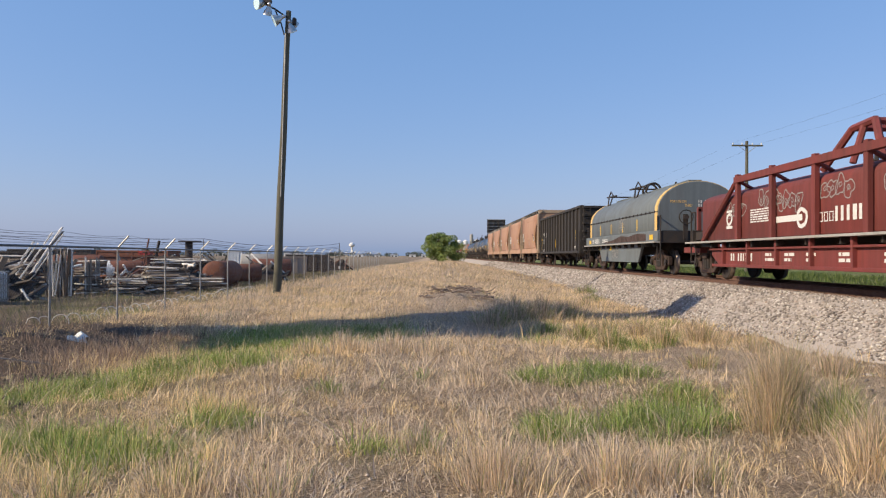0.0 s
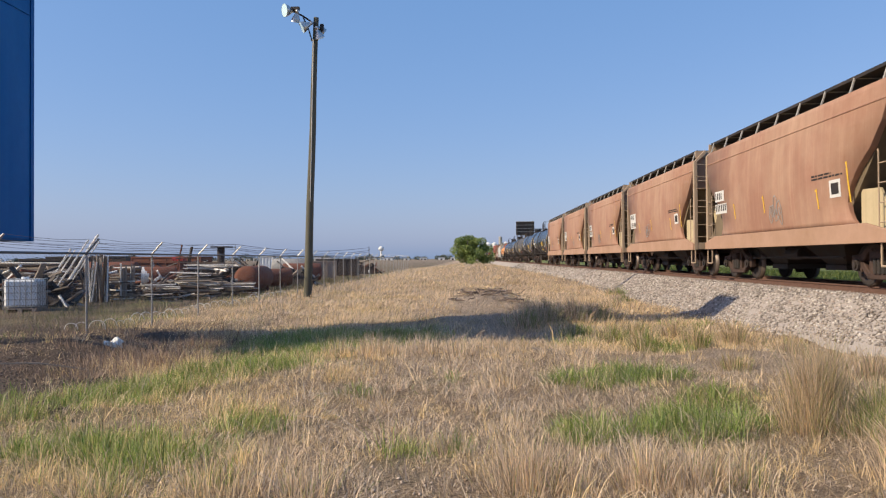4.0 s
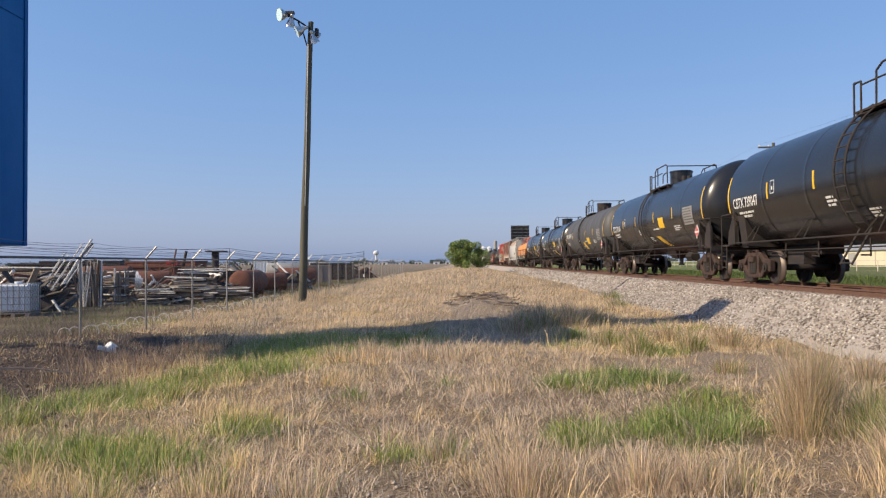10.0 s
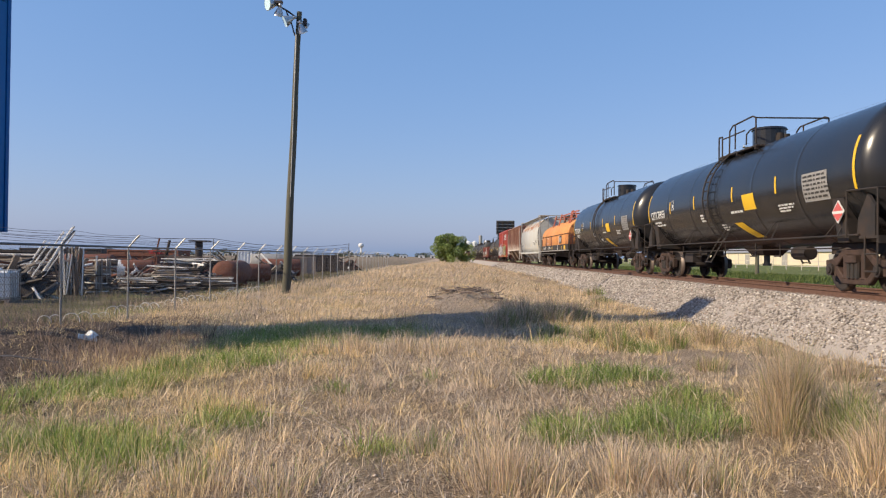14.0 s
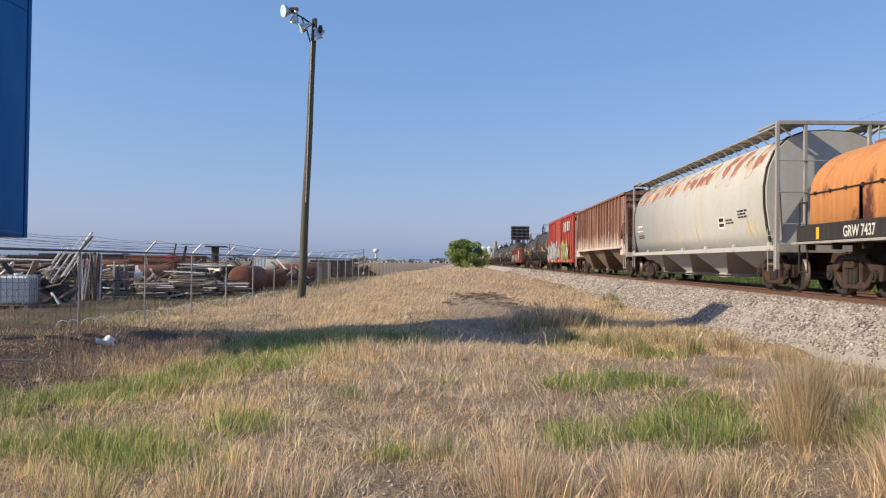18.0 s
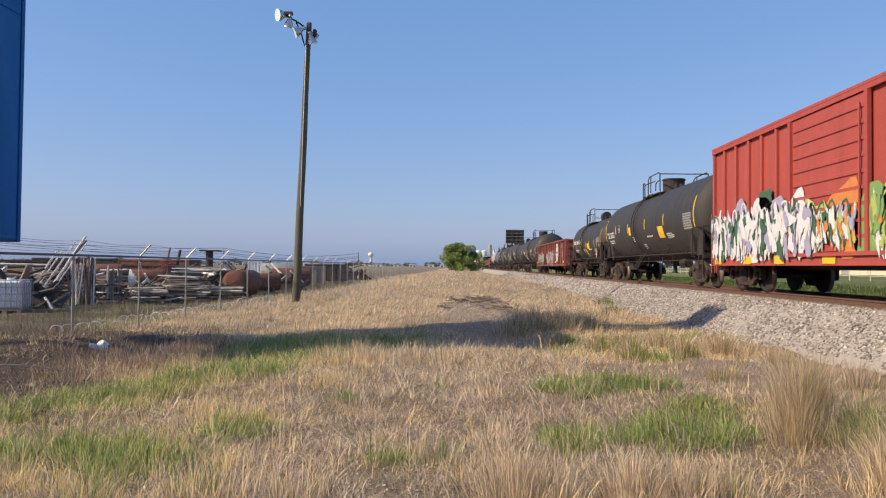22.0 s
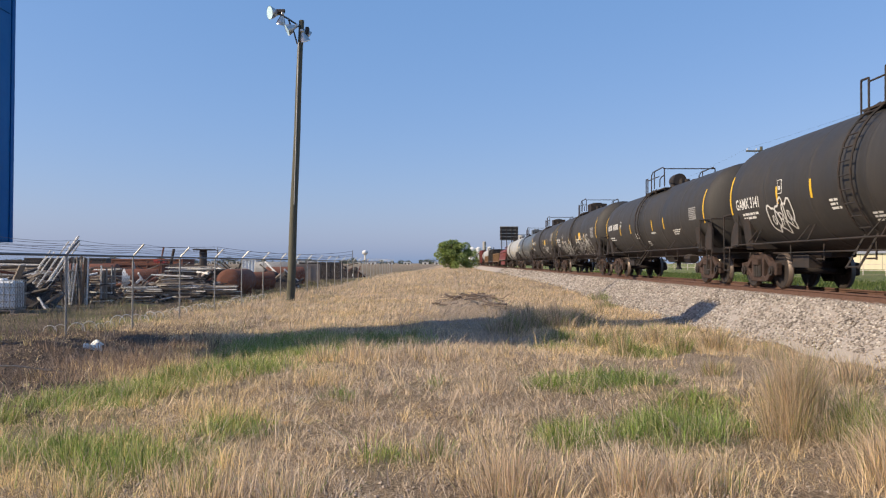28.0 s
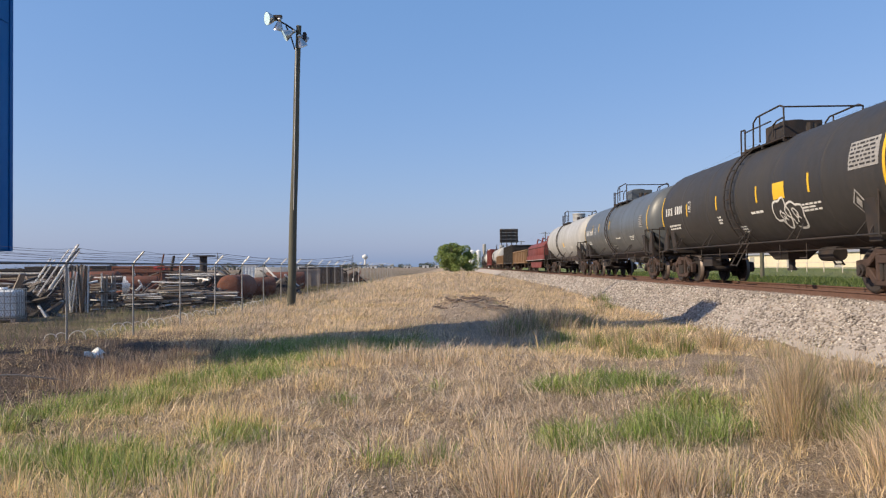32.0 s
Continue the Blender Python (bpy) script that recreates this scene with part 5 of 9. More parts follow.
# ---------------------------------------------------------------- open cars and the boxcar
def gondola(y0, y1, mat, label, z0, z1, ribs, end_gap, walls=0.06, load=None, name="gondola_car", top_cap=0.1):
    """An open car: ribbed sides, ribbed ends, top chord, floor, optional load."""
    car, L = new_car(name, label, y0, y1)
    e = L / 2 - end_gap
    for x in (-1, 1):
        bm = bmesh.new()
        box(bm, *sorted((x * 1.46, x * (1.46 + walls))), -e, e, z0, z1)
        part("side_wall", finish(bm), mat, car)
        for k in range(ribs):
            y = -e + 0.07 + (2 * e - 0.14) * k / (ribs - 1)
            bm = bmesh.new()
            v = box(bm, *sorted((x * 1.5, x * 1.62)), y - 0.07, y + 0.07, z0 + 0.02, z1 - 0.02)
            part("rib", finish(bm, 0.012), mat, car)
        bm = bmesh.new()
        box(bm, *sorted((x * 1.42, x * 1.63)), -e, e, z1 - top_cap, z1 + 0.03)
        part("top_chord", finish(bm, 0.012), mat, car)
        bm = bmesh.new()
        box(bm, *sorted((x * 1.42, x * 1.63)), -e, e, z0 - 0.02, z0 + 0.12)
        part("side_sill", finish(bm, 0.012), mat, car)
    for s in (-1, 1):
        bm = bmesh.new()
        box(bm, -1.46, 1.46, *sorted((s * (e - 0.05), s * e)), z0 + 0.2, z1)
        part("end_wall", finish(bm), mat, car)
        n = max(4, int((z1 - z0) / 0.42))
        for k in range(n):
            z = z0 + 0.3 + (z1 - z0 - 0.35) * k / (n - 1)
            bm = bmesh.new()
            box(bm, -1.5, 1.5, *sorted((s * e, s * (e + 0.1))), z - 0.09, z + 0.05)
            part("end_rib", finish(bm, 0.02), mat, car)
        bm = bmesh.new()
        a, b = sorted((s * (e + 0.0), s * (L / 2 - 0.45)))
        box(bm, -1.45, 1.45, a, b, 0.95, 1.02)
        box(bm, -0.25, 0.25, a, b, 0.75, 0.96)
        part("end_platform", finish(bm), mat, car)
        bm = bmesh.new()
        end_ladder(bm, s * (e + 0.16), -1.45, -1.05, z0 - 0.1, z1, 6)
        ladder(bm, -1.64, s * (e - 0.06), s * (e - 0.5), 0.45, z0 + 1.2, 5)
        if end_gap > 1:
            pipe(bm, [(-1.45, s * (L / 2 - 0.5), 0.5), (-1.45, s * (L / 2 - 0.5), 1.75), (-1.45, s * (e + 0.1), 1.75)], 0.022)
            pipe(bm, [(-1.2, s * (L / 2 - 0.5), 0.5), (-1.2, s * (L / 2 - 0.5), 1.5)], 0.022)
        part("ladder", bm, mat, car)
    bm = bmesh.new()
    box(bm, -1.45, 1.45, -e, e, z0, z0 + 0.08)
    box(bm, -0.28, 0.28, -e, e, 0.6, z0)
    tube(bm, (-0.8, -0.4, 0.68), (-0.8, 0.5, 0.68), 0.15, 12)
    part("underframe", finish(bm), M["frame"], car)
    if load:
        bm = bmesh.new()
        n = 24
        rings = []
        rng = random.Random(3)
        for k in range(n + 1):
            y = -e + 0.1 + (2 * e - 0.2) * k / n
            h = load * (0.75 + 0.25 * math.sin(k * 1.9)) * (0.3 if k in (0, n) else 1)
            rings.append([bm.verts.new((x, y, z1 - 0.25 + h * (1 - (x / 1.45) ** 2) + rng.uniform(-0.05, 0.05))) for x in (-1.42, -0.8, -0.2, 0.4, 1.0, 1.42)])
        for a, b in zip(rings, rings[1:]):
            for j in range(5):
                bm.faces.new((a[j], a[j + 1], b[j + 1], b[j]))
        part("load", finish(bm), M["load"], car, "dark heaped load")
    return car, L, e


def spray(car, on, y, z, width, h, cols, rng, count, name="graffiti"):
    """Layered spray-painted blobs and outlines, none of them readable."""
    boxes = {c: bmesh.new() for c in cols}
    for k in range(count):
        c = cols[k % len(cols)]
        cy = y - rng.uniform(0, width)
        cz = z + h * rng.uniform(0.2, 0.75)
        fill(boxes[c], on, [(a, max(z, min(z + h * 1.25, b))) for a, b in blob(cy, cz, width * rng.uniform(0.009, 0.032), h * rng.uniform(0.08, 0.26), rng, 16, 0.45, rng.uniform(-0.3, 0.4))], 0.005 + 0.0003 * k)
    for c, bm in boxes.items():
        part(name, bm, c, car, "layered spray-painted graffiti")
    outline_letters(car, on, y - 0.05, z + h * 0.1, max(3, int(width / (h * 0.45))), h * 0.5, h * 0.85, rng, cols[0], name, "spray-painted letter outlines", 0.06)


def boxcar(y0, y1, far=False):
    rng = random.Random(31)
    car, L = new_car("boxcar", "bright red ribbed boxcar with colourful graffiti along its foot", y0, y1)
    e, mat = L / 2 - 0.78, M["red_box"]
    z0, z1 = 0.72, 4.22
    bm = bmesh.new()
    box(bm, -1.5, 1.5, -e, e, 1.0, z1)
    part("body", finish(bm), mat, car)
    bm = bmesh.new()
    secs = [[(-1.6, y, z1), (1.6, y, z1), (1.6, y, z1 + 0.08), (0, y, z1 + 0.22), (-1.6, y, z1 + 0.08)] for y in (-e - 0.04, e + 0.04)]
    shell_between(bm, secs)
    for k in range(12):
        y = -e + 2 * e * (k + 0.5) / 12
        box(bm, -1.3, 1.3, y - 0.05, y + 0.05, z1 + 0.12, z1 + 0.2)
    part("roof", finish(bm, 0.01), mat, car)
    d0, d1 = -0.3 - 1.0, 2.0        # door, towards the rear of the middle
    for x in (-1, 1):
        ys = [-e + 0.05, -e + 0.95, -e + 1.85, -e + 2.75, -e + 3.65, -e + 4.4, -e + 5.1, d1 + 0.85, d1 + 1.75, d1 + 2.6, d1 + 3.5, d1 + 4.4, e - 0.05]
        for y in ys:
            if abs(y) > e:
                continue
            bm = bmesh.new()
            box(bm, *sorted((x * 1.49, x * 1.585)), y - 0.05, y + 0.05, z0 + 0.2, z1 - 0.06)
            part("side_post", finish(bm, 0.015), mat, car)
        bm = bmesh.new()
        slab(bm, [(-e, 0.98), (-e, z0), (e, z0), (e, 0.98)], x * 1.5, x * 1.57)
        box(bm, *sorted((x * 1.49, x * 1.6)), -e, e, z1 - 0.1, z1)
        part("side_sill", finish(bm), mat, car)
        bm = bmesh.new()
        box(bm, *sorted((x * 1.5, x * 1.56)), d0, d1, 1.02, z1 - 0.12)
        door = part("door", finish(bm), mat, car, "sliding door with pressed ribs")
        bm = bmesh.new()
        for k in range(9):
            z = 1.25 + k * 0.32
            box(bm, *sorted((x * 1.555, x * 1.59)), d0 + 0.12, d1 - 0.12, z, z + 0.09)
        part("door_rib", finish(bm, 0.012), mat, door)
        bm = bmesh.new()
        for y in (d0, d1):
            box(bm, *sorted((x * 1.55, x * 1.63)), y - 0.06, y + 0.06, 1.0, z1 - 0.1)
        box(bm, *sorted((x * 1.55, x * 1.64)), d0 - 3.0, d1 + 0.2, 0.92, 1.0)
        tube(bm, (x * 1.62, d0 + 0.25, 1.1), (x * 1.62, d0 + 0.25, z1 - 0.3), 0.025, 6)
        part("door_frame", finish(bm), M["red_box"], door)
        bm = bmesh.new()
        for s in (-1, 1):
            ladder(bm, x * 1.63, s * (e - 0.05), s * (e - 0.5), 0.5, 2.3 if s > 0 else 3.2, 4)
        part("ladder", bm, mat, car)
    for s in (-1, 1):
        for k in range(8):
            bm = bmesh.new()
            z = 1.2 + k * 0.4
            box(bm, -1.42, 1.42, *sorted((s * (e - 0.02), s * (e + 0.1))), z - 0.12, z + 0.1)
            part("end_rib", finish(bm, 0.05), mat, car)
        for x in (-1.5, 1.5):
            bm = bmesh.new()
            box(bm, x - 0.06, x + 0.06, *sorted((s * (e - 0.05), s * (e + 0.08))), z0, z1)
            part("corner_post", finish(bm, 0.01), mat, car)
        bm = bmesh.new()
        end_ladder(bm, s * (e + 0.17), 1.0, 1.45, 0.6, z1, 9)
        end_ladder(bm, s * (e + 0.17), -1.45, -1.05, 0.5, 2.0, 4)
        part("end_ladder", bm, mat, car)
    bm = bmesh.new()
    box(bm, -0.3, 0.3, -e, e, 0.62, 1.0)
    box(bm, -0.9, -0.5, -1.8, -0.8, 0.5, 0.8)
    part("underframe", finish(bm), M["frame"], car)
    on = wall_skin(-1.586)
    bm = bmesh.new()
    for y in (-e + 4.5, -e + 3.6, -e + 2.7, -e + 1.85):
        patch(bm, on, y - 0.42, y, 3.05, 3.77)
    part("emblem", bm, M["mark_white"], car, "four large white blocks")
    for y in (-e + 0.35, -e + 2.2, -e + 4.0, 0.2, 2.6, 4.6, e - 0.5):
        bm = bmesh.new()
        patch(bm, on, y - 0.28, y + 0.28, z0 + 0.04, z0 + 0.24)
        part("reflective_stripe", bm, M["yellow"], car)
    c = {k: plain("spray_" + k, v, 0.5, 0, 0.2, 9) for k, v in (("white", (0.68, 0.66, 0.66)), ("violet", (0.36, 0.33, 0.46)), ("green", (0.20, 0.33, 0.10)), ("lime", (0.42, 0.47, 0.14)), ("orange", (0.62, 0.22, 0.05)), ("dark_green", (0.05, 0.12, 0.06)))}
    for y, z, ry, rz, key in ((e - 1.0, 1.55, 0.7, 0.5, "white"), (e - 2.2, 1.7, 0.7, 0.7, "violet"), (e - 3.4, 1.7, 0.75, 0.75, "white"), (e - 4.5, 1.75, 0.7, 0.7, "violet"), (e - 5.6, 1.7, 0.7, 0.6, "white"), (e - 3.9, 2.35, 0.45, 0.3, "dark_green"),
                              (0.9, 1.6, 0.7, 0.6, "lime"), (-0.4, 1.7, 0.8, 0.65, "orange"), (-1.4, 1.55, 0.8, 0.6, "green"), (-2.5, 1.65, 0.8, 0.7, "lime"), (-3.4, 1.6, 0.7, 0.65, "green"), (-4.2, 1.9, 0.5, 0.5, "orange")):
        bm = bmesh.new()
        fill(bm, on, [(a + rng.uniform(-0.06, 0.06), max(b, z0 + 0.06)) for a, b in blob(y, z, ry, rz, rng, 26, 0.3, -0.15)], 0.003)
        part("graffiti_fill", bm, c[key], car)
    spray(car, on, e - 0.25, z0 + 0.12, 6.4, 1.45, [c["white"], c["white"], c["violet"], c["white"], c["dark_green"], c["white"]], rng, 330)
    spray(car, on, d1 + 0.3, z0 + 0.3, 3.2, 1.1, [c["dark_green"], c["white"], c["lime"], c["violet"], c["white"], c["orange"]], rng, 190)
    spray(car, on, d0 - 0.15, z0 + 0.12, 4.1, 1.4, [c["lime"], c["green"], c["orange"], c["lime"], c["white"], c["dark_green"]], rng, 260)
    bm = bmesh.new()
    fill(bm, on, blob(-e + 0.75, 1.45, 0.22, 0.35, rng, 14, 0.4), 0.006)
    part("spray_haze", bm, c["orange"], car)
    return car


# ---------------------------------------------------------------- coil cars
def hood_profile(w, z0, zs, top, n=9, rnd=1.0):
    """Half outline of a coil hood: straight foot, then a rounded crown."""
    out = [(w, z0), (w, zs)]
    for k in range(1, n + 1):
        a = math.pi / 2 * k / n
        out.append((w * math.cos(a) ** rnd, zs + (top - zs) * math.sin(a)))
    return out


def coil_car(y0, y1, label, mat, sill, zd, top, band=None, brackets=(), fish=True, seam=True, name="coil_car", low=0.0, deck=None, hood_at=None):
    """Steel coil car: deep side sill, rounded removable hood, lifting brackets."""
    car, L = new_car(name, label, y0, y1)
    e = deck or L / 2 - 0.5
    hh, hc = hood_at or (L / 2 - 0.95, 0.0)      # half length and middle of the hood
    prof = hood_profile(1.5, zd - low, zd + 0.75, top)
    full = [(-x, z) for x, z in prof] + [(x, z) for x, z in prof[-2::-1]]
    bm = bmesh.new()
    prism(bm, full, -hh, hh)
    hood = part("hood", finish(bm, 0.03), M[mat], car, "")
    hood.matrix_basis = pose(0, hc, 0)
    hood.data.polygons.foreach_set("use_smooth", [abs(p.normal.y) < 0.3 for p in hood.data.polygons])
    if band:
        for s in (-1, 1):
            bm = bmesh.new()
            ring = [(x * 1.008, z + 0.006) for x, z in full]
            prism(bm, ring, *sorted((s * (hh - 0.02), s * (hh - 0.34))))
            part("end_band", finish(bm), M[band], hood, "pale yellow end band")
    if seam:
        for x in (-1, 1):
            bm = bmesh.new()
            tube(bm, (x * 1.51, -hh, zd + 0.72), (x * 1.51, hh, zd + 0.72), 0.018, 6)
            for k in range(20):
                y = -hh + 0.3 + (2 * hh - 0.6) * k / 19
                box(bm, *sorted((x * 1.5, x * 1.54)), y - 0.03, y + 0.03, zd + 0.68, zd + 0.76)
            part("hood_rail", finish(bm), M["frame"], hood)
    bm = bmesh.new()
    box(bm, -0.25, 0.25, -hh + 0.4, hh - 0.4, top - 0.02, top + 0.08)
    part("crown_strip", finish(bm, 0.01), M[mat], hood)
    for y in brackets:
        bm = bmesh.new()
        for x in (-1, 1):
            for d in (-0.35, 0.35):
                tube(bm, (x * 0.95, y, top - 0.42), (x * 0.75, y + d, top + 0.3), 0.045, 5)
            tube(bm, (x * 0.75, y - 0.5, top + 0.3), (x * 0.75, y + 0.5, top + 0.3), 0.05, 5)
            tube(bm, (x * 0.75, y, top + 0.3), (x * 0.2, y, top + 0.1), 0.035, 5)
        part("stacking_bracket", bm, M["frame" if mat == "coil_grey" else mat], hood)
    for d in (-0.25, 0.25):
        bm = bmesh.new()
        prev = None
        for k in range(9):
            a = math.pi * k / 8
            p = (0.34 * math.cos(a), d, top + 0.05 + 0.42 * math.sin(a))
            if prev:
                tube(bm, prev, p, 0.05, 6)
            prev = p
        part("lifting_eye", bm, M["frame"], hood)
    # deck and sills
    for x in (-1, 1):
        if not low:
            bm = bmesh.new()
            box(bm, *sorted((x * 1.42, x * 1.6)), -e, e, zd - 0.36, zd + 0.02)
            part("side_sill", finish(bm, 0.015), M[sill], car)
        if fish:
            bm = bmesh.new()
            t0 = L / 2 - 3.6
            slab(bm, [(-t0 - 0.7, zd - 0.36), (-t0, 0.42), (t0, 0.42), (t0 + 0.7, zd - 0.36)], x * 1.36, x * 1.46)
            part("skirt", finish(bm, 0.01), M[sill], car)
        bm = bmesh.new()
        box(bm, *sorted((x * 1.3, x * 1.72)), -e, e, zd - 0.42, zd - 0.37)
        part("side_walkway", finish(bm), M["light_grey"], car, "worn grey walkway edge")
        for k in range(12):
            bm = bmesh.new()
            y = -e + 0.5 + (2 * e - 1) * k / 11
            slab(bm, [(y - 0.03, zd - 0.42), (y + 0.03, zd - 0.42), (y + 0.03, zd - 0.56), (y - 0.03, zd - 0.56)], *sorted((x * 1.4, x * 1.6)))
            part("walkway_bracket", finish(bm), M["frame"], car)
    bm = bmesh.new()
    box(bm, -1.4, 1.4, -e, e, zd - 0.3, zd - 0.05)
    box(bm, -0.3, 0.3, -e, e, 0.72, zd - 0.3)
    for s in (-1, 1):
        box(bm, -1.5, 1.5, s * e - 0.05, s * e + 0.05, zd - 0.42, zd)
    part("underframe", finish(bm), M["frame"], car)
    for s in (-1, 1):
        for x in (-1.5, 1.5):
            bm = bmesh.new()
            pipe(bm, [(x, s * (e + 0.06), 0.45), (x, s * (e + 0.06), zd + 0.55), (x, s * (e - 0.3), zd + 0.55), (x, s * (e - 0.3), zd)], 0.024)
            tube(bm, (x, s * (e + 0.06), 0.5), (x, s * (e - 0.35), 0.5), 0.02, 5)
            tube(bm, (x, s * (e - 0.35), 0.5), (x, s * (e - 0.35), zd - 0.3), 0.02, 5)
            part("grab_rail", bm, M["frame"], car)
    bm = bmesh.new()
    y = -e - 0.02
    for k in range(12):
        a, b = 6.28319 * k / 12, 6.28319 * (k + 1) / 12
        tube(bm, (-0.6 + 0.25 * math.cos(a), y - 0.1, zd + 0.5 + 0.25 * math.sin(a)), (-0.6 + 0.25 * math.cos(b), y - 0.1, zd + 0.5 + 0.25 * math.sin(b)), 0.02, 5)
    box(bm, -0.68, -0.52, y - 0.06, y + 0.02, zd - 0.3, zd + 0.6)
    tube(bm, (-0.6, y - 0.16, zd + 0.5), (-0.6, y - 0.06, zd + 0.5), 0.09, 10)
    part("brake_wheel", finish(bm), M["frame"], car)
    return car, L, hh, wall_skin(-1.5), wall_skin(-1.6)


# ---------------------------------------------------------------- the train, front to rear
def red_coil_car(y0, y1):
    rng = random.Random(77)
    car, L, hh, hood, sill = coil_car(y0, y1, "oxide red coil car with a sloping framed hood and white stencils", "coil_red", "coil_red", 1.48, 2.62, None, (), False, False, low=0.36, deck=8.05, hood_at=(7.15, 0.0))
    e = 7.6
    bm = bmesh.new()
    for x in (-1.1, -0.5):
        box(bm, x - 0.06, x + 0.06, 8.5, 8.62, 0.8, 2.2)
    box(bm, -1.15, -0.45, 8.5, 8.6, 2.1, 2.25)
    box(bm, -1.3, 1.3, 7.9, 9.4, 0.78, 0.96)
    part("brake_stand", finish(bm, 0.01), M["coil_red"], car)
    bm = bmesh.new()
    tube(bm, (-0.8, 8.44, 1.95), (-0.8, 8.5, 1.95), 0.13, 14)
    part("brake_disc", bm, M["mark_white"], car, "pale round brake cover")
    for x in (-1, 1):
        bm = bmesh.new()
        slab(bm, [(-e + 2.9, 0.88), (-e + 3.2, 0.45), (-e + 3.3, 0.38), (e - 1.9, 0.38), (e - 1.3, 0.7), (e - 1.3, 0.88)], x * 1.46, x * 1.52)
        box(bm, *sorted((x * 1.5, x * 1.6)), -e + 2.9, e - 1.3, 0.84, 0.89)
        box(bm, *sorted((x * 1.5, x * 1.64)), -e + 2.9, e - 1.6, 0.38, 0.46)
        part("side_girder", finish(bm, 0.01), M["coil_red"], car)
        n = 7
        for k in range(n):
            y = -e + 3.3 + (2 * e - 5.6) * k / (n - 1)
            bm = bmesh.new()
            slab(bm, [(y - 0.04, 1.06), (y + 0.04, 1.06), (y + 0.04, 0.42), (y - 0.04, 0.42)], *sorted((x * 1.52, x * 1.61)))
            part("girder_stiffener", finish(bm), M["coil_red"], car)
        top = 2.76
        ys = [-5.5, -3.55, -1.6, 0.3, 2.3, 4.3]
        for y in ys:
            bm = bmesh.new()
            box(bm, *sorted((x * 1.52, x * 1.64)), y - 0.07, y + 0.07, 1.1, top + 0.06)
            part("hood_stake", finish(bm, 0.01), M["coil_red"], car)
        bm = bmesh.new()
        box(bm, *sorted((x * 1.50, x * 1.66)), ys[0] - 0.1, ys[-1] + 0.1, top - 0.16, top)
        tube(bm, (x * 1.58, ys[-1], top - 0.05), (x * 1.58, hh - 0.3, 1.14), 0.07, 6)
        tube(bm, (x * 1.58, ys[0], top - 0.05), (x * 1.58, -hh + 0.3, 1.14), 0.07, 6)
        for y in ys:
            tube(bm, (x * 1.58, y, top - 0.1), (x * 1.2, y, 2.45), 0.05, 6)
        part("hood_frame", finish(bm), M["coil_red"], car)
    bm = bmesh.new()
    for x in (-0.55, 0.55):
        pipe(bm, [(x * 1.5, 1.45, 2.6), (x, 0.75, 3.42), (x, -0.1, 3.48), (x * 1.5, -0.8, 2.62)], 0.08, 6)
        tube(bm, (x, 0.3, 3.44), (x * 1.5, 0.25, 2.62), 0.07, 6)
    for y in (0.75, -0.1):
        tube(bm, (-0.55, y, 3.44), (0.55, y, 3.44), 0.08, 6)
    part("lifting_bracket", bm, M["coil_red"], car)
    bm = bmesh.new()
    bars(bm, wall_skin(-1.52), e - 2.7, 0.55, 9, 0.2, rng, 0.008, (2,))
    for y in (1.2, 0.2, -0.8, -2.1, -3.6):
        lines_of(bm, wall_skin(-1.52), y + 1.6, 0.68, 2, 0.5, 0.07, rng)
    lines_of(bm, hood, e - 3.9, 1.82, 6, 1.2, 0.035, rng)
    patch(bm, hood, e - 6.6, e - 5.3, 1.46, 1.60, 0, 0.01)
    for k in range(10):
        y = 0.5 - k * 0.21
        if k < 4:
            ribbon(bm, hood, [(y, 1.40), (y - 0.13, 1.40), (y - 0.13, 1.58), (y, 1.58)], 0.035)
        else:
            bars(bm, hood, y, 1.38, 1, 0.30, rng, 0.01)
    patch(bm, hood, e - 2.75, e - 2.35, 1.42, 1.5, 0, 0.01)
    patch(bm, hood, e - 2.75, e - 2.35, 1.86, 1.92, 0, 0.01)
    ribbon(bm, hood, blob(e - 2.55, 1.68, 0.17, 0.14, rng, 14, 0.1), 0.08)
    ribbon(bm, hood, blob(1.02, 1.52, 0.2, 0.2, rng, 14, 0.1), 0.09)
    part("lettering", bm, M["mark_white"], car, "white stencilled blocks")
    for y in (e - 2.4, e - 4.4, e - 5.4, e - 7.4, e - 9.6):
        outline_letters(car, hood, y, 1.72 + rng.uniform(0, 0.2), 4, 0.34, 0.36, rng, M["mark_dim"], "chalk_scrawl", "faint chalked scrawl", 0.025)


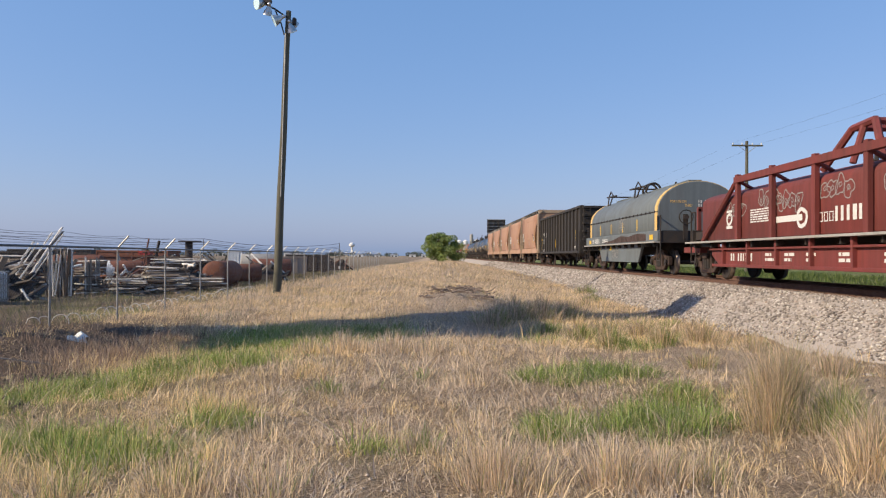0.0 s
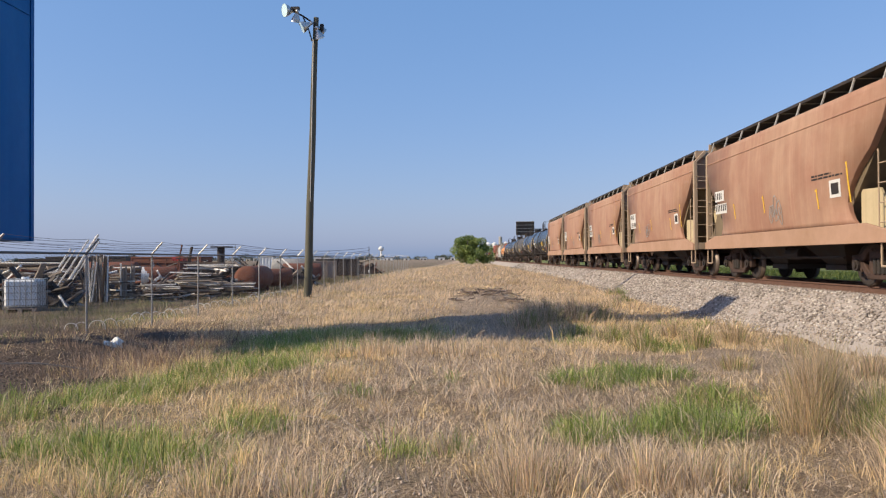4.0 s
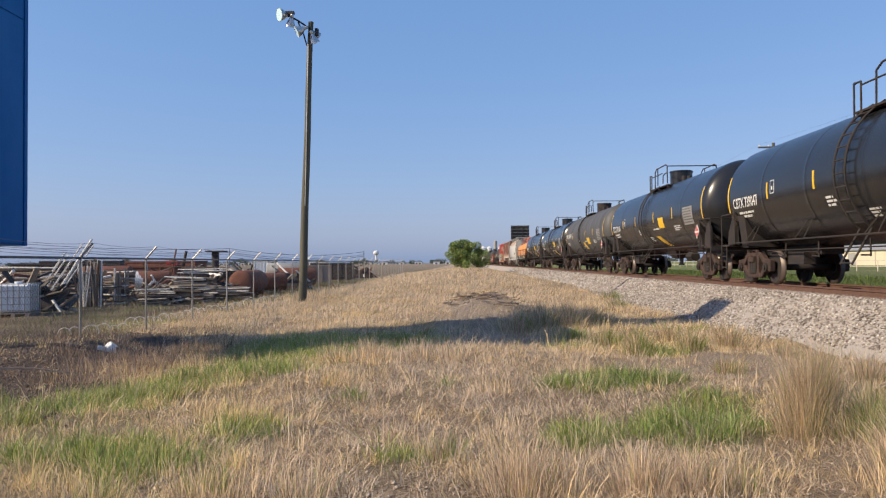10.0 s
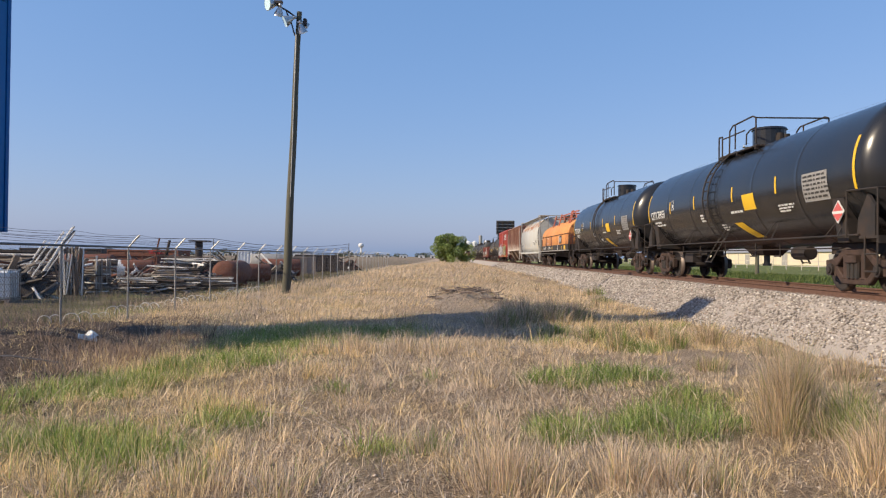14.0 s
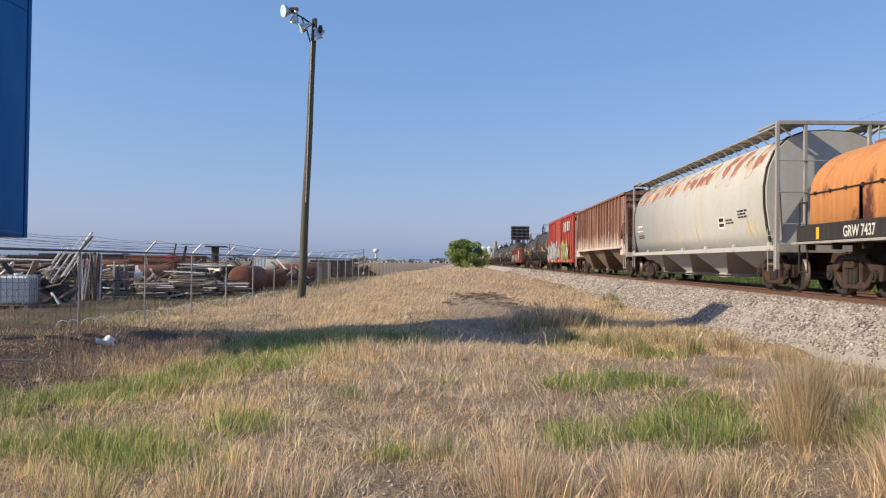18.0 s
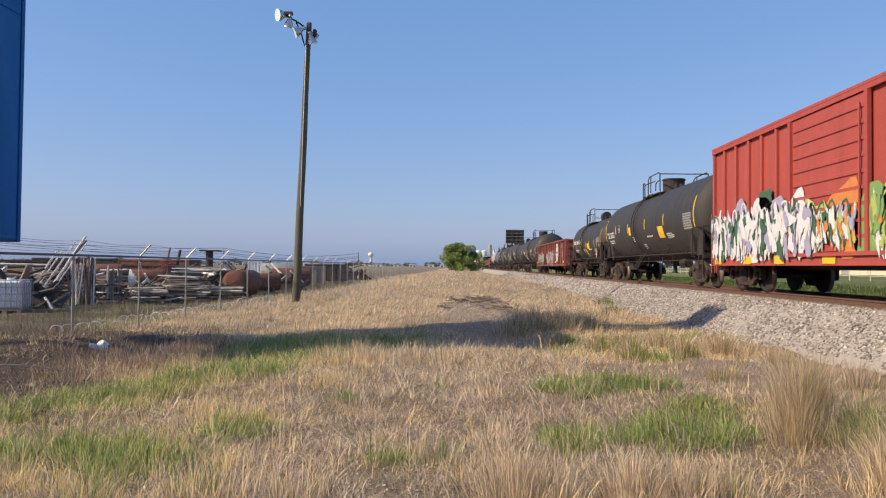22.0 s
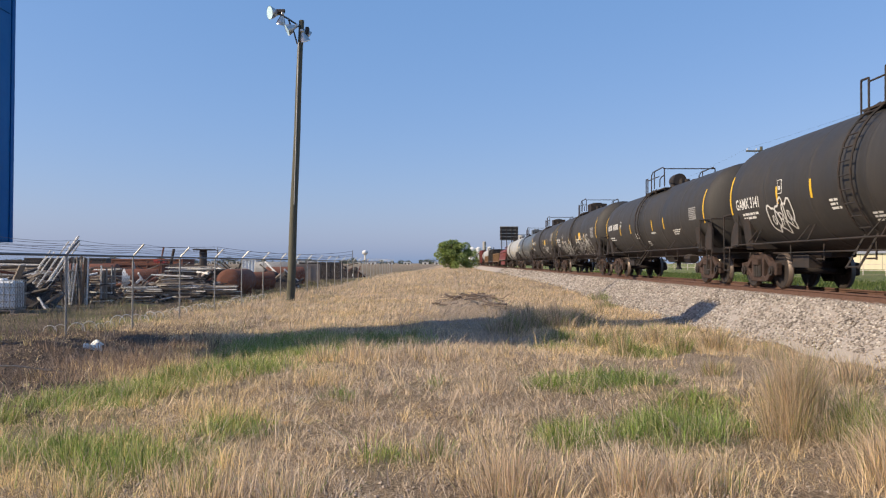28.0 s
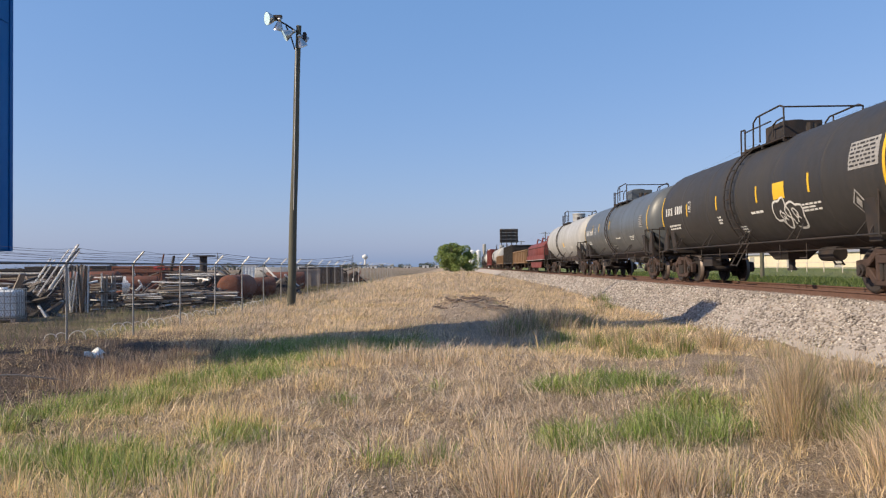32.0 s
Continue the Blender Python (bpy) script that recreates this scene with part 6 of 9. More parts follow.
def grey_coil_car(y0, y1):
    rng = random.Random(78)
    car, L, hh, hood, sill = coil_car(y0, y1, "weathered blue-grey coil car with a rounded hood and yellow end bands", "coil_grey", "coil_grey", 1.58, 3.42, "pale_yellow", (), hood_at=(5.9, -0.15))
    for feet, a, b in (((4.1,), 4.9, 3.0), ((-0.9,), 0.4, -2.2)):
        bm = bmesh.new()
        for x in (-1, 1):
            for y in feet:
                for d in (-0.42, 0.42):
                    tube(bm, (x * 1.0, y, 2.8), (x * 0.82, y + d, 3.66), 0.035, 5)
                tube(bm, (x * 0.82, y - 0.42, 3.66), (x * 0.82, y, 3.88), 0.03, 5)
                tube(bm, (x * 0.82, y + 0.42, 3.66), (x * 0.82, y, 3.88), 0.03, 5)
            tube(bm, (x * 0.82, a, 3.66), (x * 0.82, b, 3.6), 0.045, 5)
        tube(bm, (-0.82, a - 0.3, 3.66), (0.82, a - 0.3, 3.66), 0.04, 5)
        part("stacking_bracket", bm, M["frame"], car, "dark steel stacking bracket")
    web = wall_skin(-1.46)
    for on, y0, y1, z0, z1 in [(hood, y - 0.05, y + 0.05, 1.68, 2.14) for y in (3.4, 1.14, -0.98, -3.28)] + [(sill, y - 0.22, y + 0.22, 1.28, 1.46) for y in (5.3, -5.6)] + [(web, hh - 2.3, hh - 1.95, 0.98, 1.1), (web, hh - 4.7, hh - 4.3, 0.95, 1.08)]:
        bm = bmesh.new()
        patch(bm, on, y0, y1, z0, z1)
        part("reflective_stripe", bm, M["yellow"], car)
    bm = bmesh.new()
    bars(bm, sill, hh - 1.2, 1.28, 9, 0.22, rng, 0.008, (2,))
    lines_of(bm, sill, hh - 3.4, 1.4, 2, 1.2, 0.05, rng)
    part("lettering", bm, M["mark_white"], car)
    bm = bmesh.new()
    end = lambda y, z, lift=0.006: Vector((-y, -hh - 0.155 - lift, z))
    letters(bm, end, 1.05, 2.62, "FOR USE ON", 0.09)
    letters(bm, end, 0.52, 2.48, "THRU", 0.09)
    part("end_lettering", bm, M["pale_yellow"], car)
    bm = bmesh.new()
    for z in (2.62, 2.48):
        bars(bm, end, 0.02, z, 9, 0.1, rng, 0.006, (2,))
    bars(bm, end, -0.3, 1.86, 9, 0.13, rng, 0.006, (2,))
    part("end_lettering", bm, M["mark_white"], car)
    bm = bmesh.new()
    fill(bm, sill, [(2.6, 1.25), (-4.9, 1.25), (-4.9, 1.50), (-3.6, 1.56), (-2.6, 1.46), (-1.0, 1.53), (0.4, 1.38), (1.5, 1.33)], 0.004)
    part("rust_run", bm, M["truck"], car, "brown rust along the side sill")
    outline_letters(car, hood, hh - 6.2, 1.75, 3, 0.4, 0.5, rng, M["mark_dim"], "chalk_scrawl", "faint chalked scrawl", 0.03)
    outline_letters(car, wall_skin(-1.46), 1.0, 0.6, 3, 0.4, 0.4, rng, M["mark_dim"], "chalk_scrawl", "faint chalked scrawl", 0.03)


def orange_coil_car(y0, y1):
    rng = random.Random(79)
    car, L, hh, hood, sill = coil_car(y0, y1, "faded orange coil car with rusty dented hood on a black frame", "coil_orange", "gon_black", 1.56, 3.38, None, (), False)
    for posts, bar in (((3.4, 0.6), (0.6, -3.1)), ((-4.0, -4.6), (-4.4, -6.6))):
        for y in posts:
            bm = bmesh.new()
            for x in (-1, 1):
                tube(bm, (x * 1.14, y - 0.3, 2.85), (x * 0.82, y, 3.92), 0.055, 6)
            tube(bm, (-0.82, y, 3.72), (0.82, y, 3.72), 0.045, 6)
            part("stacking_post", bm, M["bracket_red"], car, "rusty red stacking post")
        for x in (-0.82, 0.82):
            bm = bmesh.new()
            tube(bm, (x, bar[0], 3.82), (x, bar[1], 3.78), 0.045, 6)
            tube(bm, (x, bar[0] - 0.9, 3.8), (x, bar[0] - 1.5, 3.35), 0.035, 6)
            part("stacking_bar", bm, M["bracket_red"], car, "rusty red stacking bar")
    for y in (1.7, -5.2):
        bm = bmesh.new()
        pts = [(0.42 * math.cos(math.pi * k / 10), y, 3.34 + 0.58 * math.sin(math.pi * k / 10)) for k in range(11)]
        for d in (-0.16, 0.16):
            pipe(bm, [(q[0], q[1] + d, q[2]) for q in pts], 0.05, 6)
        for q in pts:
            tube(bm, (q[0], y - 0.16, q[2]), (q[0], y + 0.16, q[2]), 0.06, 6)
        part("lifting_ring", bm, M["frame"], car, "black lifting hoop")
    for y in (hh - 0.6, hh - 6.4, -hh + 2.2):
        bm = bmesh.new()
        patch(bm, sill, y - 0.07, y + 0.07, 1.24, 1.5)
        part("reflective_stripe", bm, M["yellow"], car)
    bm = bmesh.new()
    letters(bm, sill, hh - 1.7, 1.26, "GRW 7437", 0.22)
    patch(bm, sill, hh - 4.3, hh - 4.2, 1.22, 1.52)
    lines_of(bm, sill, hh - 4.5, 1.42, 2, 1.6, 0.06, rng)
    ribbon(bm, hood, [(hh - 3.7, 1.75), (hh - 3.1, 1.75), (hh - 3.1, 2.15), (hh - 3.7, 2.15)], 0.05)
    patch(bm, hood, -2.62, -2.5, 1.58, 2.3)
    patch(bm, sill, -2.62, -2.5, 1.2, 1.56)
    outline = part("lettering", bm, M["mark_white"], car)
    bm = bmesh.new()
    patch(bm, hood, -3.75, -2.7, 1.66, 2.22)
    plate = part("emblem_plate", bm, M["truck"], car, "dark brown emblem plate")
    bm = bmesh.new()
    bars(bm, hood, -2.85, 1.78, 3, 0.3, rng, 0.010)
    part("emblem_bars", bm, M["mark_white"], plate)
    bm = bmesh.new()
    patch(bm, sill, -6.0, -5.3, 1.22, 1.5)
    part("yellow_notice", bm, M["yellow"], car, "yellow square panel")
    bm = bmesh.new()
    for y, w in ((1.2, 0.35), (2.0, 0.16), (hh - 2.2, 0.08), (-5.6, 0.1), (-6.1, 0.14), (4.4, 0.1)):
        o = [(y - w, 1.6), (y + w, 1.6), (y + w * 0.8, 2.3), (y - w * 0.5, 2.31)]
        fill(bm, hood, o, 0.006)
    part("rust_run", bm, paint("rust_run", (0.17, 0.05, 0.03), (0.3, 0.12, 0.06), 0.6, 0.9, 0, False, 4), car, "dark rust runs")


red_coil_car(5.2, 25.0)
grey_coil_car(26.0, 39.7)
car, L, e = gondola(39.7, 58.1, M["gon_black"], "black high-sided ribbed open hopper car", 0.86, 3.46, 15, 1.2, name="open_hopper_car")
bm = bmesh.new()
rng = random.Random(4)
letters(bm, wall_skin(-1.53), e - 1.33, 2.12, "OMNX", 0.27, 0.008, 0.66)
letters(bm, wall_skin(-1.53), e - 1.33, 1.62, "10210", 0.27, 0.008, 0.66)
ribbon(bm, wall_skin(-1.53), [(e - 2.78, 2.0), (e - 3.03, 2.0), (e - 3.03, 2.36), (e - 2.78, 2.36)], 0.03)
lines_of(bm, wall_skin(-1.53), e - 1.2, 1.12, 2, 0.8, 0.06, rng)
lines_of(bm, wall_skin(-1.53), -e + 2.1, 1.2, 2, 1.2, 0.05, rng)
part("lettering", bm, M["mark_white"], car)
bm = bmesh.new()
patch(bm, wall_skin(-1.53), -e + 1.65, -e + 1.75, 1.55, 2.25)
patch(bm, wall_skin(-1.53), e - 0.55, e - 0.46, 1.1, 1.95)
for y in (e - 4.3, e - 7.0, e - 9.8, e - 12.2):
    patch(bm, wall_skin(-1.53), y - 0.05, y + 0.05, 1.25, 1.75)
part("reflective_stripe", bm, M["yellow"], car)
for y in (-4.5, -1.5, 1.5, 4.5):
    bm = bmesh.new()
    chute(bm, y, 1.3, 0.9, 0.55, 1.0, 0.4)
    part("discharge_hopper", finish(bm), M["frame"], car)

H0, HP = 58.1, 11.98
for k in range(5):
    cement_hopper(H0 + HP * k, H0 + HP * (k + 1), "dusty tan covered cement hopper with curved side sheets", 11 + k)

TP = 17.28
T0 = 118.25
GLOSS, GREY = "glossy black tank car with yellow notice panels", "faded charcoal tank car with yellow notice panels"
for k, (mat, lab) in enumerate((("tank_gloss", GLOSS), ("tank_gloss", GLOSS), ("tank_grey", GREY), ("tank_gloss", GLOSS), ("tank_gloss", GLOSS))):
    if k == 2:
        panels = [(-0.65, 1.5, 0.62, 0.42, 0.3), (-2.15, 1.78, 0.9, 0.4, 0.05)]
        tick = [(4.25, 2.26), (1.65, 2.26), (-1.3, 2.26), (-4.0, 2.26)]
    else:
        panels = [(-2.25, 1.98, 0.76, 0.42, 0.04), (-1.68, 1.27, 0.55, 0.42, 0.6)]
        tick = [(4.6, 2.26), (2.05, 2.26), (-1.15, 2.26), (-3.9, 2.26)]
    tank_car(T0 + TP * k, T0 + TP * (k + 1), mat, lab, 1.5, 2.5, 40 + k, -0.4, "round", None, panels, tick, True, (-5.8, 1.95, 1.1, 0.62), ("CBTX 739047", "CTCX 731401", 11, "CBTX 739059", "CTCX 301188")[k], True)
orange_coil_car(204.6, 219.7)
round_hopper(219.7, 236.9)
ribbed_hopper(236.9, 253.9)
boxcar(253.9, 270.1)
tank_car(270.1, 287.1, "tank_black", "matt black tank car with yellow panels and white stencils", 1.53, 2.47, 61, -0.05, "round", None,
         [(1.95, 2.12, 0.5, 0.36, 0), (-3.1, 1.82, 0.75, 0.45, 0.05)], [(2.36, 2.22), (-0.72, 2.26), (-3.57, 2.3), (4.9, 2.26)], True, (-6.5, 2.0, 0.9, 0.55), "TILX 258252")
tank_car(287.1, 299.2, "tank_black", "short black tank car with pale spill streaks", 1.37, 2.25, 62, -0.05, "small", None,
         [(-0.75, 1.75, 0.7, 0.36, 0), (0.1, 1.42, 0.3, 0.36, 0.15)], [(0.0, 1.85), (-1.1, 1.85), (-2.85, 1.85), (2.0, 1.82), (3.55, 1.8)], True, (-3.95, 1.85, 0.9, 0.5), 10, True)
car, L, e = gondola(299.2, 319.7, M["maroon"], "maroon ribbed gondola car with faded graffiti and a round emblem", 0.72, 2.66, 17, 0.8)
rng = random.Random(8)
on = wall_skin(-1.626)
g1, g2 = plain("spray_mint", (0.18, 0.42, 0.34), 0.6), plain("spray_chalk", (0.44, 0.44, 0.40), 0.6)
spray(car, on, e - 1.6, 0.9, 4.6, 0.95, [g2, g1, M["maroon"]], rng, 80)
spray(car, on, e - 7.6, 0.85, 5.2, 1.05, [g2, M["maroon"]], rng, 90)
bm = bmesh.new()
fill(bm, on, blob(-e + 4.3, 1.75, 0.72, 0.72, rng, 24, 0.02), 0.02)
emb = part("round_emblem", bm, M["mark_white"], car, "white round emblem")
bm = bmesh.new()
ribbon(bm, on, blob(-e + 4.3, 1.75, 0.52, 0.52, rng, 20, 0.04), 0.07, 0.025)
patch(bm, on, -e + 3.8, -e + 4.8, 1.7, 1.8, 0, 0.025)
patch(bm, on, -e + 4.25, -e + 4.35, 1.3, 2.2, 0, 0.025)
part("emblem_cross", bm, M["maroon"], emb)
for y in (-e + 0.9, -e + 5.2, 0.0, e - 1):
    bm = bmesh.new()
    patch(bm, on, y - 0.35, y + 0.35, 0.95, 1.09)
    part("reflective_stripe", bm, M["yellow"], car)
bm = bmesh.new()
lines_of(bm, on, -e + 2.0, 2.3, 3, 0.5, 0.08, rng)
ribbon(bm, on, [(-e + 1.4, 1.3), (-e + 1.8, 1.3), (-e + 1.8, 1.9), (-e + 1.4, 1.9)], 0.05)
patch(bm, on, -e + 1.5, -e + 1.7, 1.4, 1.8)
bars(bm, on, e - 0.4, 1.9, 4, 0.2, rng)
part("lettering", bm, M["mark_dim"], car)

BK = "matt black tank car with yellow panels and worn lettering"
tank_car(319.7, 335.9, "tank_black", BK, 1.53, 2.46, 63, -0.5, "round", None, [(-1.6, 2.1, 0.5, 0.35, 0)], [(-0.8, 2.1), (-2.6, 2.1), (3.9, 2.1), (2.2, 2.1)], True, (-5.9, 2.0, 0.8, 0.5), "GAMX 3141",
         graffiti=[(4.6, 1.45, 3, 0.5, 0.7)])
tank_car(335.9, 353.0, "tank_black", "matt black tank car with worn white lettering", 1.46, 2.38, 64, -0.3, "small", None, [], [(4.28, 1.95), (2.36, 1.95), (-1.2, 1.95), (-2.8, 1.95)], True, (-6.2, 2.1, 0.7, 0.4), 10)
tank_car(353.0, 370.7, "tank_black", "matt black tank car with large white outline graffiti", 1.55, 2.5, 65, -0.75, "box", None, [(-2.4, 2.1, 0.66, 0.42, 0)], [(-1.1, 1.98), (-3.9, 2.0), (1.85, 1.95), (4.65, 2.02)], True, (-6.4, 2.1, 0.8, 0.55), "GAMX 3147",
         graffiti=[(5.3, 1.2, 5, 1.1, 0.95), (-0.9, 1.15, 5, 1.05, 1.1)])
tank_car(370.7, 387.4, "tank_black", BK, 1.54, 2.48, 66, -0.75, "box", None, [(-2.7, 2.18, 0.62, 0.4, 0)], [(-1.4, 2.2), (-4.2, 2.2), (1.5, 2.22), (4.25, 2.22)], True, (-6.4, 2.45, 1.05, 0.55), 9,
         diagonal=(-6.0, 1.82), graffiti=[(-2.3, 1.45, 2, 0.75, 0.72)])
tank_car(387.4, 403.8, "tank_slate", "satin slate-grey tank car with white lettering", 1.47, 2.42, 67, -0.5, "box", None, [], [(4.6, 2.4), (2.9, 2.4), (0.3, 2.4)], True, (-5.9, 2.2, 0.5, 0.5), 9)
tank_car(403.8, 421.0, "tank_pale", "pale grey tank car with dark saddles", 1.47, 2.42, 68, 0.35, "round", None, [(-1.0, 1.9, 0.4, 0.3, 0)], [], False, None, 0)
coil_car(421.0, 436.0, "oxide red coil car with a rounded hood", "coil_red", "coil_red", 1.52, 2.9, None, (-4, 0, 4), True)
M["ochre"] = paint("ochre_paint", (0.20, 0.12, 0.06), (0.12, 0.07, 0.04), 0.6, 0.7)
gondola(436.0, 453.5, M["ochre"], "ochre gondola car with a dark heaped load", 0.9, 2.3, 9, 0.8, load=0.55)
gondola(453.5, 470.5, M["gon_black"], "black high-sided ribbed open hopper car", 0.9, 3.3, 13, 0.9, load=0.3, name="open_hopper_car")
gondola(470.5, 487.5, M["ochre"], "ochre gondola car with a dark heaped load", 0.9, 2.2, 9, 0.8, load=0.5)
tank_car(487.5, 504.5, "tank_pale", "pale grey tank car with dark saddles", 1.47, 2.42, 69, 0.35, "round", None, [], [], False, None, 0)
gondola(504.5, 521.5, M["coil_red"], "dark red high-sided open hopper car", 0.8, 3.9, 12, 0.9, name="open_hopper_car")
tank_car(521.5, 538.5, "white_rust", "white tank car with grey saddles", 1.47, 2.42, 70, 0.35, "round", None, [], [], False, None, 0)
tank_car(538.5, 555.5, "tank_black", BK, 1.47, 2.42, 71, 0.35, "round", None, [], [], True, None, 8)


# ---------------------------------------------------------------- floodlight pole
def lamp_pole():
    t = thing("floodlight_pole", "tall weathered wooden pole with a cluster of floodlights", "light pole")
    bm = bmesh.new()
    pts = [(-6.54 + 0.40 * k / 8 + 0.012 * math.sin(k * 1.7), 30.0, -0.3 + 11.85 * k / 8) for k in range(9)]
    for k in range(8):
        tube(bm, pts[k], pts[k + 1], 0.175 - 0.009 * k, 14, 0.175 - 0.009 * (k + 1), False)
    bmesh.ops.remove_doubles(bm, verts=bm.verts, dist=0.03)
    part("pole", bm, M["wood_pole"], t, "", True)
    bm = bmesh.new()
    pipe(bm, [(-6.17, 29.88, 11.25), (-6.62, 29.8, 11.55), (-7.05, 29.75, 11.76), (-7.2, 29.75, 11.78)], 0.035, 8)
    pipe(bm, [(-6.28, 29.88, 10.55), (-6.40, 29.82, 11.0), (-6.62, 29.8, 11.5)], 0.03, 8)
    pipe(bm, [(-6.14, 30.1, 11.2), (-5.95, 30.1, 11.1), (-5.93, 30.1, 10.9)], 0.03, 8)
    part("bracket", bm, M["dark_steel"], t, "dark steel bracket arm")
    bm = bmesh.new()
    box(bm, -7.12, -6.76, 29.68, 29.84, 11.78, 11.92)
    box(bm, -5.98, -5.84, 30.0, 30.2, 11.0, 11.3)
    part("ballast_box", finish(bm, 0.02), M["dark_steel"], t)
    for (x, y, z), d, sz in (((-7.22, 29.7, 11.76), (-0.75, -0.6, -0.15), 0.27), ((-6.90, 29.75, 11.46), (-0.25, 0.35, -0.9), 0.2), ((-6.52, 29.7, 11.12), (-0.8, -0.25, -0.45), 0.24), ((-6.0, 29.9, 10.82), (0.3, 0.2, -0.9), 0.2), ((-6.0, 30.2, 11.1), (0.6, 0.5, -0.5), 0.2)):
        d = Vector(d).normalized()
        c = Vector((x, y, z))
        bm = bmesh.new()
        prev, pr = c - d * 0.26, 0.07
        for k, rr in ((0.08, 0.09), (0.16, 0.14), (0.28, 0.21), (0.42, 0.26)):
            q = c - d * 0.26 + d * k
            tube(bm, prev, q, pr * sz / 0.26, 16, rr * sz / 0.26, False)
            prev, pr = q, rr
        tube(bm, c - d * 0.34, c - d * 0.2, 0.07, 10)
        shade = part("shade", bm, M["alu"], t, "bell-shaped metal reflector", True)
        bm = bmesh.new()
        tube(bm, prev - d * 0.015, prev, 0.245 * sz / 0.26, 16)
        part("glass", bm, M["lens"], shade, "pale lamp glass")
    bm = bmesh.new()
    tube(bm, (-6.36, 29.83, 4.0), (-6.22, 29.86, 10.6), 0.02, 6)
    part("conduit", bm, M["galv"], t)


lamp_pole()


# ---------------------------------------------------------------- pylon sign
def pylon_sign():
    """A tall sign standing side-on in the yard: its broad face looks at the track."""
    t = thing("pylon_sign", "tall blue metal sign cabinet raised on steel posts", "sign")
    x, ya, yb, lo, hi = -9.57, 11.9, 16.0, 2.08, 8.4
    bm = bmesh.new()
    box(bm, x - 0.6, x, yb - 1.5, yb, lo, 12.2)
    part("column", finish(bm, 0.01), M["blue"], t)
    # unseen near section, added and sized to shape the shadow on the grass
    bm = bmesh.new()
    box(bm, x - 0.6, x, ya, yb - 1.502, 3.3, hi)
    part("cabinet", finish(bm, 0.01), M["blue"], t)
    # panels differ from the cabinet by a brighter blue that stands for light
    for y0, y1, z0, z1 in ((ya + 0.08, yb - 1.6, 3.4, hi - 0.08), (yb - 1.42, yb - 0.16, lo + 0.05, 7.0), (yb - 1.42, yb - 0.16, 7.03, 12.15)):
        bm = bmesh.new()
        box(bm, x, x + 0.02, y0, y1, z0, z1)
        part("face_panel", finish(bm, 0.004), M["blue_lit"], t, "blue face panel coloured brighter as if lit")
    bm = bmesh.new()
    box(bm, x + 0.002, x + 0.03, yb - 0.12, yb - 0.002, lo, 12.2)
    part("edge_trim", finish(bm, 0.004), M["blue"], t)
    for y in (12.7, 13.6):
        bm = bmesh.new()
        tube(bm, (x - 0.3, y, -0.4), (x - 0.3, y, 3.4), 0.16, 14)
        part("post", bm, M["dark_steel"], t)


# lit copy of the sign's blue: same paint, brightness put into the colour
M["blue_lit"] = paint("sign_blue_lit", (0.001, 0.13, 0.38), (0.001, 0.08, 0.27), 0.3, 0.5, 0, True, 0.6)
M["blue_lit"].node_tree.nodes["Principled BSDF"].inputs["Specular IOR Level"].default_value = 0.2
pylon_sign()


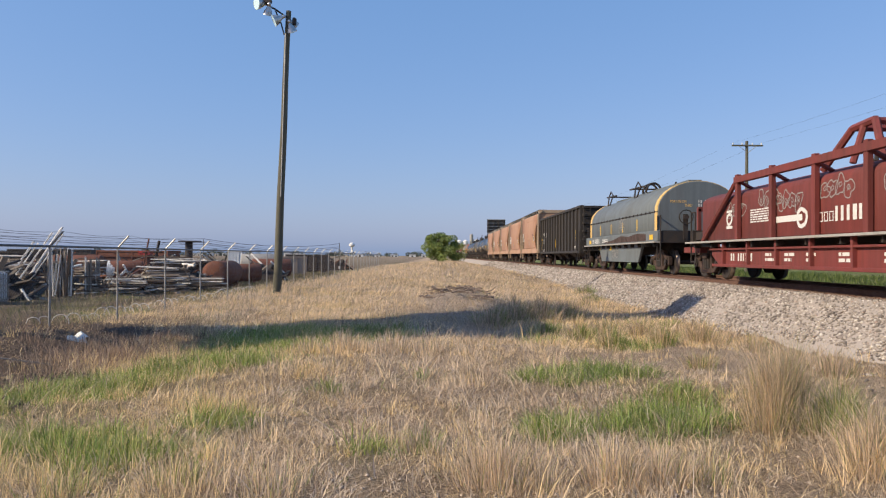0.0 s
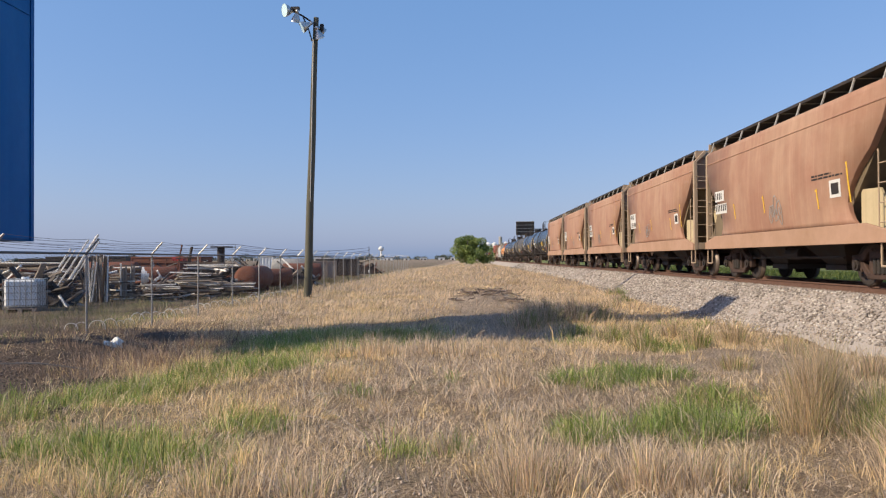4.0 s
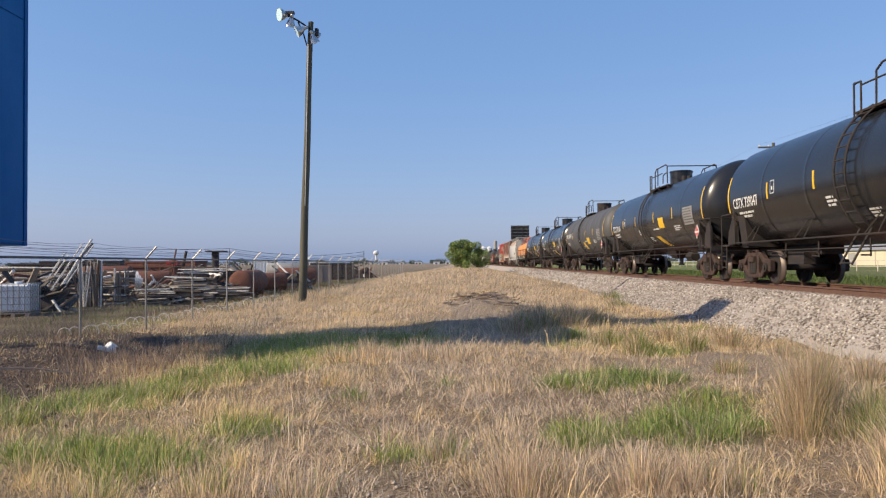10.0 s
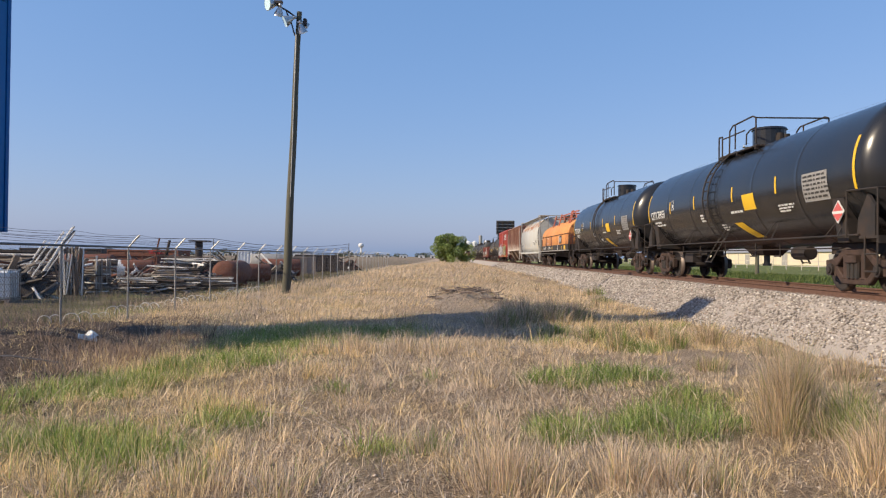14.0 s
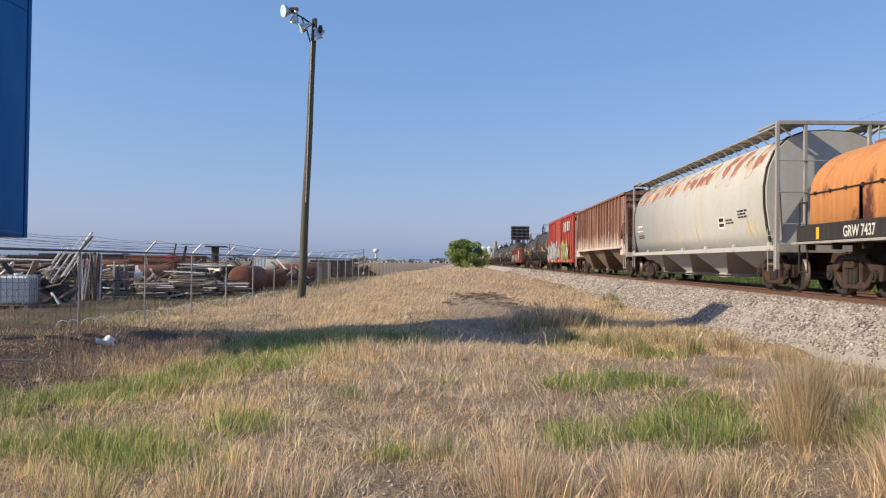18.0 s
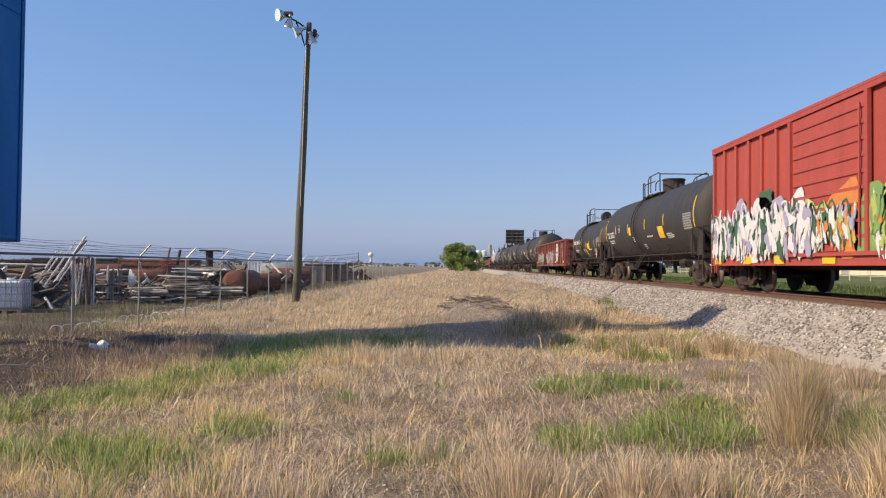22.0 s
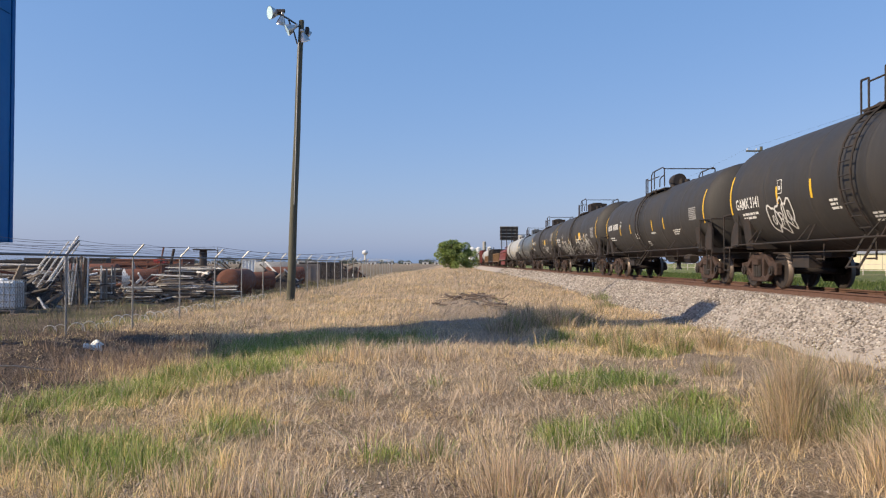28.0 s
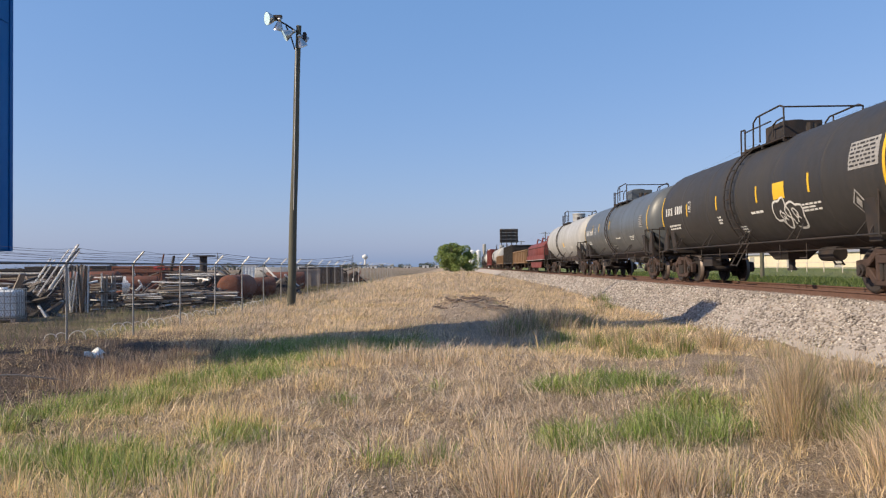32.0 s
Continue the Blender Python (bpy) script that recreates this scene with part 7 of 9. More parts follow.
# ---------------------------------------------------------------- fence
def fence():
    t = thing("chain_link_fence", "galvanised chain-link fence with barbed wire on angled arms", "fence")
    y0, step, n = 11.93, 3.18, 28
    gz = [float(ground_z(FENCE_X, y0 + k * step)) for k in range(n)]
    top = 1.80
    bm = bmesh.new()
    tube(bm, (0, 0, -0.2), (0, 0, 1.0), 0.023, 8)
    bm2 = bmesh.new()
    tube(bm2, (0, 0, 0), (0.28, 0, 0.30), 0.02, 6)
    post0 = arm0 = None
    for k in range(n):
        y = y0 + k * step
        h = top - gz[k]
        if post0 is None:
            post0 = part("post", bm, M["galv"], t)
            arm0 = part("barb_arm", bm2, M["galv"], t)
        p = post0 if k == 0 else share("post", post0, Matrix())
        p.matrix_basis = Matrix.Translation((FENCE_X, y, gz[k])) @ Matrix.Diagonal((1, 1, h, 1))
        a = arm0 if k == 0 else share("barb_arm", arm0, Matrix())
        a.matrix_basis = pose(FENCE_X, y, top, 0, 0, 6 * math.sin(k * 5.1))
    bm = bmesh.new()
    tube(bm, (FENCE_X, y0, top), (FENCE_X, y0 + (n - 1) * step, top), 0.024, 8)
    part("top_rail", bm, M["rail_dark"], t)
    for j in (0.35, 0.7, 1.0):
        bm = bmesh.new()
        for k in range(n - 1):
            a, b = y0 + k * step, y0 + (k + 1) * step
            for i in range(4):
                s0, s1 = i / 4, (i + 1) / 4
                tube(bm, (FENCE_X + 0.28 * j, a + (b - a) * s0, top + 0.3 * j - 0.05 * math.sin(s0 * math.pi)), (FENCE_X + 0.28 * j, a + (b - a) * s1, top + 0.3 * j - 0.05 * math.sin(s1 * math.pi)), 0.004, 3, None, False)
        part("barbed_wire", bm, M["rail_dark"], t)
    # woven mesh: two sets of slanting wires
    V, F = [], []
    for d in (1, -1):
        y = y0 - 0.1
        while y < 55:
            w = 0.0028 + 0.00005 * y
            pitch = 0.085 + 0.002 * max(0, y - 12)
            z0, z1 = 0.0, top
            ya, yb = (y, y + 1.8) if d > 0 else (y + 1.8, y)
            b = len(V)
            V += [(FENCE_X + 0.03, ya - w, z0), (FENCE_X + 0.03, ya + w, z0), (FENCE_X + 0.03 + 0.004 * d, yb + w, z1), (FENCE_X + 0.03 + 0.004 * d, yb - w, z1)]
            F.append((b, b + 1, b + 2, b + 3))
            y += pitch
    ob = new("wire_mesh", mesh_from("wire_mesh", V, F, M["rail_dark"]))
    ob.parent = t
    tagged(ob, "woven diamond wire mesh", kind="stuff")


M["rail_dark"] = plain("weathered_zinc", (0.17, 0.165, 0.16), 0.6, 0.3, 0.15, 6)
fence()


def wire_coil():
    """A pale coil laid along the fence's foot: hoop after hoop."""
    t = thing("wire_coil", "pale coil of stiff hoops lying along the fence", "coil")
    rng = random.Random(6)
    y, base = 15.4, None
    while y < 34:
        r = 0.145 + 0.03 * math.sin(y * 3.1)
        m = pose(-8.4, y, float(ground_z(-8.4, y)) + 0.06, rng.uniform(-12, 12), rng.uniform(-10, 10), rng.uniform(-25, 25)) @ Matrix.Diagonal((r, r, r * rng.uniform(1.0, 1.35), 1))
        if base is None:
            bm = bmesh.new()
            bent_tube(bm, [(math.cos(math.pi * k / 8), 0.5 * math.cos(math.pi * k / 8) + 0.06 * k, math.sin(math.pi * k / 8)) for k in range(9)], 0.055, 6)
            base = part("hoop", bm, M["white_weathered"], t)
            base.matrix_basis = m
        else:
            share("hoop", base, m)
        y += 0.55 + rng.uniform(-0.12, 0.2)


wire_coil()


# ---------------------------------------------------------------- scrap yard
def gz(x, y):
    return float(ground_z(x, y))


def tote(x, y):
    t = thing("bulk_tote", "white plastic bulk tote in a steel cage on a pallet", "tote", m=pose(x, y, gz(x, y), 0, 0, 12))
    bm = bmesh.new()
    box(bm, -0.5, 0.5, -0.45, 0.45, 0.16, 1.08)
    part("tank", finish(bm, 0.08), M["plastic"], t)
    bm = bmesh.new()
    for k in range(7):
        for s in (-1, 1):
            tube(bm, (-0.52 + 1.04 * k / 6, s * 0.47, 0.14), (-0.52 + 1.04 * k / 6, s * 0.47, 1.1), 0.012, 5)
            tube(bm, (s * 0.52, -0.47 + 0.94 * k / 6, 0.14), (s * 0.52, -0.47 + 0.94 * k / 6, 1.1), 0.012, 5)
    for k in range(5):
        z = 0.2 + 0.22 * k
        pipe(bm, [(-0.52, -0.47, z), (0.52, -0.47, z), (0.52, 0.47, z), (-0.52, 0.47, z), (-0.52, -0.47, z)], 0.012, 5)
    part("cage", bm, M["galv"], t)
    bm = bmesh.new()
    for k in (-0.42, 0, 0.42):
        box(bm, k - 0.06, k + 0.06, -0.47, 0.47, 0, 0.1)
    box(bm, -0.52, 0.52, -0.47, 0.47, 0.1, 0.15)
    part("pallet", finish(bm), M["scrap_wood"], t)
    bm = bmesh.new()
    tube(bm, (0, 0, 1.08), (0, 0, 1.15), 0.12, 12)
    part("lid", bm, M["plastic"], t)


tote(-14.6, 24.0)


def lean_pole(a, b, w, mat="pale_post", name="leaning_timber", label="pale painted timber leaning on the scrap heap"):
    bm = bmesh.new()
    q = (Vector(b) - Vector(a))
    m = Matrix.Translation(a) @ q.to_track_quat("Z", "Y").to_matrix().to_4x4()
    box(bm, -w, w, -w * 0.6, w * 0.6, 0, q.length, m)
    tagged(part(name, finish(bm, 0.01), M[mat]), label, "timber", "timbers in the yard")


for k, (bx, bz, tx, tz) in enumerate(((-16.6, 0.1, -15.40, 2.12), (-16.4, 0.1, -15.2, 2.06), (-15.8, 0.05, -14.28, 2.62), (-15.7, 0.05, -14.20, 2.66), (-15.62, 0.05, -14.12, 2.40), (-16.0, 0.05, -14.5, 2.45))):
    lean_pole((bx, 28.0 - 0.08 * k, bz), (tx, 28.3 - 0.08 * k, tz), (0.05, 0.035, 0.06, 0.045, 0.03, 0.04)[k], "white_weathered", "leaning_timber", "chipped white painted timber leaning on scrap")


def slat_rack(x, y, w, h, n, mat, name, label, seed, tilt=0.06):
    rng = random.Random(seed)
    t = thing(name, label, "scrap", m=pose(x, y, gz(x, y)))
    base = None
    for k in range(n):
        m = pose(-w / 2 + w * (k + 0.5) / n, rng.uniform(-0.2, 0.2), 0, 0, math.degrees(rng.uniform(-tilt, tilt)), rng.uniform(-20, 20)) @ Matrix.Diagonal((1, 1, h * rng.uniform(0.85, 1.02), 1))
        if base is None:
            bm = bmesh.new()
            box(bm, -0.024, 0.024, -0.04, 0.04, 0, 1)
            base = part("bar", finish(bm), M[mat], t)
            base.matrix_basis = m
            others = [base]
        elif len(others) < 3:
            bm = bmesh.new()
            box(bm, -0.024, 0.024, -0.04, 0.04, 0, 1)
            # white bars imitate highlights, dark bars the shade between slats
            others.append(part("bar", finish(bm), M[("white_weathered", "gap_board")[len(others) - 1]], t))
            others[-1].matrix_basis = m
        else:
            share("bar", rng.choice(others), m)
    bm = bmesh.new()
    box(bm, -w / 2, w / 2, -0.05, 0.05, 0.25, 0.33)
    box(bm, -w / 2, w / 2, -0.05, 0.05, h * 0.7, h * 0.7 + 0.07)
    part("cross_bar", finish(bm), M[mat], t)


slat_rack(-14.75, 29.0, 1.0, 1.85, 26, "bleached_wood", "bar_rack", "upright bundle of weathered grey-brown slats", 1, 0.12)
slat_rack(-13.9, 29.6, 0.7, 1.5, 11, "scrap_wood", "bar_rack", "upright bundle of weathered grey-brown slats", 2)


def plank_stack(x, y, w, d, h, n, seed, mat="scrap_wood", label="loose stack of grey timber and pallets"):
    rng = random.Random(seed)
    t = thing("plank_stack", label, "timber stack", "stacks in the yard", pose(x, y, gz(x, y), 0, 0, rng.uniform(-8, 8)))
    base = None
    n = int(n * 1.6)
    for k in range(n):
        m = pose(rng.uniform(-0.1, 0.1) * w, rng.uniform(-0.5, 0.5) * d, 0.05 + h * (k + 0.5) / n, 0, rng.uniform(-3, 3), rng.uniform(-6, 6)) @ Matrix.Diagonal((w * rng.uniform(0.7, 1.05), rng.uniform(0.8, 1.6), 1, 1))
        if base is None:
            bm = bmesh.new()
            box(bm, -0.5, 0.5, -0.06, 0.06, -0.022, 0.022)
            base = part("plank", finish(bm), M[mat], t)
            base.matrix_basis = m
            others = [base, base]
        elif len(others) < 4:
            bm = bmesh.new()
            box(bm, -0.5, 0.5, -0.06, 0.06, -0.022, 0.022)
            # light and shade of the stack painted as white and dark planks
            others.append(part("plank", finish(bm), M[("white_weathered", "gap_board")[len(others) - 2]], t))
            others[-1].matrix_basis = m
        else:
            share("plank", rng.choice(others + others[-1:]), m)
    for s in (-0.4, 0.4):
        bm = bmesh.new()
        box(bm, s * w - 0.05, s * w + 0.05, -d * 0.5, d * 0.5, -0.05, 0.06)
        part("bearer", finish(bm), M[mat], t)


plank_stack(-14.0, 29.8, 1.1, 0.7, 0.95, 16, 1, "bleached_wood")
plank_stack(-12.9, 30.8, 1.7, 0.8, 0.6, 12, 2)
plank_stack(-11.7, 31.4, 1.9, 0.8, 1.05, 20, 11, "bleached_wood")
plank_stack(-10.5, 33.6, 1.6, 0.8, 0.55, 10, 12)
plank_stack(-15.9, 30.5, 1.5, 0.8, 0.8, 12, 13, "bleached_wood")
plank_stack(-12.9, 34.0, 2.2, 1.0, 1.0, 16, 3)
plank_stack(-11.9, 33.2, 1.8, 1.0, 0.7, 12, 4, "bleached_wood")
plank_stack(-13.0, 36.5, 2.4, 1.2, 1.5, 18, 5)
plank_stack(-17.6, 30.0, 2.4, 1.2, 1.2, 16, 6)
plank_stack(-19.5, 33.0, 3.0, 1.2, 1.5, 18, 7, "bleached_wood")
plank_stack(-16.6, 36.0, 2.2, 1.2, 1.35, 14, 8)


def drum_tank(x, y, r, length, turn, mat, label, lift=0.0, cap=None):
    t = thing("storage_tank", label, "tank", "old tanks in the yard", pose(x, y, gz(x, y) + lift + r + 0.12, 0, 0, turn))
    bm = bmesh.new()
    prof = [(-length / 2 - r * 0.16, 0.02), (-length / 2 - r * 0.1, r * 0.6), (-length / 2, r * 0.96), (-length / 2 + 0.04, r), (length / 2 - 0.04, r), (length / 2, r * 0.96), (length / 2 + r * 0.1, r * 0.6), (length / 2 + r * 0.16, 0.02)]
    rings = [[bm.verts.new((q, rr * math.cos(6.28319 * k / 22), rr * math.sin(6.28319 * k / 22))) for k in range(22)] for q, rr in prof]
    for a, b in zip(rings, rings[1:]):
        for k in range(22):
            bm.faces.new((a[k], b[k], b[(k + 1) % 22], a[(k + 1) % 22]))
    part("shell", finish(bm), M[mat], t, "", True)
    for s in (-0.3, 0.3):
        bm = bmesh.new()
        box(bm, s * length - 0.08, s * length + 0.08, -r * 0.8, r * 0.8, -r - 0.13 - lift, -r * 0.55)
        part("cradle", finish(bm), M["rust"], t)
    if cap:
        bm = bmesh.new()
        tube(bm, (-length / 2 - 0.05, 0, 0), (-length / 2 + length * 0.2, 0, -0.02), r * 1.015, 22)
        part("pale_end", bm, M[cap], t)


drum_tank(-13.9, 33.0, 0.4, 1.4, 20, "rust", "rusty tank with a pale painted end", 0.45, "white_weathered")
drum_tank(-10.9, 37.6, 0.62, 3.2, 92, "rust", "large rusty cylindrical tank on its side")
drum_tank(-11.2, 42.0, 0.5, 2.2, 30, "rust", "rusty cylindrical tank on its side")
drum_tank(-11.7, 52.0, 0.62, 2.6, 20, "rust", "rusty cylindrical tank on its side")
drum_tank(-13.5, 56.0, 0.7, 2.6, 10, "light_grey", "pale grey cylindrical tank on its side", 0.2)
drum_tank(-18.5, 38.0, 0.6, 2.5, 5, "rust", "rusty cylindrical tank on its side", 0.2)


def stove_pipe(x, y):
    t = thing("flue_pipe", "black flue pipe with a flat wide cap", "pipe", m=pose(x, y, gz(x, y)))
    bm = bmesh.new()
    tube(bm, (0, 0, 0), (0, 0, 2.36), 0.2, 14)
    part("pipe", bm, M["dark_steel"], t)
    bm = bmesh.new()
    box(bm, -0.45, 0.55, -0.4, 0.4, 2.36, 2.43)
    part("cap", finish(bm, 0.01), M["dark_steel"], t)


stove_pipe(-13.45, 40.0)
lean_pole((-16.1, 40.0, 0.0), (-15.6, 40.0, 2.5), 0.05, "rust", "leaning_bar", "rusty bar leaning in the yard")
lean_pole((-15.6, 40.2, 0.0), (-15.05, 40.0, 2.38), 0.07, "dark_steel", "leaning_bar", "dark steel bar leaning in the yard")
lean_pole((-15.9, 39.9, 1.75), (-14.9, 39.9, 1.8), 0.05, "dark_steel", "leaning_bar", "dark steel bar resting across others")


def shed_box(x, y, w, d, h, mat, label, name="metal_bin", turn=0):
    t = thing(name, label, "container", "bins in the yard", pose(x, y, gz(x, y), 0, 0, turn))
    bm = bmesh.new()
    box(bm, -w / 2, w / 2, -d / 2, d / 2, 0.08, h)
    part("body", finish(bm, 0.02), M[mat], t)
    bm = bmesh.new()
    for k in range(5):
        a = -w / 2 + w * k / 4
        box(bm, a - 0.04, a + 0.04, -d / 2 - 0.05, -d / 2 + 0.01, 0.08, h - 0.04)
    box(bm, -w / 2 - 0.05, w / 2 + 0.05, -d / 2 - 0.06, d / 2 + 0.06, h - 0.1, h + 0.02)
    part("rib", finish(bm), M[mat], t)
    bm = bmesh.new()
    for s in (-0.35, 0.35):
        box(bm, s * w - 0.08, s * w + 0.08, -d / 2, d / 2, -0.05, 0.09)
    part("skid", finish(bm), M["dark_steel"], t)


shed_box(-17.8, 42.0, 3.2, 1.6, 1.6, "rust", "long rust-stained steel box")
shed_box(-14.2, 44.0, 2.4, 1.6, 1.2, "frame", "dark open steel bin", turn=8)
shed_box(-18.1, 46.0, 0.6, 0.6, 1.8, "red_paint", "small bright red steel cabinet")
shed_box(-22.0, 36.0, 3.5, 2.0, 1.5, "frame", "dark open steel bin", turn=-6)
shed_box(-24.5, 44.0, 4.0, 2.0, 1.75, "dark_steel", "dark steel bin full of scrap", turn=4)
shed_box(-12.6, 62.0, 3.0, 2.0, 1.5, "scrap_wood", "grey-brown open steel bin", turn=12)
shed_box(-13.0, 74.0, 4.0, 2.2, 1.7, "dark_steel", "dark steel bin full of scrap")
shed_box(-19.0, 70.0, 1.2, 1.2, 2.0, "plastic", "white square plastic water tank", "water_tank")
shed_box(-25.0, 62.0, 6.0, 2.4, 1.9, "rust", "rust-brown open steel bin", turn=-4)
shed_box(-34.0, 66.0, 7.0, 2.4, 2.0, "dark_steel", "dark steel bin full of scrap", turn=3)


def scrap_heap(x, y, w, h, n, seed, label="tangled heap of rusty metal and grey timber scrap"):
    rng = random.Random(seed)
    t = thing("scrap_heap", label, "scrap", "heaps in the yard", pose(x, y, gz(x, y)))
    bm = bmesh.new()
    rows = []
    for j in range(7):
        rows.append([bm.verts.new((w * (i / 9 - 0.5), 1.6 * (j / 6 - 0.5), h * math.sin(math.pi * i / 9) ** 0.7 * math.sin(math.pi * j / 6) * rng.uniform(0.6, 1.0) - 0.05)) for i in range(10)])
    for a, b in zip(rows, rows[1:]):
        for i in range(9):
            bm.faces.new((a[i], a[i + 1], b[i + 1], b[i]))
    part("mound", finish(bm), M["frame"], t)
    kinds = []
    for mat in ("rust", "dark_steel", "white_weathered", "bleached_wood"):
        bm = bmesh.new()
        if mat in ("rust", "white_weathered"):
            tube(bm, (-0.5, 0, 0), (0.5, 0, 0), 0.03, 6)
        else:
            box(bm, -0.5, 0.5, -0.06, 0.06, -0.02, 0.02)
        kinds.append(part("scrap_piece", finish(bm), M[mat], t))
    for k in range(n):
        u = rng.uniform(-0.48, 0.48)
        m = pose(w * u, rng.uniform(-0.7, 0.4), h * math.cos(u * 3.0) * rng.uniform(0.3, 1.0), rng.uniform(-30, 30), rng.uniform(-50, 50), rng.uniform(0, 180)) @ Matrix.Diagonal((rng.uniform(0.6, 1.8), rng.uniform(0.8, 2), rng.uniform(0.8, 2), 1))
        if k < 4:
            kinds[k].matrix_basis = m
        else:
            share("scrap_piece", kinds[rng.choice((0, 1, 1, 2, 3, 3))], m)


scrap_heap(-13.2, 31.6, 2.2, 0.9, 36, 21)
scrap_heap(-11.9, 35.2, 2.6, 1.15, 40, 22)
scrap_heap(-14.6, 35.0, 2.6, 1.3, 40, 23)
scrap_heap(-15.6, 26.0, 3.2, 1.45, 44, 1)
scrap_heap(-18.6, 27.5, 3.6, 1.7, 34, 2)
scrap_heap(-17.2, 33.0, 3.2, 1.5, 30, 3)
scrap_heap(-10.8, 46.0, 3.0, 1.4, 26, 4)
scrap_heap(-21.0, 40.0, 4.0, 1.7, 30, 5)
scrap_heap(-16.0, 52.0, 4.5, 1.6, 30, 6)
scrap_heap(-20.0, 56.0, 5.0, 1.7, 30, 7)
scrap_heap(-11.5, 84.0, 4.0, 1.5, 22, 8)
scrap_heap(-26.0, 50.0, 5.0, 1.8, 26, 9)


# ---------------------------------------------------------------- small things on the ground
def rag():
    bm = bmesh.new()
    rng = random.Random(2)
    rows = [[bm.verts.new((0.36 * (i / 5 - 0.5) + rng.uniform(-0.02, 0.02), 0.26 * (j / 4 - 0.5), 0.10 + 0.05 * math.sin(i * 1.4 + j) - 0.02 * abs(i - 2.5) + rng.uniform(-0.015, 0.015))) for i in range(6)] for j in range(5)]
    for a, b in zip(rows, rows[1:]):
        for i in range(5):
            bm.faces.new((a[i], a[i + 1], b[i + 1], b[i]))
    foot = [bm.verts.new((v.co.x * 1.05, v.co.y * 1.05, -0.03)) for v in rows[0]]
    for i in range(5):
        bm.faces.new((foot[i], foot[i + 1], rows[0][i + 1], rows[0][i]))
    ob = tagged(part("plastic_litter", finish(bm), M["white"]), "crumpled white plastic scrap on bare earth", "litter")
    ob.matrix_basis = pose(-6.75, 13.95, gz(-6.75, 13.95) + 0.03, 8, 0, 10) @ Matrix.Diagonal((0.95, 0.95, 0.95, 1))


rag()


def brush_pile():
    rng = random.Random(12)
    t = thing("brush_pile", "low heap of dry broken twigs on pale earth", "twigs", m=pose(0.6, 22.4, 0))
    base = []
    for r in (0.012, 0.022):
        bm = bmesh.new()
        pipe(bm, [(-0.5, 0, 0), (-0.15, 0.03, 0.03), (0.2, -0.02, 0.02), (0.5, 0.03, 0.06)], r, 5)
        base.append(part("twig", bm, M["twig"], t))
    for k in range(84):
        x, y = rng.gauss(0, 0.55), rng.gauss(0.2, 0.9)
        m = pose(x, y, gz(0.6 + x, 22.4 + y) + rng.uniform(0.01, 0.10), 0, rng.uniform(-14, 14), rng.uniform(0, 180)) @ Matrix.Diagonal((rng.uniform(0.3, 0.8), 1, 1, 1))
        if k < 2:
            base[k].matrix_basis = m
        else:
            share("twig", base[k % 2], m)


brush_pile()


def dead_stalk(a, b, r=0.0024):
    bm = bmesh.new()
    a, b = Vector(a), Vector(b)
    a.z += gz(a.x, a.y)
    b.z += gz(b.x, b.y)
    mid = (a + b) / 2 + Vector((0, 0, 0.05))
    pipe(bm, [a, mid, b], r, 5)
    tagged(part("dead_stalk", bm, M["bleached_wood"]), "long bleached dead stalk lying in the grass", "stalk", "stalks in the grass")


dead_stalk((-1.55, 7.3, 0.24), (-0.75, 6.0, 0.1))
dead_stalk((-1.75, 7.1, 0.18), (-1.05, 6.5, 0.12))
dead_stalk((-6.6, 9.9, 0.25), (-5.9, 11.3, 0.05), 0.011)


# ---------------------------------------------------------------- bush, billboard, poles, distance
def leaf_cloud(centres, n, size, seed):
    """Small leaf blades scattered through lumps of different size."""
    r = np.random.RandomState(seed)
    c = np.array([q[:3] for q in centres])
    rad = np.array([q[3] for q in centres])
    i = r.choice(len(c), n, p=rad ** 2 / (rad ** 2).sum())
    d = r.normal(0, 1, (n, 3))
    d /= np.linalg.norm(d, axis=1)[:, None]
    p = c[i] + d * (rad[i] * r.uniform(0.45, 1.08, n) ** 0.6)[:, None] * [1, 1, 0.9]
    a = r.normal(0, 1, (n, 3))
    b = np.cross(a, r.normal(0, 1, (n, 3)))
    a /= np.linalg.norm(a, axis=1)[:, None]
    b /= np.linalg.norm(b, axis=1)[:, None]
    s = size * r.uniform(0.6, 1.3, n)[:, None]
    v = np.stack([p - a * s, p + b * s * 0.5, p + a * s, p - b * s * 0.5], 1).reshape(-1, 3)
    return v, np.arange(4 * n).reshape(n, 4)


def leaf_mat():
    m, t, b = nodes_of("bush_leaves")
    g = t.nodes.new("ShaderNodeNewGeometry").outputs["Random Per Island"]
    t.links.new(ramp(t, g, [(0.0, (0.07, 0.12, 0.024)), (0.6, (0.20, 0.27, 0.062)), (1.0, (0.34, 0.39, 0.11))]), b.inputs["Base Color"])
    b.inputs["Roughness"].default_value = 0.55
    return m


M["leaf"] = leaf_mat()


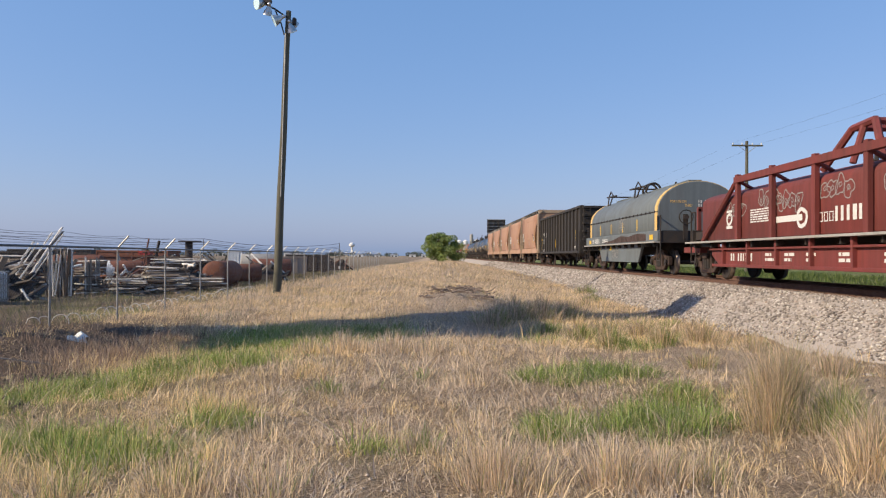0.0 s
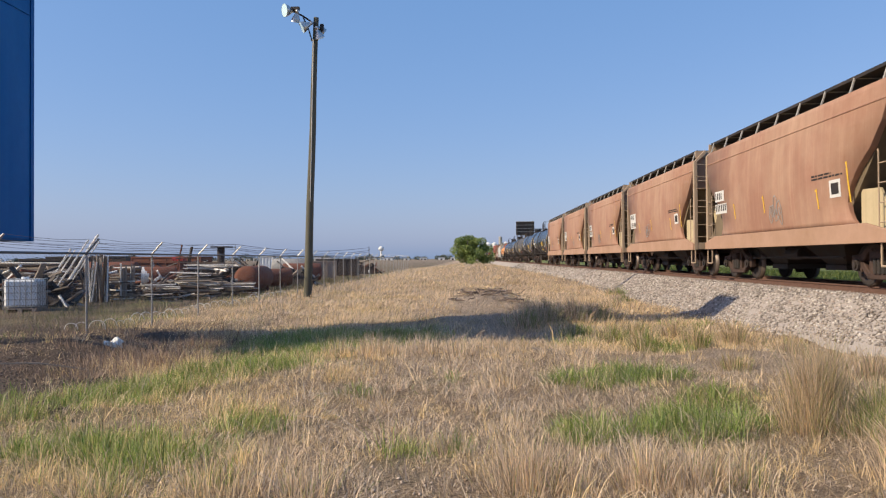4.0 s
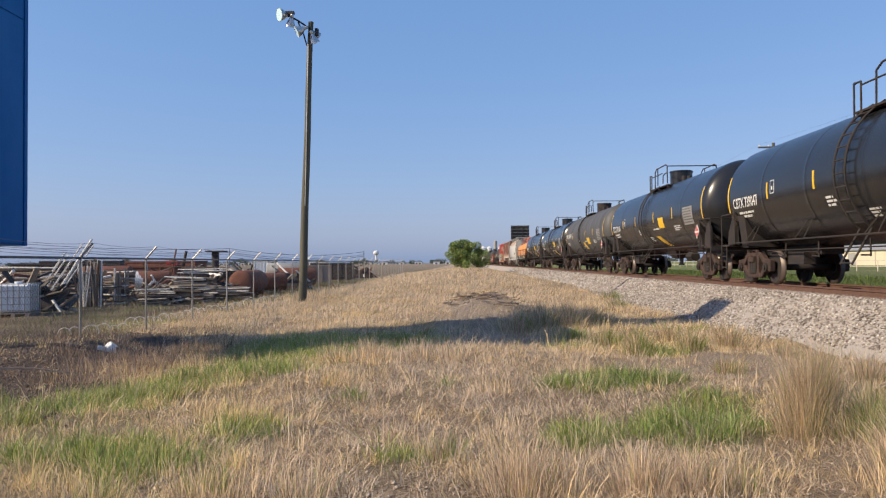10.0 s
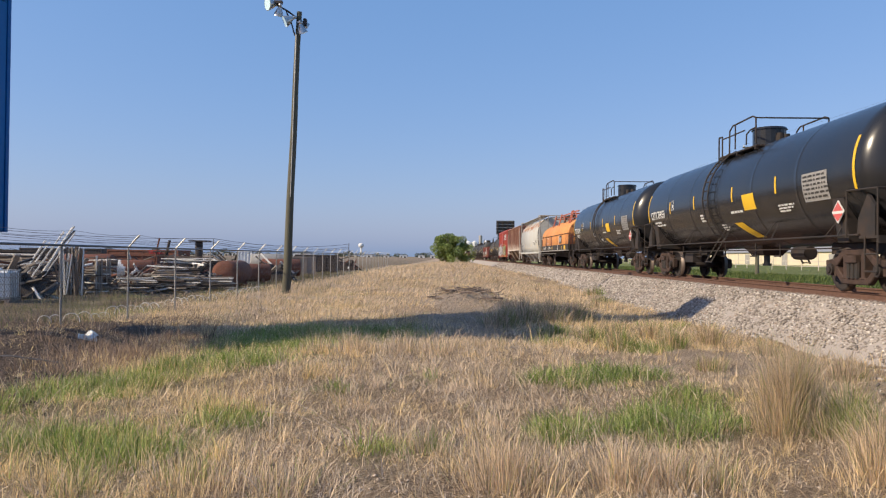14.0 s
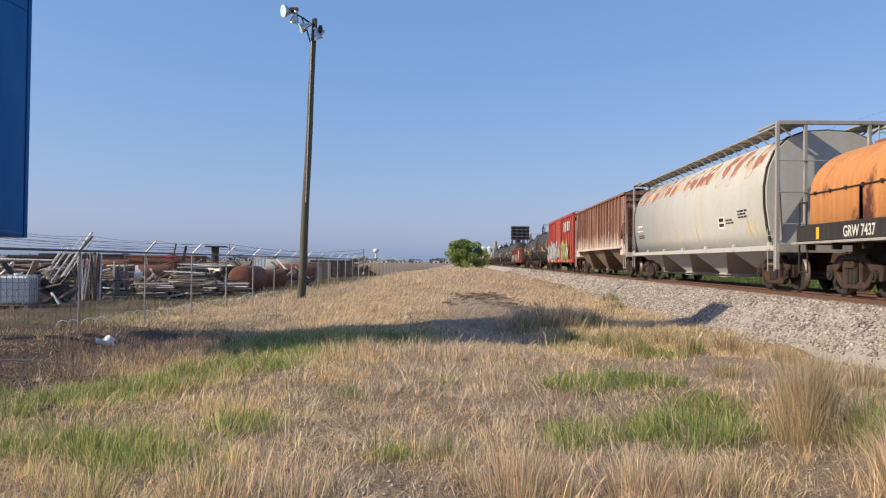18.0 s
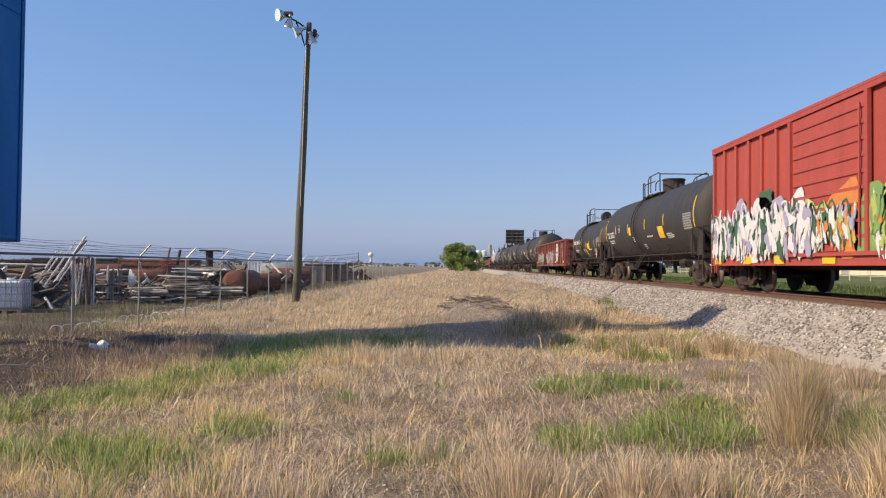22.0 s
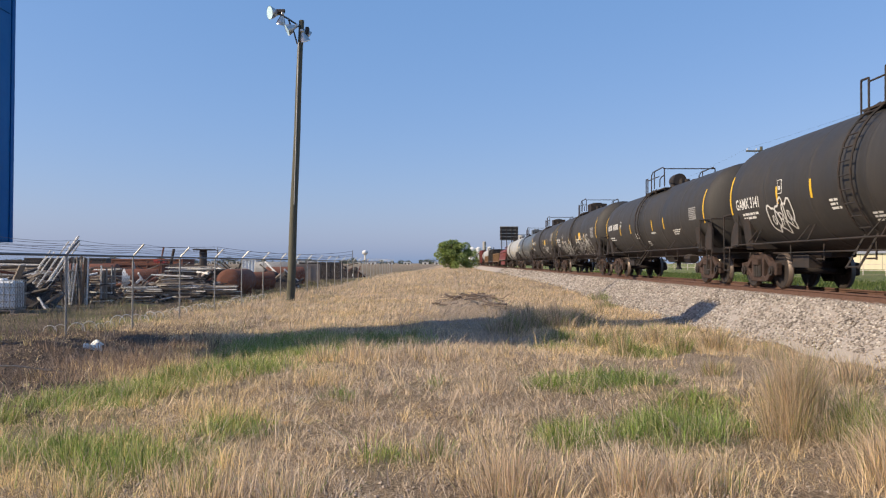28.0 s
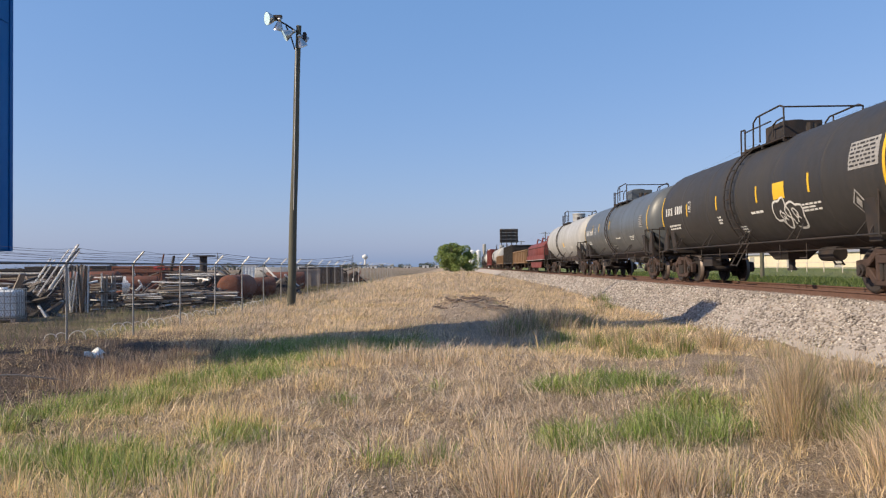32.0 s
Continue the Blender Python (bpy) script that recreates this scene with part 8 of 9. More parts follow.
def bush(x, y, w, h, n, seed, label):
    rng = random.Random(seed)
    z0 = gz(x, y)
    t = thing("bush", label, "bush", m=pose(x, y, z0))
    bm = bmesh.new()
    lumps = []
    for k in range(9):
        a = rng.uniform(0, 6.28)
        tip = (0.36 * w * math.cos(a) * rng.uniform(0.4, 1), 0.36 * w * math.sin(a), h * rng.uniform(0.5, 0.8))
        mid = (tip[0] * 0.4, tip[1] * 0.4, h * 0.3)
        tube(bm, (0.1 * math.cos(a), 0.1 * math.sin(a), -0.2), mid, 0.09, 6, 0.06)
        tube(bm, mid, tip, 0.06, 6, 0.015)
    part("stems", bm, M["bark"], t)
    for k in range(60):
        a = rng.uniform(0, 6.28)
        q = math.sqrt(rng.random())
        zz = rng.uniform(0.12, 0.86)
        reach = w * 0.42 * (1 - max(0, zz - 0.45) ** 1.5 * 1.5) * q
        lumps.append((reach * math.cos(a) + 0.1 * w * (zz - 0.5), reach * math.sin(a), zz * h, h * rng.uniform(0.09, 0.17)))
    v, f = leaf_cloud(lumps, n, 0.08, seed)
    v[:, 2] = np.maximum(v[:, 2], 0.02)
    ob = new("foliage", mesh_from("foliage", v, f, M["leaf"]))
    ob.parent = t


bush(0.2, 100.0, 5.6, 4.3, 30000, 1, "rounded green bush beside the track")
bush(2.4, 112.0, 4.5, 2.9, 5000, 3, "darker green shrub behind a bush")


def billboard(x, y):
    t = thing("billboard", "dark billboard seen from its slatted back on steel posts", "billboard", m=pose(x, y, 0.4))
    bm = bmesh.new()
    box(bm, -2.45, 2.45, -0.1, 0.1, 7.4, 11.2)
    part("panel", finish(bm), M["dark_steel"], t)
    for k in range(4):
        bm = bmesh.new()
        xx = -2.0 + 4.0 * k / 3
        box(bm, xx - 0.1, xx + 0.1, -0.45, -0.2, -0.5, 11.0)
        part("post", finish(bm), M["dark_steel"], t)
    for k in range(5):
        bm = bmesh.new()
        z = 7.5 + 0.9 * k
        box(bm, -2.4, 2.4, -0.2, -0.1, z - 0.07, z + 0.07)
        part("stringer", finish(bm), M["galv"], t)
    bm = bmesh.new()
    box(bm, -2.5, 2.5, -1.1, -0.45, 5.9, 5.98)
    for k in range(6):
        tube(bm, (-2.4 + 0.96 * k, -1.05, 5.95), (-2.4 + 0.96 * k, -1.05, 6.75), 0.05, 5)
    tube(bm, (-2.4, -1.05, 6.75), (2.4, -1.05, 6.75), 0.05, 5)
    part("catwalk", finish(bm), M["galv"], t)


billboard(15.6, 200.0)


def utility_pole(x, y, h):
    t = thing("utility_pole", "wooden utility pole with a crossarm beyond the track", "utility pole", "poles beyond the track", pose(x, y, gz(x, y)))
    bm = bmesh.new()
    tube(bm, (0, 0, -0.5), (0, 0, h), 0.16, 10, 0.11)
    part("pole", bm, M["wood_pole"], t)
    bm = bmesh.new()
    box(bm, -1.2, 1.2, -0.16, -0.05, h - 0.42, h - 0.3)
    part("crossarm", finish(bm), M["wood_pole"], t)
    bm = bmesh.new()
    for s in (-1, 1):
        tube(bm, (s * 0.65, -0.17, h - 0.42), (0, -0.17, h - 0.95), 0.02, 5)
    part("brace", bm, M["galv"], t)
    for xx in (-1.1, -0.4, 0.4, 1.1):
        bm = bmesh.new()
        tube(bm, (xx, -0.1, h - 0.3), (xx, -0.1, h - 0.16), 0.045, 8)
        part("insulator", bm, M["far_white"], t)


POLES = [(23.8, 57.0, 10.15), (23.8, 122.0, 9.6), (23.8, 187.0, 9.6), (23.8, 252.0, 9.6)]
for p in POLES:
    utility_pole(*p)


def cable(name, pts, r, label, sag=0.8):
    bm = bmesh.new()
    line = [Vector(pts[0])]
    for a, b in zip(pts, pts[1:]):
        a, b = Vector(a), Vector(b)
        for k in range(1, 13):
            s = k / 12
            q = a.lerp(b, s)
            q.z -= sag * 4 * s * (1 - s)
            line.append(q)
    bent_tube(bm, line, r, 4)
    tagged(part(name, bm, M["dark_steel"]), label, "cable", "overhead cables")


for xx in (-1.1, 1.1):
    cable("overhead_cable", [(x + xx, y - 0.1, gz(x, y) + h - 0.15) for x, y, h in [(23.8, -8.0, 10.5)] + POLES], 0.004, "thin overhead line strung along utility poles", 0.7)
for k, z in enumerate((5.6, 5.0, 4.7)):
    cable("yard_cable", [(-75, 96.5, z + 0.6), (-38, 120, z - 1.4), (-20, 150, z - 1.6)], 0.03, "slack dark cable over the scrap yard", 0.9)
for x, y in ((-75, 96.5), (-38, 120), (-20, 150)):
    t = thing("yard_pole", "short dark cable pole behind the scrap yard", "utility pole", "poles behind the yard", pose(x, y, gz(x, y)))
    bm = bmesh.new()
    tube(bm, (0, 0, -0.5), (0, 0, 4.2 if x > -60 else 6.2), 0.07, 8, 0.05)
    part("pole", bm, M["wood_pole"], t)
    bm = bmesh.new()
    box(bm, -0.12, 0.12, -0.05, 0.05, 3.6, 3.7)
    part("cable_clamp", finish(bm), M["wood_pole"], t)


def water_tower(x, y):
    t = thing("water_tower", "white ball-shaped water tower on the horizon", "water tower", m=pose(x, y, gz(x, y)))
    bm = bmesh.new()
    bmesh.ops.create_uvsphere(bm, u_segments=20, v_segments=12, radius=4.7, matrix=Matrix.Translation((0, 0, 18.5)) @ Matrix.Diagonal((1, 1, 0.85, 1)))
    part("bowl", bm, M["far_white"], t, "", True)
    bm = bmesh.new()
    tube(bm, (0, 0, 0), (0, 0, 4), 2.6, 14, 1.4)
    tube(bm, (0, 0, 4), (0, 0, 15), 1.4, 14, 1.6)
    part("stem", bm, M["far_white"], t)


water_tower(-140.0, 1200.0)


def far_building(x, y, w, d, h, mat, label="low white building on the far horizon", pitch=0.0):
    t = thing("far_building", label, "building", "buildings on the horizon", pose(x, y, gz(x, y)))
    bm = bmesh.new()
    box(bm, -w / 2, w / 2, -d / 2, d / 2, -0.5, h)
    part("wall", finish(bm), M[mat], t)
    bm = bmesh.new()
    slab(bm, [(-d / 2 - 0.4, h), (d / 2 + 0.4, h), (0, h + 0.12 * d)], -w / 2 - 0.4, w / 2 + 0.4)
    part("roof", finish(bm), M["light_grey"], t)
    for k in range(max(1, int(w / 9))):
        bm = bmesh.new()
        xx = -w / 2 + (k + 0.5) * w / max(1, int(w / 9))
        box(bm, xx - 1.2, xx + 1.2, -d / 2 - 0.06, -d / 2 - 0.005, 0.0, min(3.4, h * 0.7))
        part("door", finish(bm), M["dark_steel"], t)


rng = random.Random(14)
for k in range(44):
    x = -640 + k * 15 + rng.uniform(-7, 7)
    y = 880 + rng.uniform(-60, 200)
    far_building(x, y, rng.uniform(3, 9), 6, rng.uniform(1.8, 3.4), rng.choice(("far_white", "far_white", "far_white", "cream")))


def far_trees():
    """A low uneven line of trees along the horizon."""
    r = random.Random(3)
    lumps = []
    for k in range(420):
        x = r.uniform(-1100, 900)
        y = r.uniform(980, 1250)
        h = r.uniform(1.8, 5.0) * (1.4 if r.random() < 0.15 else 1)
        for j in range(3):
            lumps.append((x + r.uniform(-5, 5), y, h * r.uniform(0.4, 1.0), h * r.uniform(0.6, 1.0)))
    v, f = leaf_cloud(lumps, 52000, 0.9, 5)
    v[:, 2] = np.maximum(v[:, 2], 0)
    tagged(new("far_trees", mesh_from("far_trees", v, f, M["leaf_far"])), "low dark line of trees on the horizon", kind="stuff")


M["leaf_far"] = plain("far_foliage", (0.10, 0.12, 0.09), 0.9, 0, 0.3, 0.05)
far_trees()


def long_shed():
    t = thing("long_shed", "long cream metal shed beyond the green field", "building", m=pose(88, 0, 0.5))
    bm = bmesh.new()
    box(bm, 0, 18, 20, 260, -0.4, 3.3)
    part("wall", finish(bm), M["cream"], t)
    bm = bmesh.new()
    prism(bm, [(-0.5, 3.3), (18.5, 3.3), (9, 5.2)], 19.5, 260.5)
    part("roof", finish(bm), M["light_grey"], t)
    for k in range(30):
        bm = bmesh.new()
        y = 24 + 8 * k
        if k % 3 == 0:
            box(bm, -0.06, -0.004, y, y + 3.2, 0, 2.8)
            part("door", finish(bm), M["light_grey"], t)
        else:
            box(bm, -0.06, -0.004, y, y + 0.16, -0.2, 3.3)
            part("downpipe", finish(bm), M["galv"], t)


long_shed()


def pipe_fence():
    t = thing("pipe_fence", "pale pipe fence along the green field", "fence")
    base = None
    for k in range(50):
        y = 12 + 4 * k
        if base is None:
            bm = bmesh.new()
            tube(bm, (0, 0, -0.3), (0, 0, 1.15), 0.05, 6)
            base = part("post", bm, M["pale_post"], t)
            base.matrix_basis = pose(42, y, gz(42, y))
        else:
            share("post", base, pose(42, y, gz(42, y)))
    for z in (0.5, 1.1):
        bm = bmesh.new()
        tube(bm, (42, 12, gz(42, 20) + z), (42, 208, gz(42, 200) + z), 0.04, 6)
        part("rail", bm, M["pale_post"], t)


pipe_fence()


def silo_group(x, y):
    for dx, r, h, mat, lab in ((0, 1.6, 10.6, "far_white", "white domed storage silo beyond the track"), (3.4, 1.0, 14.0, "light_grey", "tall grey silo beyond the track"), (6.4, 1.4, 10.9, "far_white", "white domed storage silo beyond the track"), (-3.6, 2.0, 10.6, "far_white", "white domed storage silo beyond the track")):
        t = thing("silo", lab, "silo", "silos beyond the track", pose(x + dx, y, gz(x, y)))
        bm = bmesh.new()
        tube(bm, (0, 0, -0.3), (0, 0, h - r * 0.5), r, 16)
        part("drum", bm, M[mat], t)
        bm = bmesh.new()
        tube(bm, (0, 0, h - r * 0.5), (0, 0, h), r * 1.02, 16, r * 0.2)
        part("dome", bm, M[mat], t)


silo_group(15.6, 425.0)


# ---------------------------------------------------------------- stones and ties of the track
def scatter_stones(name, n, xr, yr, size, seed, label, mat="stone", keep=None):
    r = np.random.RandomState(seed)
    x = r.uniform(*xr, n)
    y = yr[0] + (yr[1] - yr[0]) * r.uniform(0, 1, n) ** 1.7
    if keep is not None:
        ok = r.uniform(0, 1, n) < keep(x, y)
        x, y = x[ok], y[ok]
        n = len(x)
    base = np.array([[0, 0, 1], [1, 0, 0.1], [0.2, 1, 0], [-0.9, 0.5, 0.15], [-0.8, -0.6, -0.1], [0.3, -1, 0.1], [0, 0, -0.8]])
    tri = np.array([[0, 1, 2], [0, 2, 3], [0, 3, 4], [0, 4, 5], [0, 5, 1], [6, 2, 1], [6, 3, 2], [6, 4, 3], [6, 5, 4], [6, 1, 5]])
    s = size * r.uniform(0.55, 1.35, n) * (1 + (y - yr[0]) * 0.012)
    v = base[None] * (1 + r.uniform(-0.3, 0.3, (n, 7, 3)))
    a, b = r.uniform(0, 6.28, n), r.uniform(-0.7, 0.7, n)
    ca, sa, cb, sb = np.cos(a)[:, None], np.sin(a)[:, None], np.cos(b)[:, None], np.sin(b)[:, None]
    vx, vy, vz = v[..., 0], v[..., 1] * r.uniform(0.7, 1, (n, 1)), v[..., 2] * 0.75
    vy, vz = vy * cb - vz * sb, vy * sb + vz * cb
    vx, vy = vx * ca - vy * sa, vx * sa + vy * ca
    z = np.maximum(bed_z(x), ground_z(x, y)) + s * 0.25
    p = np.stack([vx * s[:, None] + x[:, None], vy * s[:, None] + y[:, None], vz * s[:, None] + z[:, None]], -1)
    f = tri[None] + 7 * np.arange(n)[:, None, None]
    return tagged(new(name, mesh_from(name, p.reshape(-1, 3), f.reshape(-1, 3), M[mat])), label, kind="stuff")


scatter_stones("ballast_stones", 34000, (TRACK_X - 3.3, TRACK_X - 0.85), (6, 42), 0.029, 1, "loose crushed grey and tan stones on the track shoulder", keep=lambda x, y: smooth(6.15, 6.3, x - 0.55 * (1 - smooth(12, 18, y)) - 0.12 * waves(x, y, 1.2, 19)))
scatter_stones("ballast_stones", 4500, (TRACK_X - 3.0, TRACK_X - 0.85), (40, 110), 0.05, 2, "loose crushed grey and tan stones on the track shoulder")
scatter_stones("ballast_stones", 6000, (TRACK_X - 0.7, TRACK_X + 1.6), (6, 40), 0.036, 3, "loose crushed stones between the rails")
scatter_stones("earth_clods", 5200, (-10, -3.5), (7.5, 19), 0.021, 5, "broken brown clods of scraped earth", "clod", soil_at)
scatter_stones("earth_clods", 3200, (-2.5, 3.5), (15, 26), 0.022, 6, "pale clods and crumbs on a low mound", "pale_clod", pale_at)
scatter_stones("thatch_litter", 2600, (-4, 6.2), (5, 15), 0.016, 7, "small crumbs of earth among dry thatch", "pale_clod", lambda x, y: 0.7 + 0 * x)
scatter_stones("stray_stones", 420, (5.2, 6.6), (8, 24), 0.03, 4, "stray stones at the foot of the track bed")

bm = bmesh.new()
box(bm, -1.3, 1.3, -0.115, 0.115, 0.66, 0.862)
tie0 = part("railway_tie", finish(bm, 0.012), M["tie"])
tagged(tie0, "dark creosoted wooden tie under the rails", "tie", "ties of the track")
tie0.matrix_basis = pose(TRACK_X, 4, 0)
for k in range(1, 150):
    copy_thing(tie0, pose(TRACK_X + 0.02 * math.sin(k * 7.1), 4 + 0.52 * k, 0.003 * math.sin(k * 3.3), 0, 0, 0.8 * math.sin(k * 2.3)))


# ---------------------------------------------------------------- grass
def blades(name, x, y, h, dx, dy, width, green, tone, seed, label, bend=0.5, mat="grass", age=None):
    """Grass blades: each a tapered strip in two lengths that leans by dx, dy and bends over, rooted on the ground."""
    r = np.random.RandomState(seed)
    n = len(x)
    z = ground_z(x, y) - 0.01
    root = np.stack([x, y, z], -1)
    up = np.sqrt(np.clip(1 - np.minimum(dx ** 2 + dy ** 2, 0.94), 0.06, 1))
    mid = root + np.stack([dx * 0.5 * (1 - bend * 0.4), dy * 0.5 * (1 - bend * 0.4), 0.56 * up], -1) * h[:, None]
    tip = root + np.stack([dx * (1 + bend * 0.5), dy * (1 + bend * 0.5), up * (1 - bend * 0.25)], -1) * h[:, None]
    f = r.uniform(-0.9, 0.9, n)
    side = np.stack([np.cos(f), np.sin(f), np.zeros(n)], -1) * (width / 2)[:, None]
    v = np.stack([root - side, root + side, mid + side * 0.75, mid - side * 0.75, tip], 1).reshape(-1, 3)
    k = 5 * np.arange(n)[:, None]
    t = np.stack([k + [0, 1, 2], k + [0, 2, 3], k + [3, 2, 4]], 1).reshape(-1, 3)
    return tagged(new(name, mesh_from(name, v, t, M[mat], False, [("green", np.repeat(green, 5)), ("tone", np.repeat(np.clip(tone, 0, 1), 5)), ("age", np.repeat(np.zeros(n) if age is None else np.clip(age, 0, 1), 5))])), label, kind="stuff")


def sow(n, x0, x1, y0, y1, seed, keep=None, wedge=0.72, power=1.0):
    """Random roots in a stretch of the plan, cut to the wedge that lies before the stand."""
    r = np.random.RandomState(seed)
    y = y0 + (y1 - y0) * r.uniform(0, 1, n) ** power
    x = r.uniform(x0, x1, n)
    ok = (np.abs(x) < wedge * y + 0.8) & (x < 6.75)
    if keep is not None:
        ok &= r.uniform(0, 1, n) < keep(x, y)
    return x[ok], y[ok], np.random.RandomState(seed + 1)


def bare(x, y):
    return np.clip(1 - 0.93 * soil_at(x, y) - 0.84 * pale_at(x, y) - 0.5 * bump_at(x, y, 0.4, 20.0, 1.6, 2.4) - 0.5 * bump_at(x, y, 4.0, 12.6, 1.6, 2.6) - 0.9 * smooth(5.6, 6.6, x - 0.35 * (1 - smooth(11, 15, y))) * (1 - smooth(30, 60, y)), 0, 1)


def tone_at(x, y):
    """Colour of the straw: 0 golden, 0.5 pinkish brown, 1 grey dead thatch."""
    t = 0.34 + 0.20 * waves(x, y, 2.6, 41) + 0.14 * waves(x, y, 0.8, 42)
    t = t - 0.30 * smooth(-1.2, -3.0, x) * (1 - smooth(13, 16, y)) - 0.25 * bump_at(x, y, 3.6, 14.5, 2.2, 2.5)     # golden by the hollow and the track
    t = t + 0.22 * bump_at(x, y, 0.2, 8.5, 2.0, 2.2) + 0.16 * bump_at(x, y, -0.2, 14.5, 2.0, 2.5)
    t = t + 0.10 * smooth(16, 24, y) + 0.30 * waves(x, y, 4.0, 43) * smooth(13, 18, y)
    return np.clip(t, 0, 1)


def clumps(name, n, per, area, seed, label, h, lean, width, spread, keep=None, green=0.6, bend=0.5, power=1.0, tone=0.0, mat="grass", wind=(0, 0), sway=0.45):
    """Grass in tussocks: the blades of each share a lean, a height and a colour."""
    cx, cy, r = sow(n, *area, seed, keep, 0.72, power)
    m = len(cx)
    a, ln, hh, tn, gr = r.uniform(0, 6.283, m), r.uniform(lean[0], lean[1], m), r.uniform(0.55, 1.25, m), tone_at(cx, cy) + r.normal(0, 0.24, m) + tone, green_at(cx, cy)
    gr = gr * r.uniform(0.2, 1.5, m)
    age = r.uniform(0, 1, m) ** 1.8 * 0.9 + 0.34 * waves(cx, cy, 1.7, 51) + 0.34 * waves(cx, cy, 0.6, 52) + (0.40 * waves(cx, cy, 3.2, 53) + 0.25 * waves(cx, cy, 1.2, 54)) * smooth(12, 17, cy) - 0.42
    i = np.repeat(np.arange(m), per)
    k = len(i)
    q = spread * (1 + 0.02 * cy[i])
    ox, oy = r.normal(0, 1, k) * q, r.normal(0, 1, k) * q
    x, y = cx[i] + ox, cy[i] + oy
    ok = x < 6.9
    dx = np.cos(a[i]) * ln[i] + r.normal(0, sway, k) + ox / q * 0.22 + wind[0]
    dy = np.sin(a[i]) * ln[i] + r.normal(0, sway, k) + oy / q * 0.22 + wind[1]
    hgt = (h[0] + (h[1] - h[0]) * r.uniform(0, 1, k) ** 2) * hh[i]
    w = r.uniform(0.7, 1.3, k) * (width + 0.00026 * y)
    g = (r.uniform(0, 1, k) < gr[i] * green) * r.uniform(0.45, 1, k)
    return blades(name, x[ok], y[ok], hgt[ok], dx[ok], dy[ok], w[ok], g[ok], (tn[i] + r.normal(0, 0.08, k))[ok], seed + 5, label, bend, mat, age[i][ok])


def pits(x, y):
    """Small open spots between the mats of dead grass, down to the dark earth."""
    return np.clip(0.75 + 1.1 * waves(x, y, 0.5, 61) + 0.5 * waves(x, y, 0.22, 62), 0, 1)


# matted thatch, then looser tussocks standing out of it, then bleached straw lying over both
clumps("dry_grass", 11000, 26, (-11, 6.9, 3.4, 15), 10, "matted dry straw thatch", (0.05, 0.17), (0.3, 1.1), 0.0044, 0.075, lambda x, y: bare(x, y) * pits(x, y) * (1 - 0.5 * green_at(x, y)), 0.55, tone=0.1, sway=0.6)
clumps("dry_grass", 2800, 40, (-11, 6.7, 3.4, 15), 110, "tussocks of dry straw grass mixed with green blades", (0.07, 0.25), (0.1, 0.9), 0.004, 0.045, lambda x, y: bare(x, y) * np.clip(0.45 + 0.8 * waves(x, y, 1.3, 37), 0, 1), 0.7, tone=-0.08, sway=0.35)
clumps("straw_litter", 5200, 7, (-8, 6.6, 3.6, 17), 310, "bleached straw lying loose over the thatch", (0.16, 0.46), (0.85, 1.0), 0.005, 0.10,
       lambda x, y: bare(x, y) * (0.35 + 0.65 * bump_at(x, y, 0.3, 9.0, 2.6, 4.0)), 0.1, 0.2, 1.0, 0.12, sway=0.12)
clumps("straw_litter", 620, 8, (-1.8, 3.0, 16.5, 23.5), 330, "dry straw and stems scattered over a low mound", (0.15, 0.5), (0.8, 1.0), 0.006, 0.16,
       lambda x, y: 0.3 + 0.7 * bump_at(x, y, 0.5, 19.5, 1.6, 2.6), 0.0, 0.2, 1.0, 0.2, sway=0.15)
# upright seed stems in loose stands
clumps("dry_grass", 5200, 16, (-8, 6.5, 3.4, 17), 12, "upright dry seed stems of wild grass", (0.14, 0.42), (0.0, 0.35), 0.0034, 0.09,
       lambda x, y: bare(x, y) * np.clip(-0.3 + 0.7 * waves(x, y, 1.4, 33) + 0.4 * waves(x, y, 4, 34) + 0.4 * (y < 5.6) + 0.35 * (x < -1.5), 0, 1) * (1 - 0.8 * bump_at(x, y, 0.2, 8.2, 1.6, 1.8)), 0.35, 0.35, tone=-0.1, sway=0.16)
# green patches, broken up with straw
clumps("green_grass", 16000, 30, (-6.5, 6.4, 5, 18), 14, "fresh yellow-green grass in broken patches", (0.11, 0.31), (0.1, 0.45), 0.0045, 0.07,
       lambda x, y: np.clip(green_at(x, y) * 1.9 - 0.42, 0, 0.98) * (1 - 0.8 * soil_at(x, y)), 4.0, 0.6, sway=0.22)
# brown fine grass at the edge of the scraped hollow
clumps("brown_grass", 800, 40, (-7.6, -3.6, 10.5, 19), 170, "soft purple-brown dead grass at the edge of bare earth", (0.12, 0.42), (0.0, 0.4), 0.004, 0.12,
       lambda x, y: bump_at(x, y, -5.4, 13.6, 0.8, 2.2), 0.0, 0.4, tone=0.05, mat="stalk", sway=0.22)
# middle distance up to the pole and the crest
clumps("dry_grass", 6400, 40, (-9.5, 6.6, 14, 38), 16, "wind-blown golden straw grass on the bank", (0.06, 0.24), (0.1, 0.6), 0.0045, 0.17, bare, 0.7, 0.6, 1.3, -0.02, wind=(0.55, 0.1), sway=0.22)
clumps("dry_grass", 1700, 30, (-9.5, 5.6, 14, 36), 416, "taller orange-brown grass in loose stands on the bank", (0.14, 0.5), (0.0, 0.4), 0.0045, 0.2,
       lambda x, y: bare(x, y) * np.clip(-0.05 + 0.9 * waves(x, y, 2.8, 71), 0, 1), 0.3, 0.45, 1.2, -0.12, wind=(0.25, 0.05), sway=0.16)
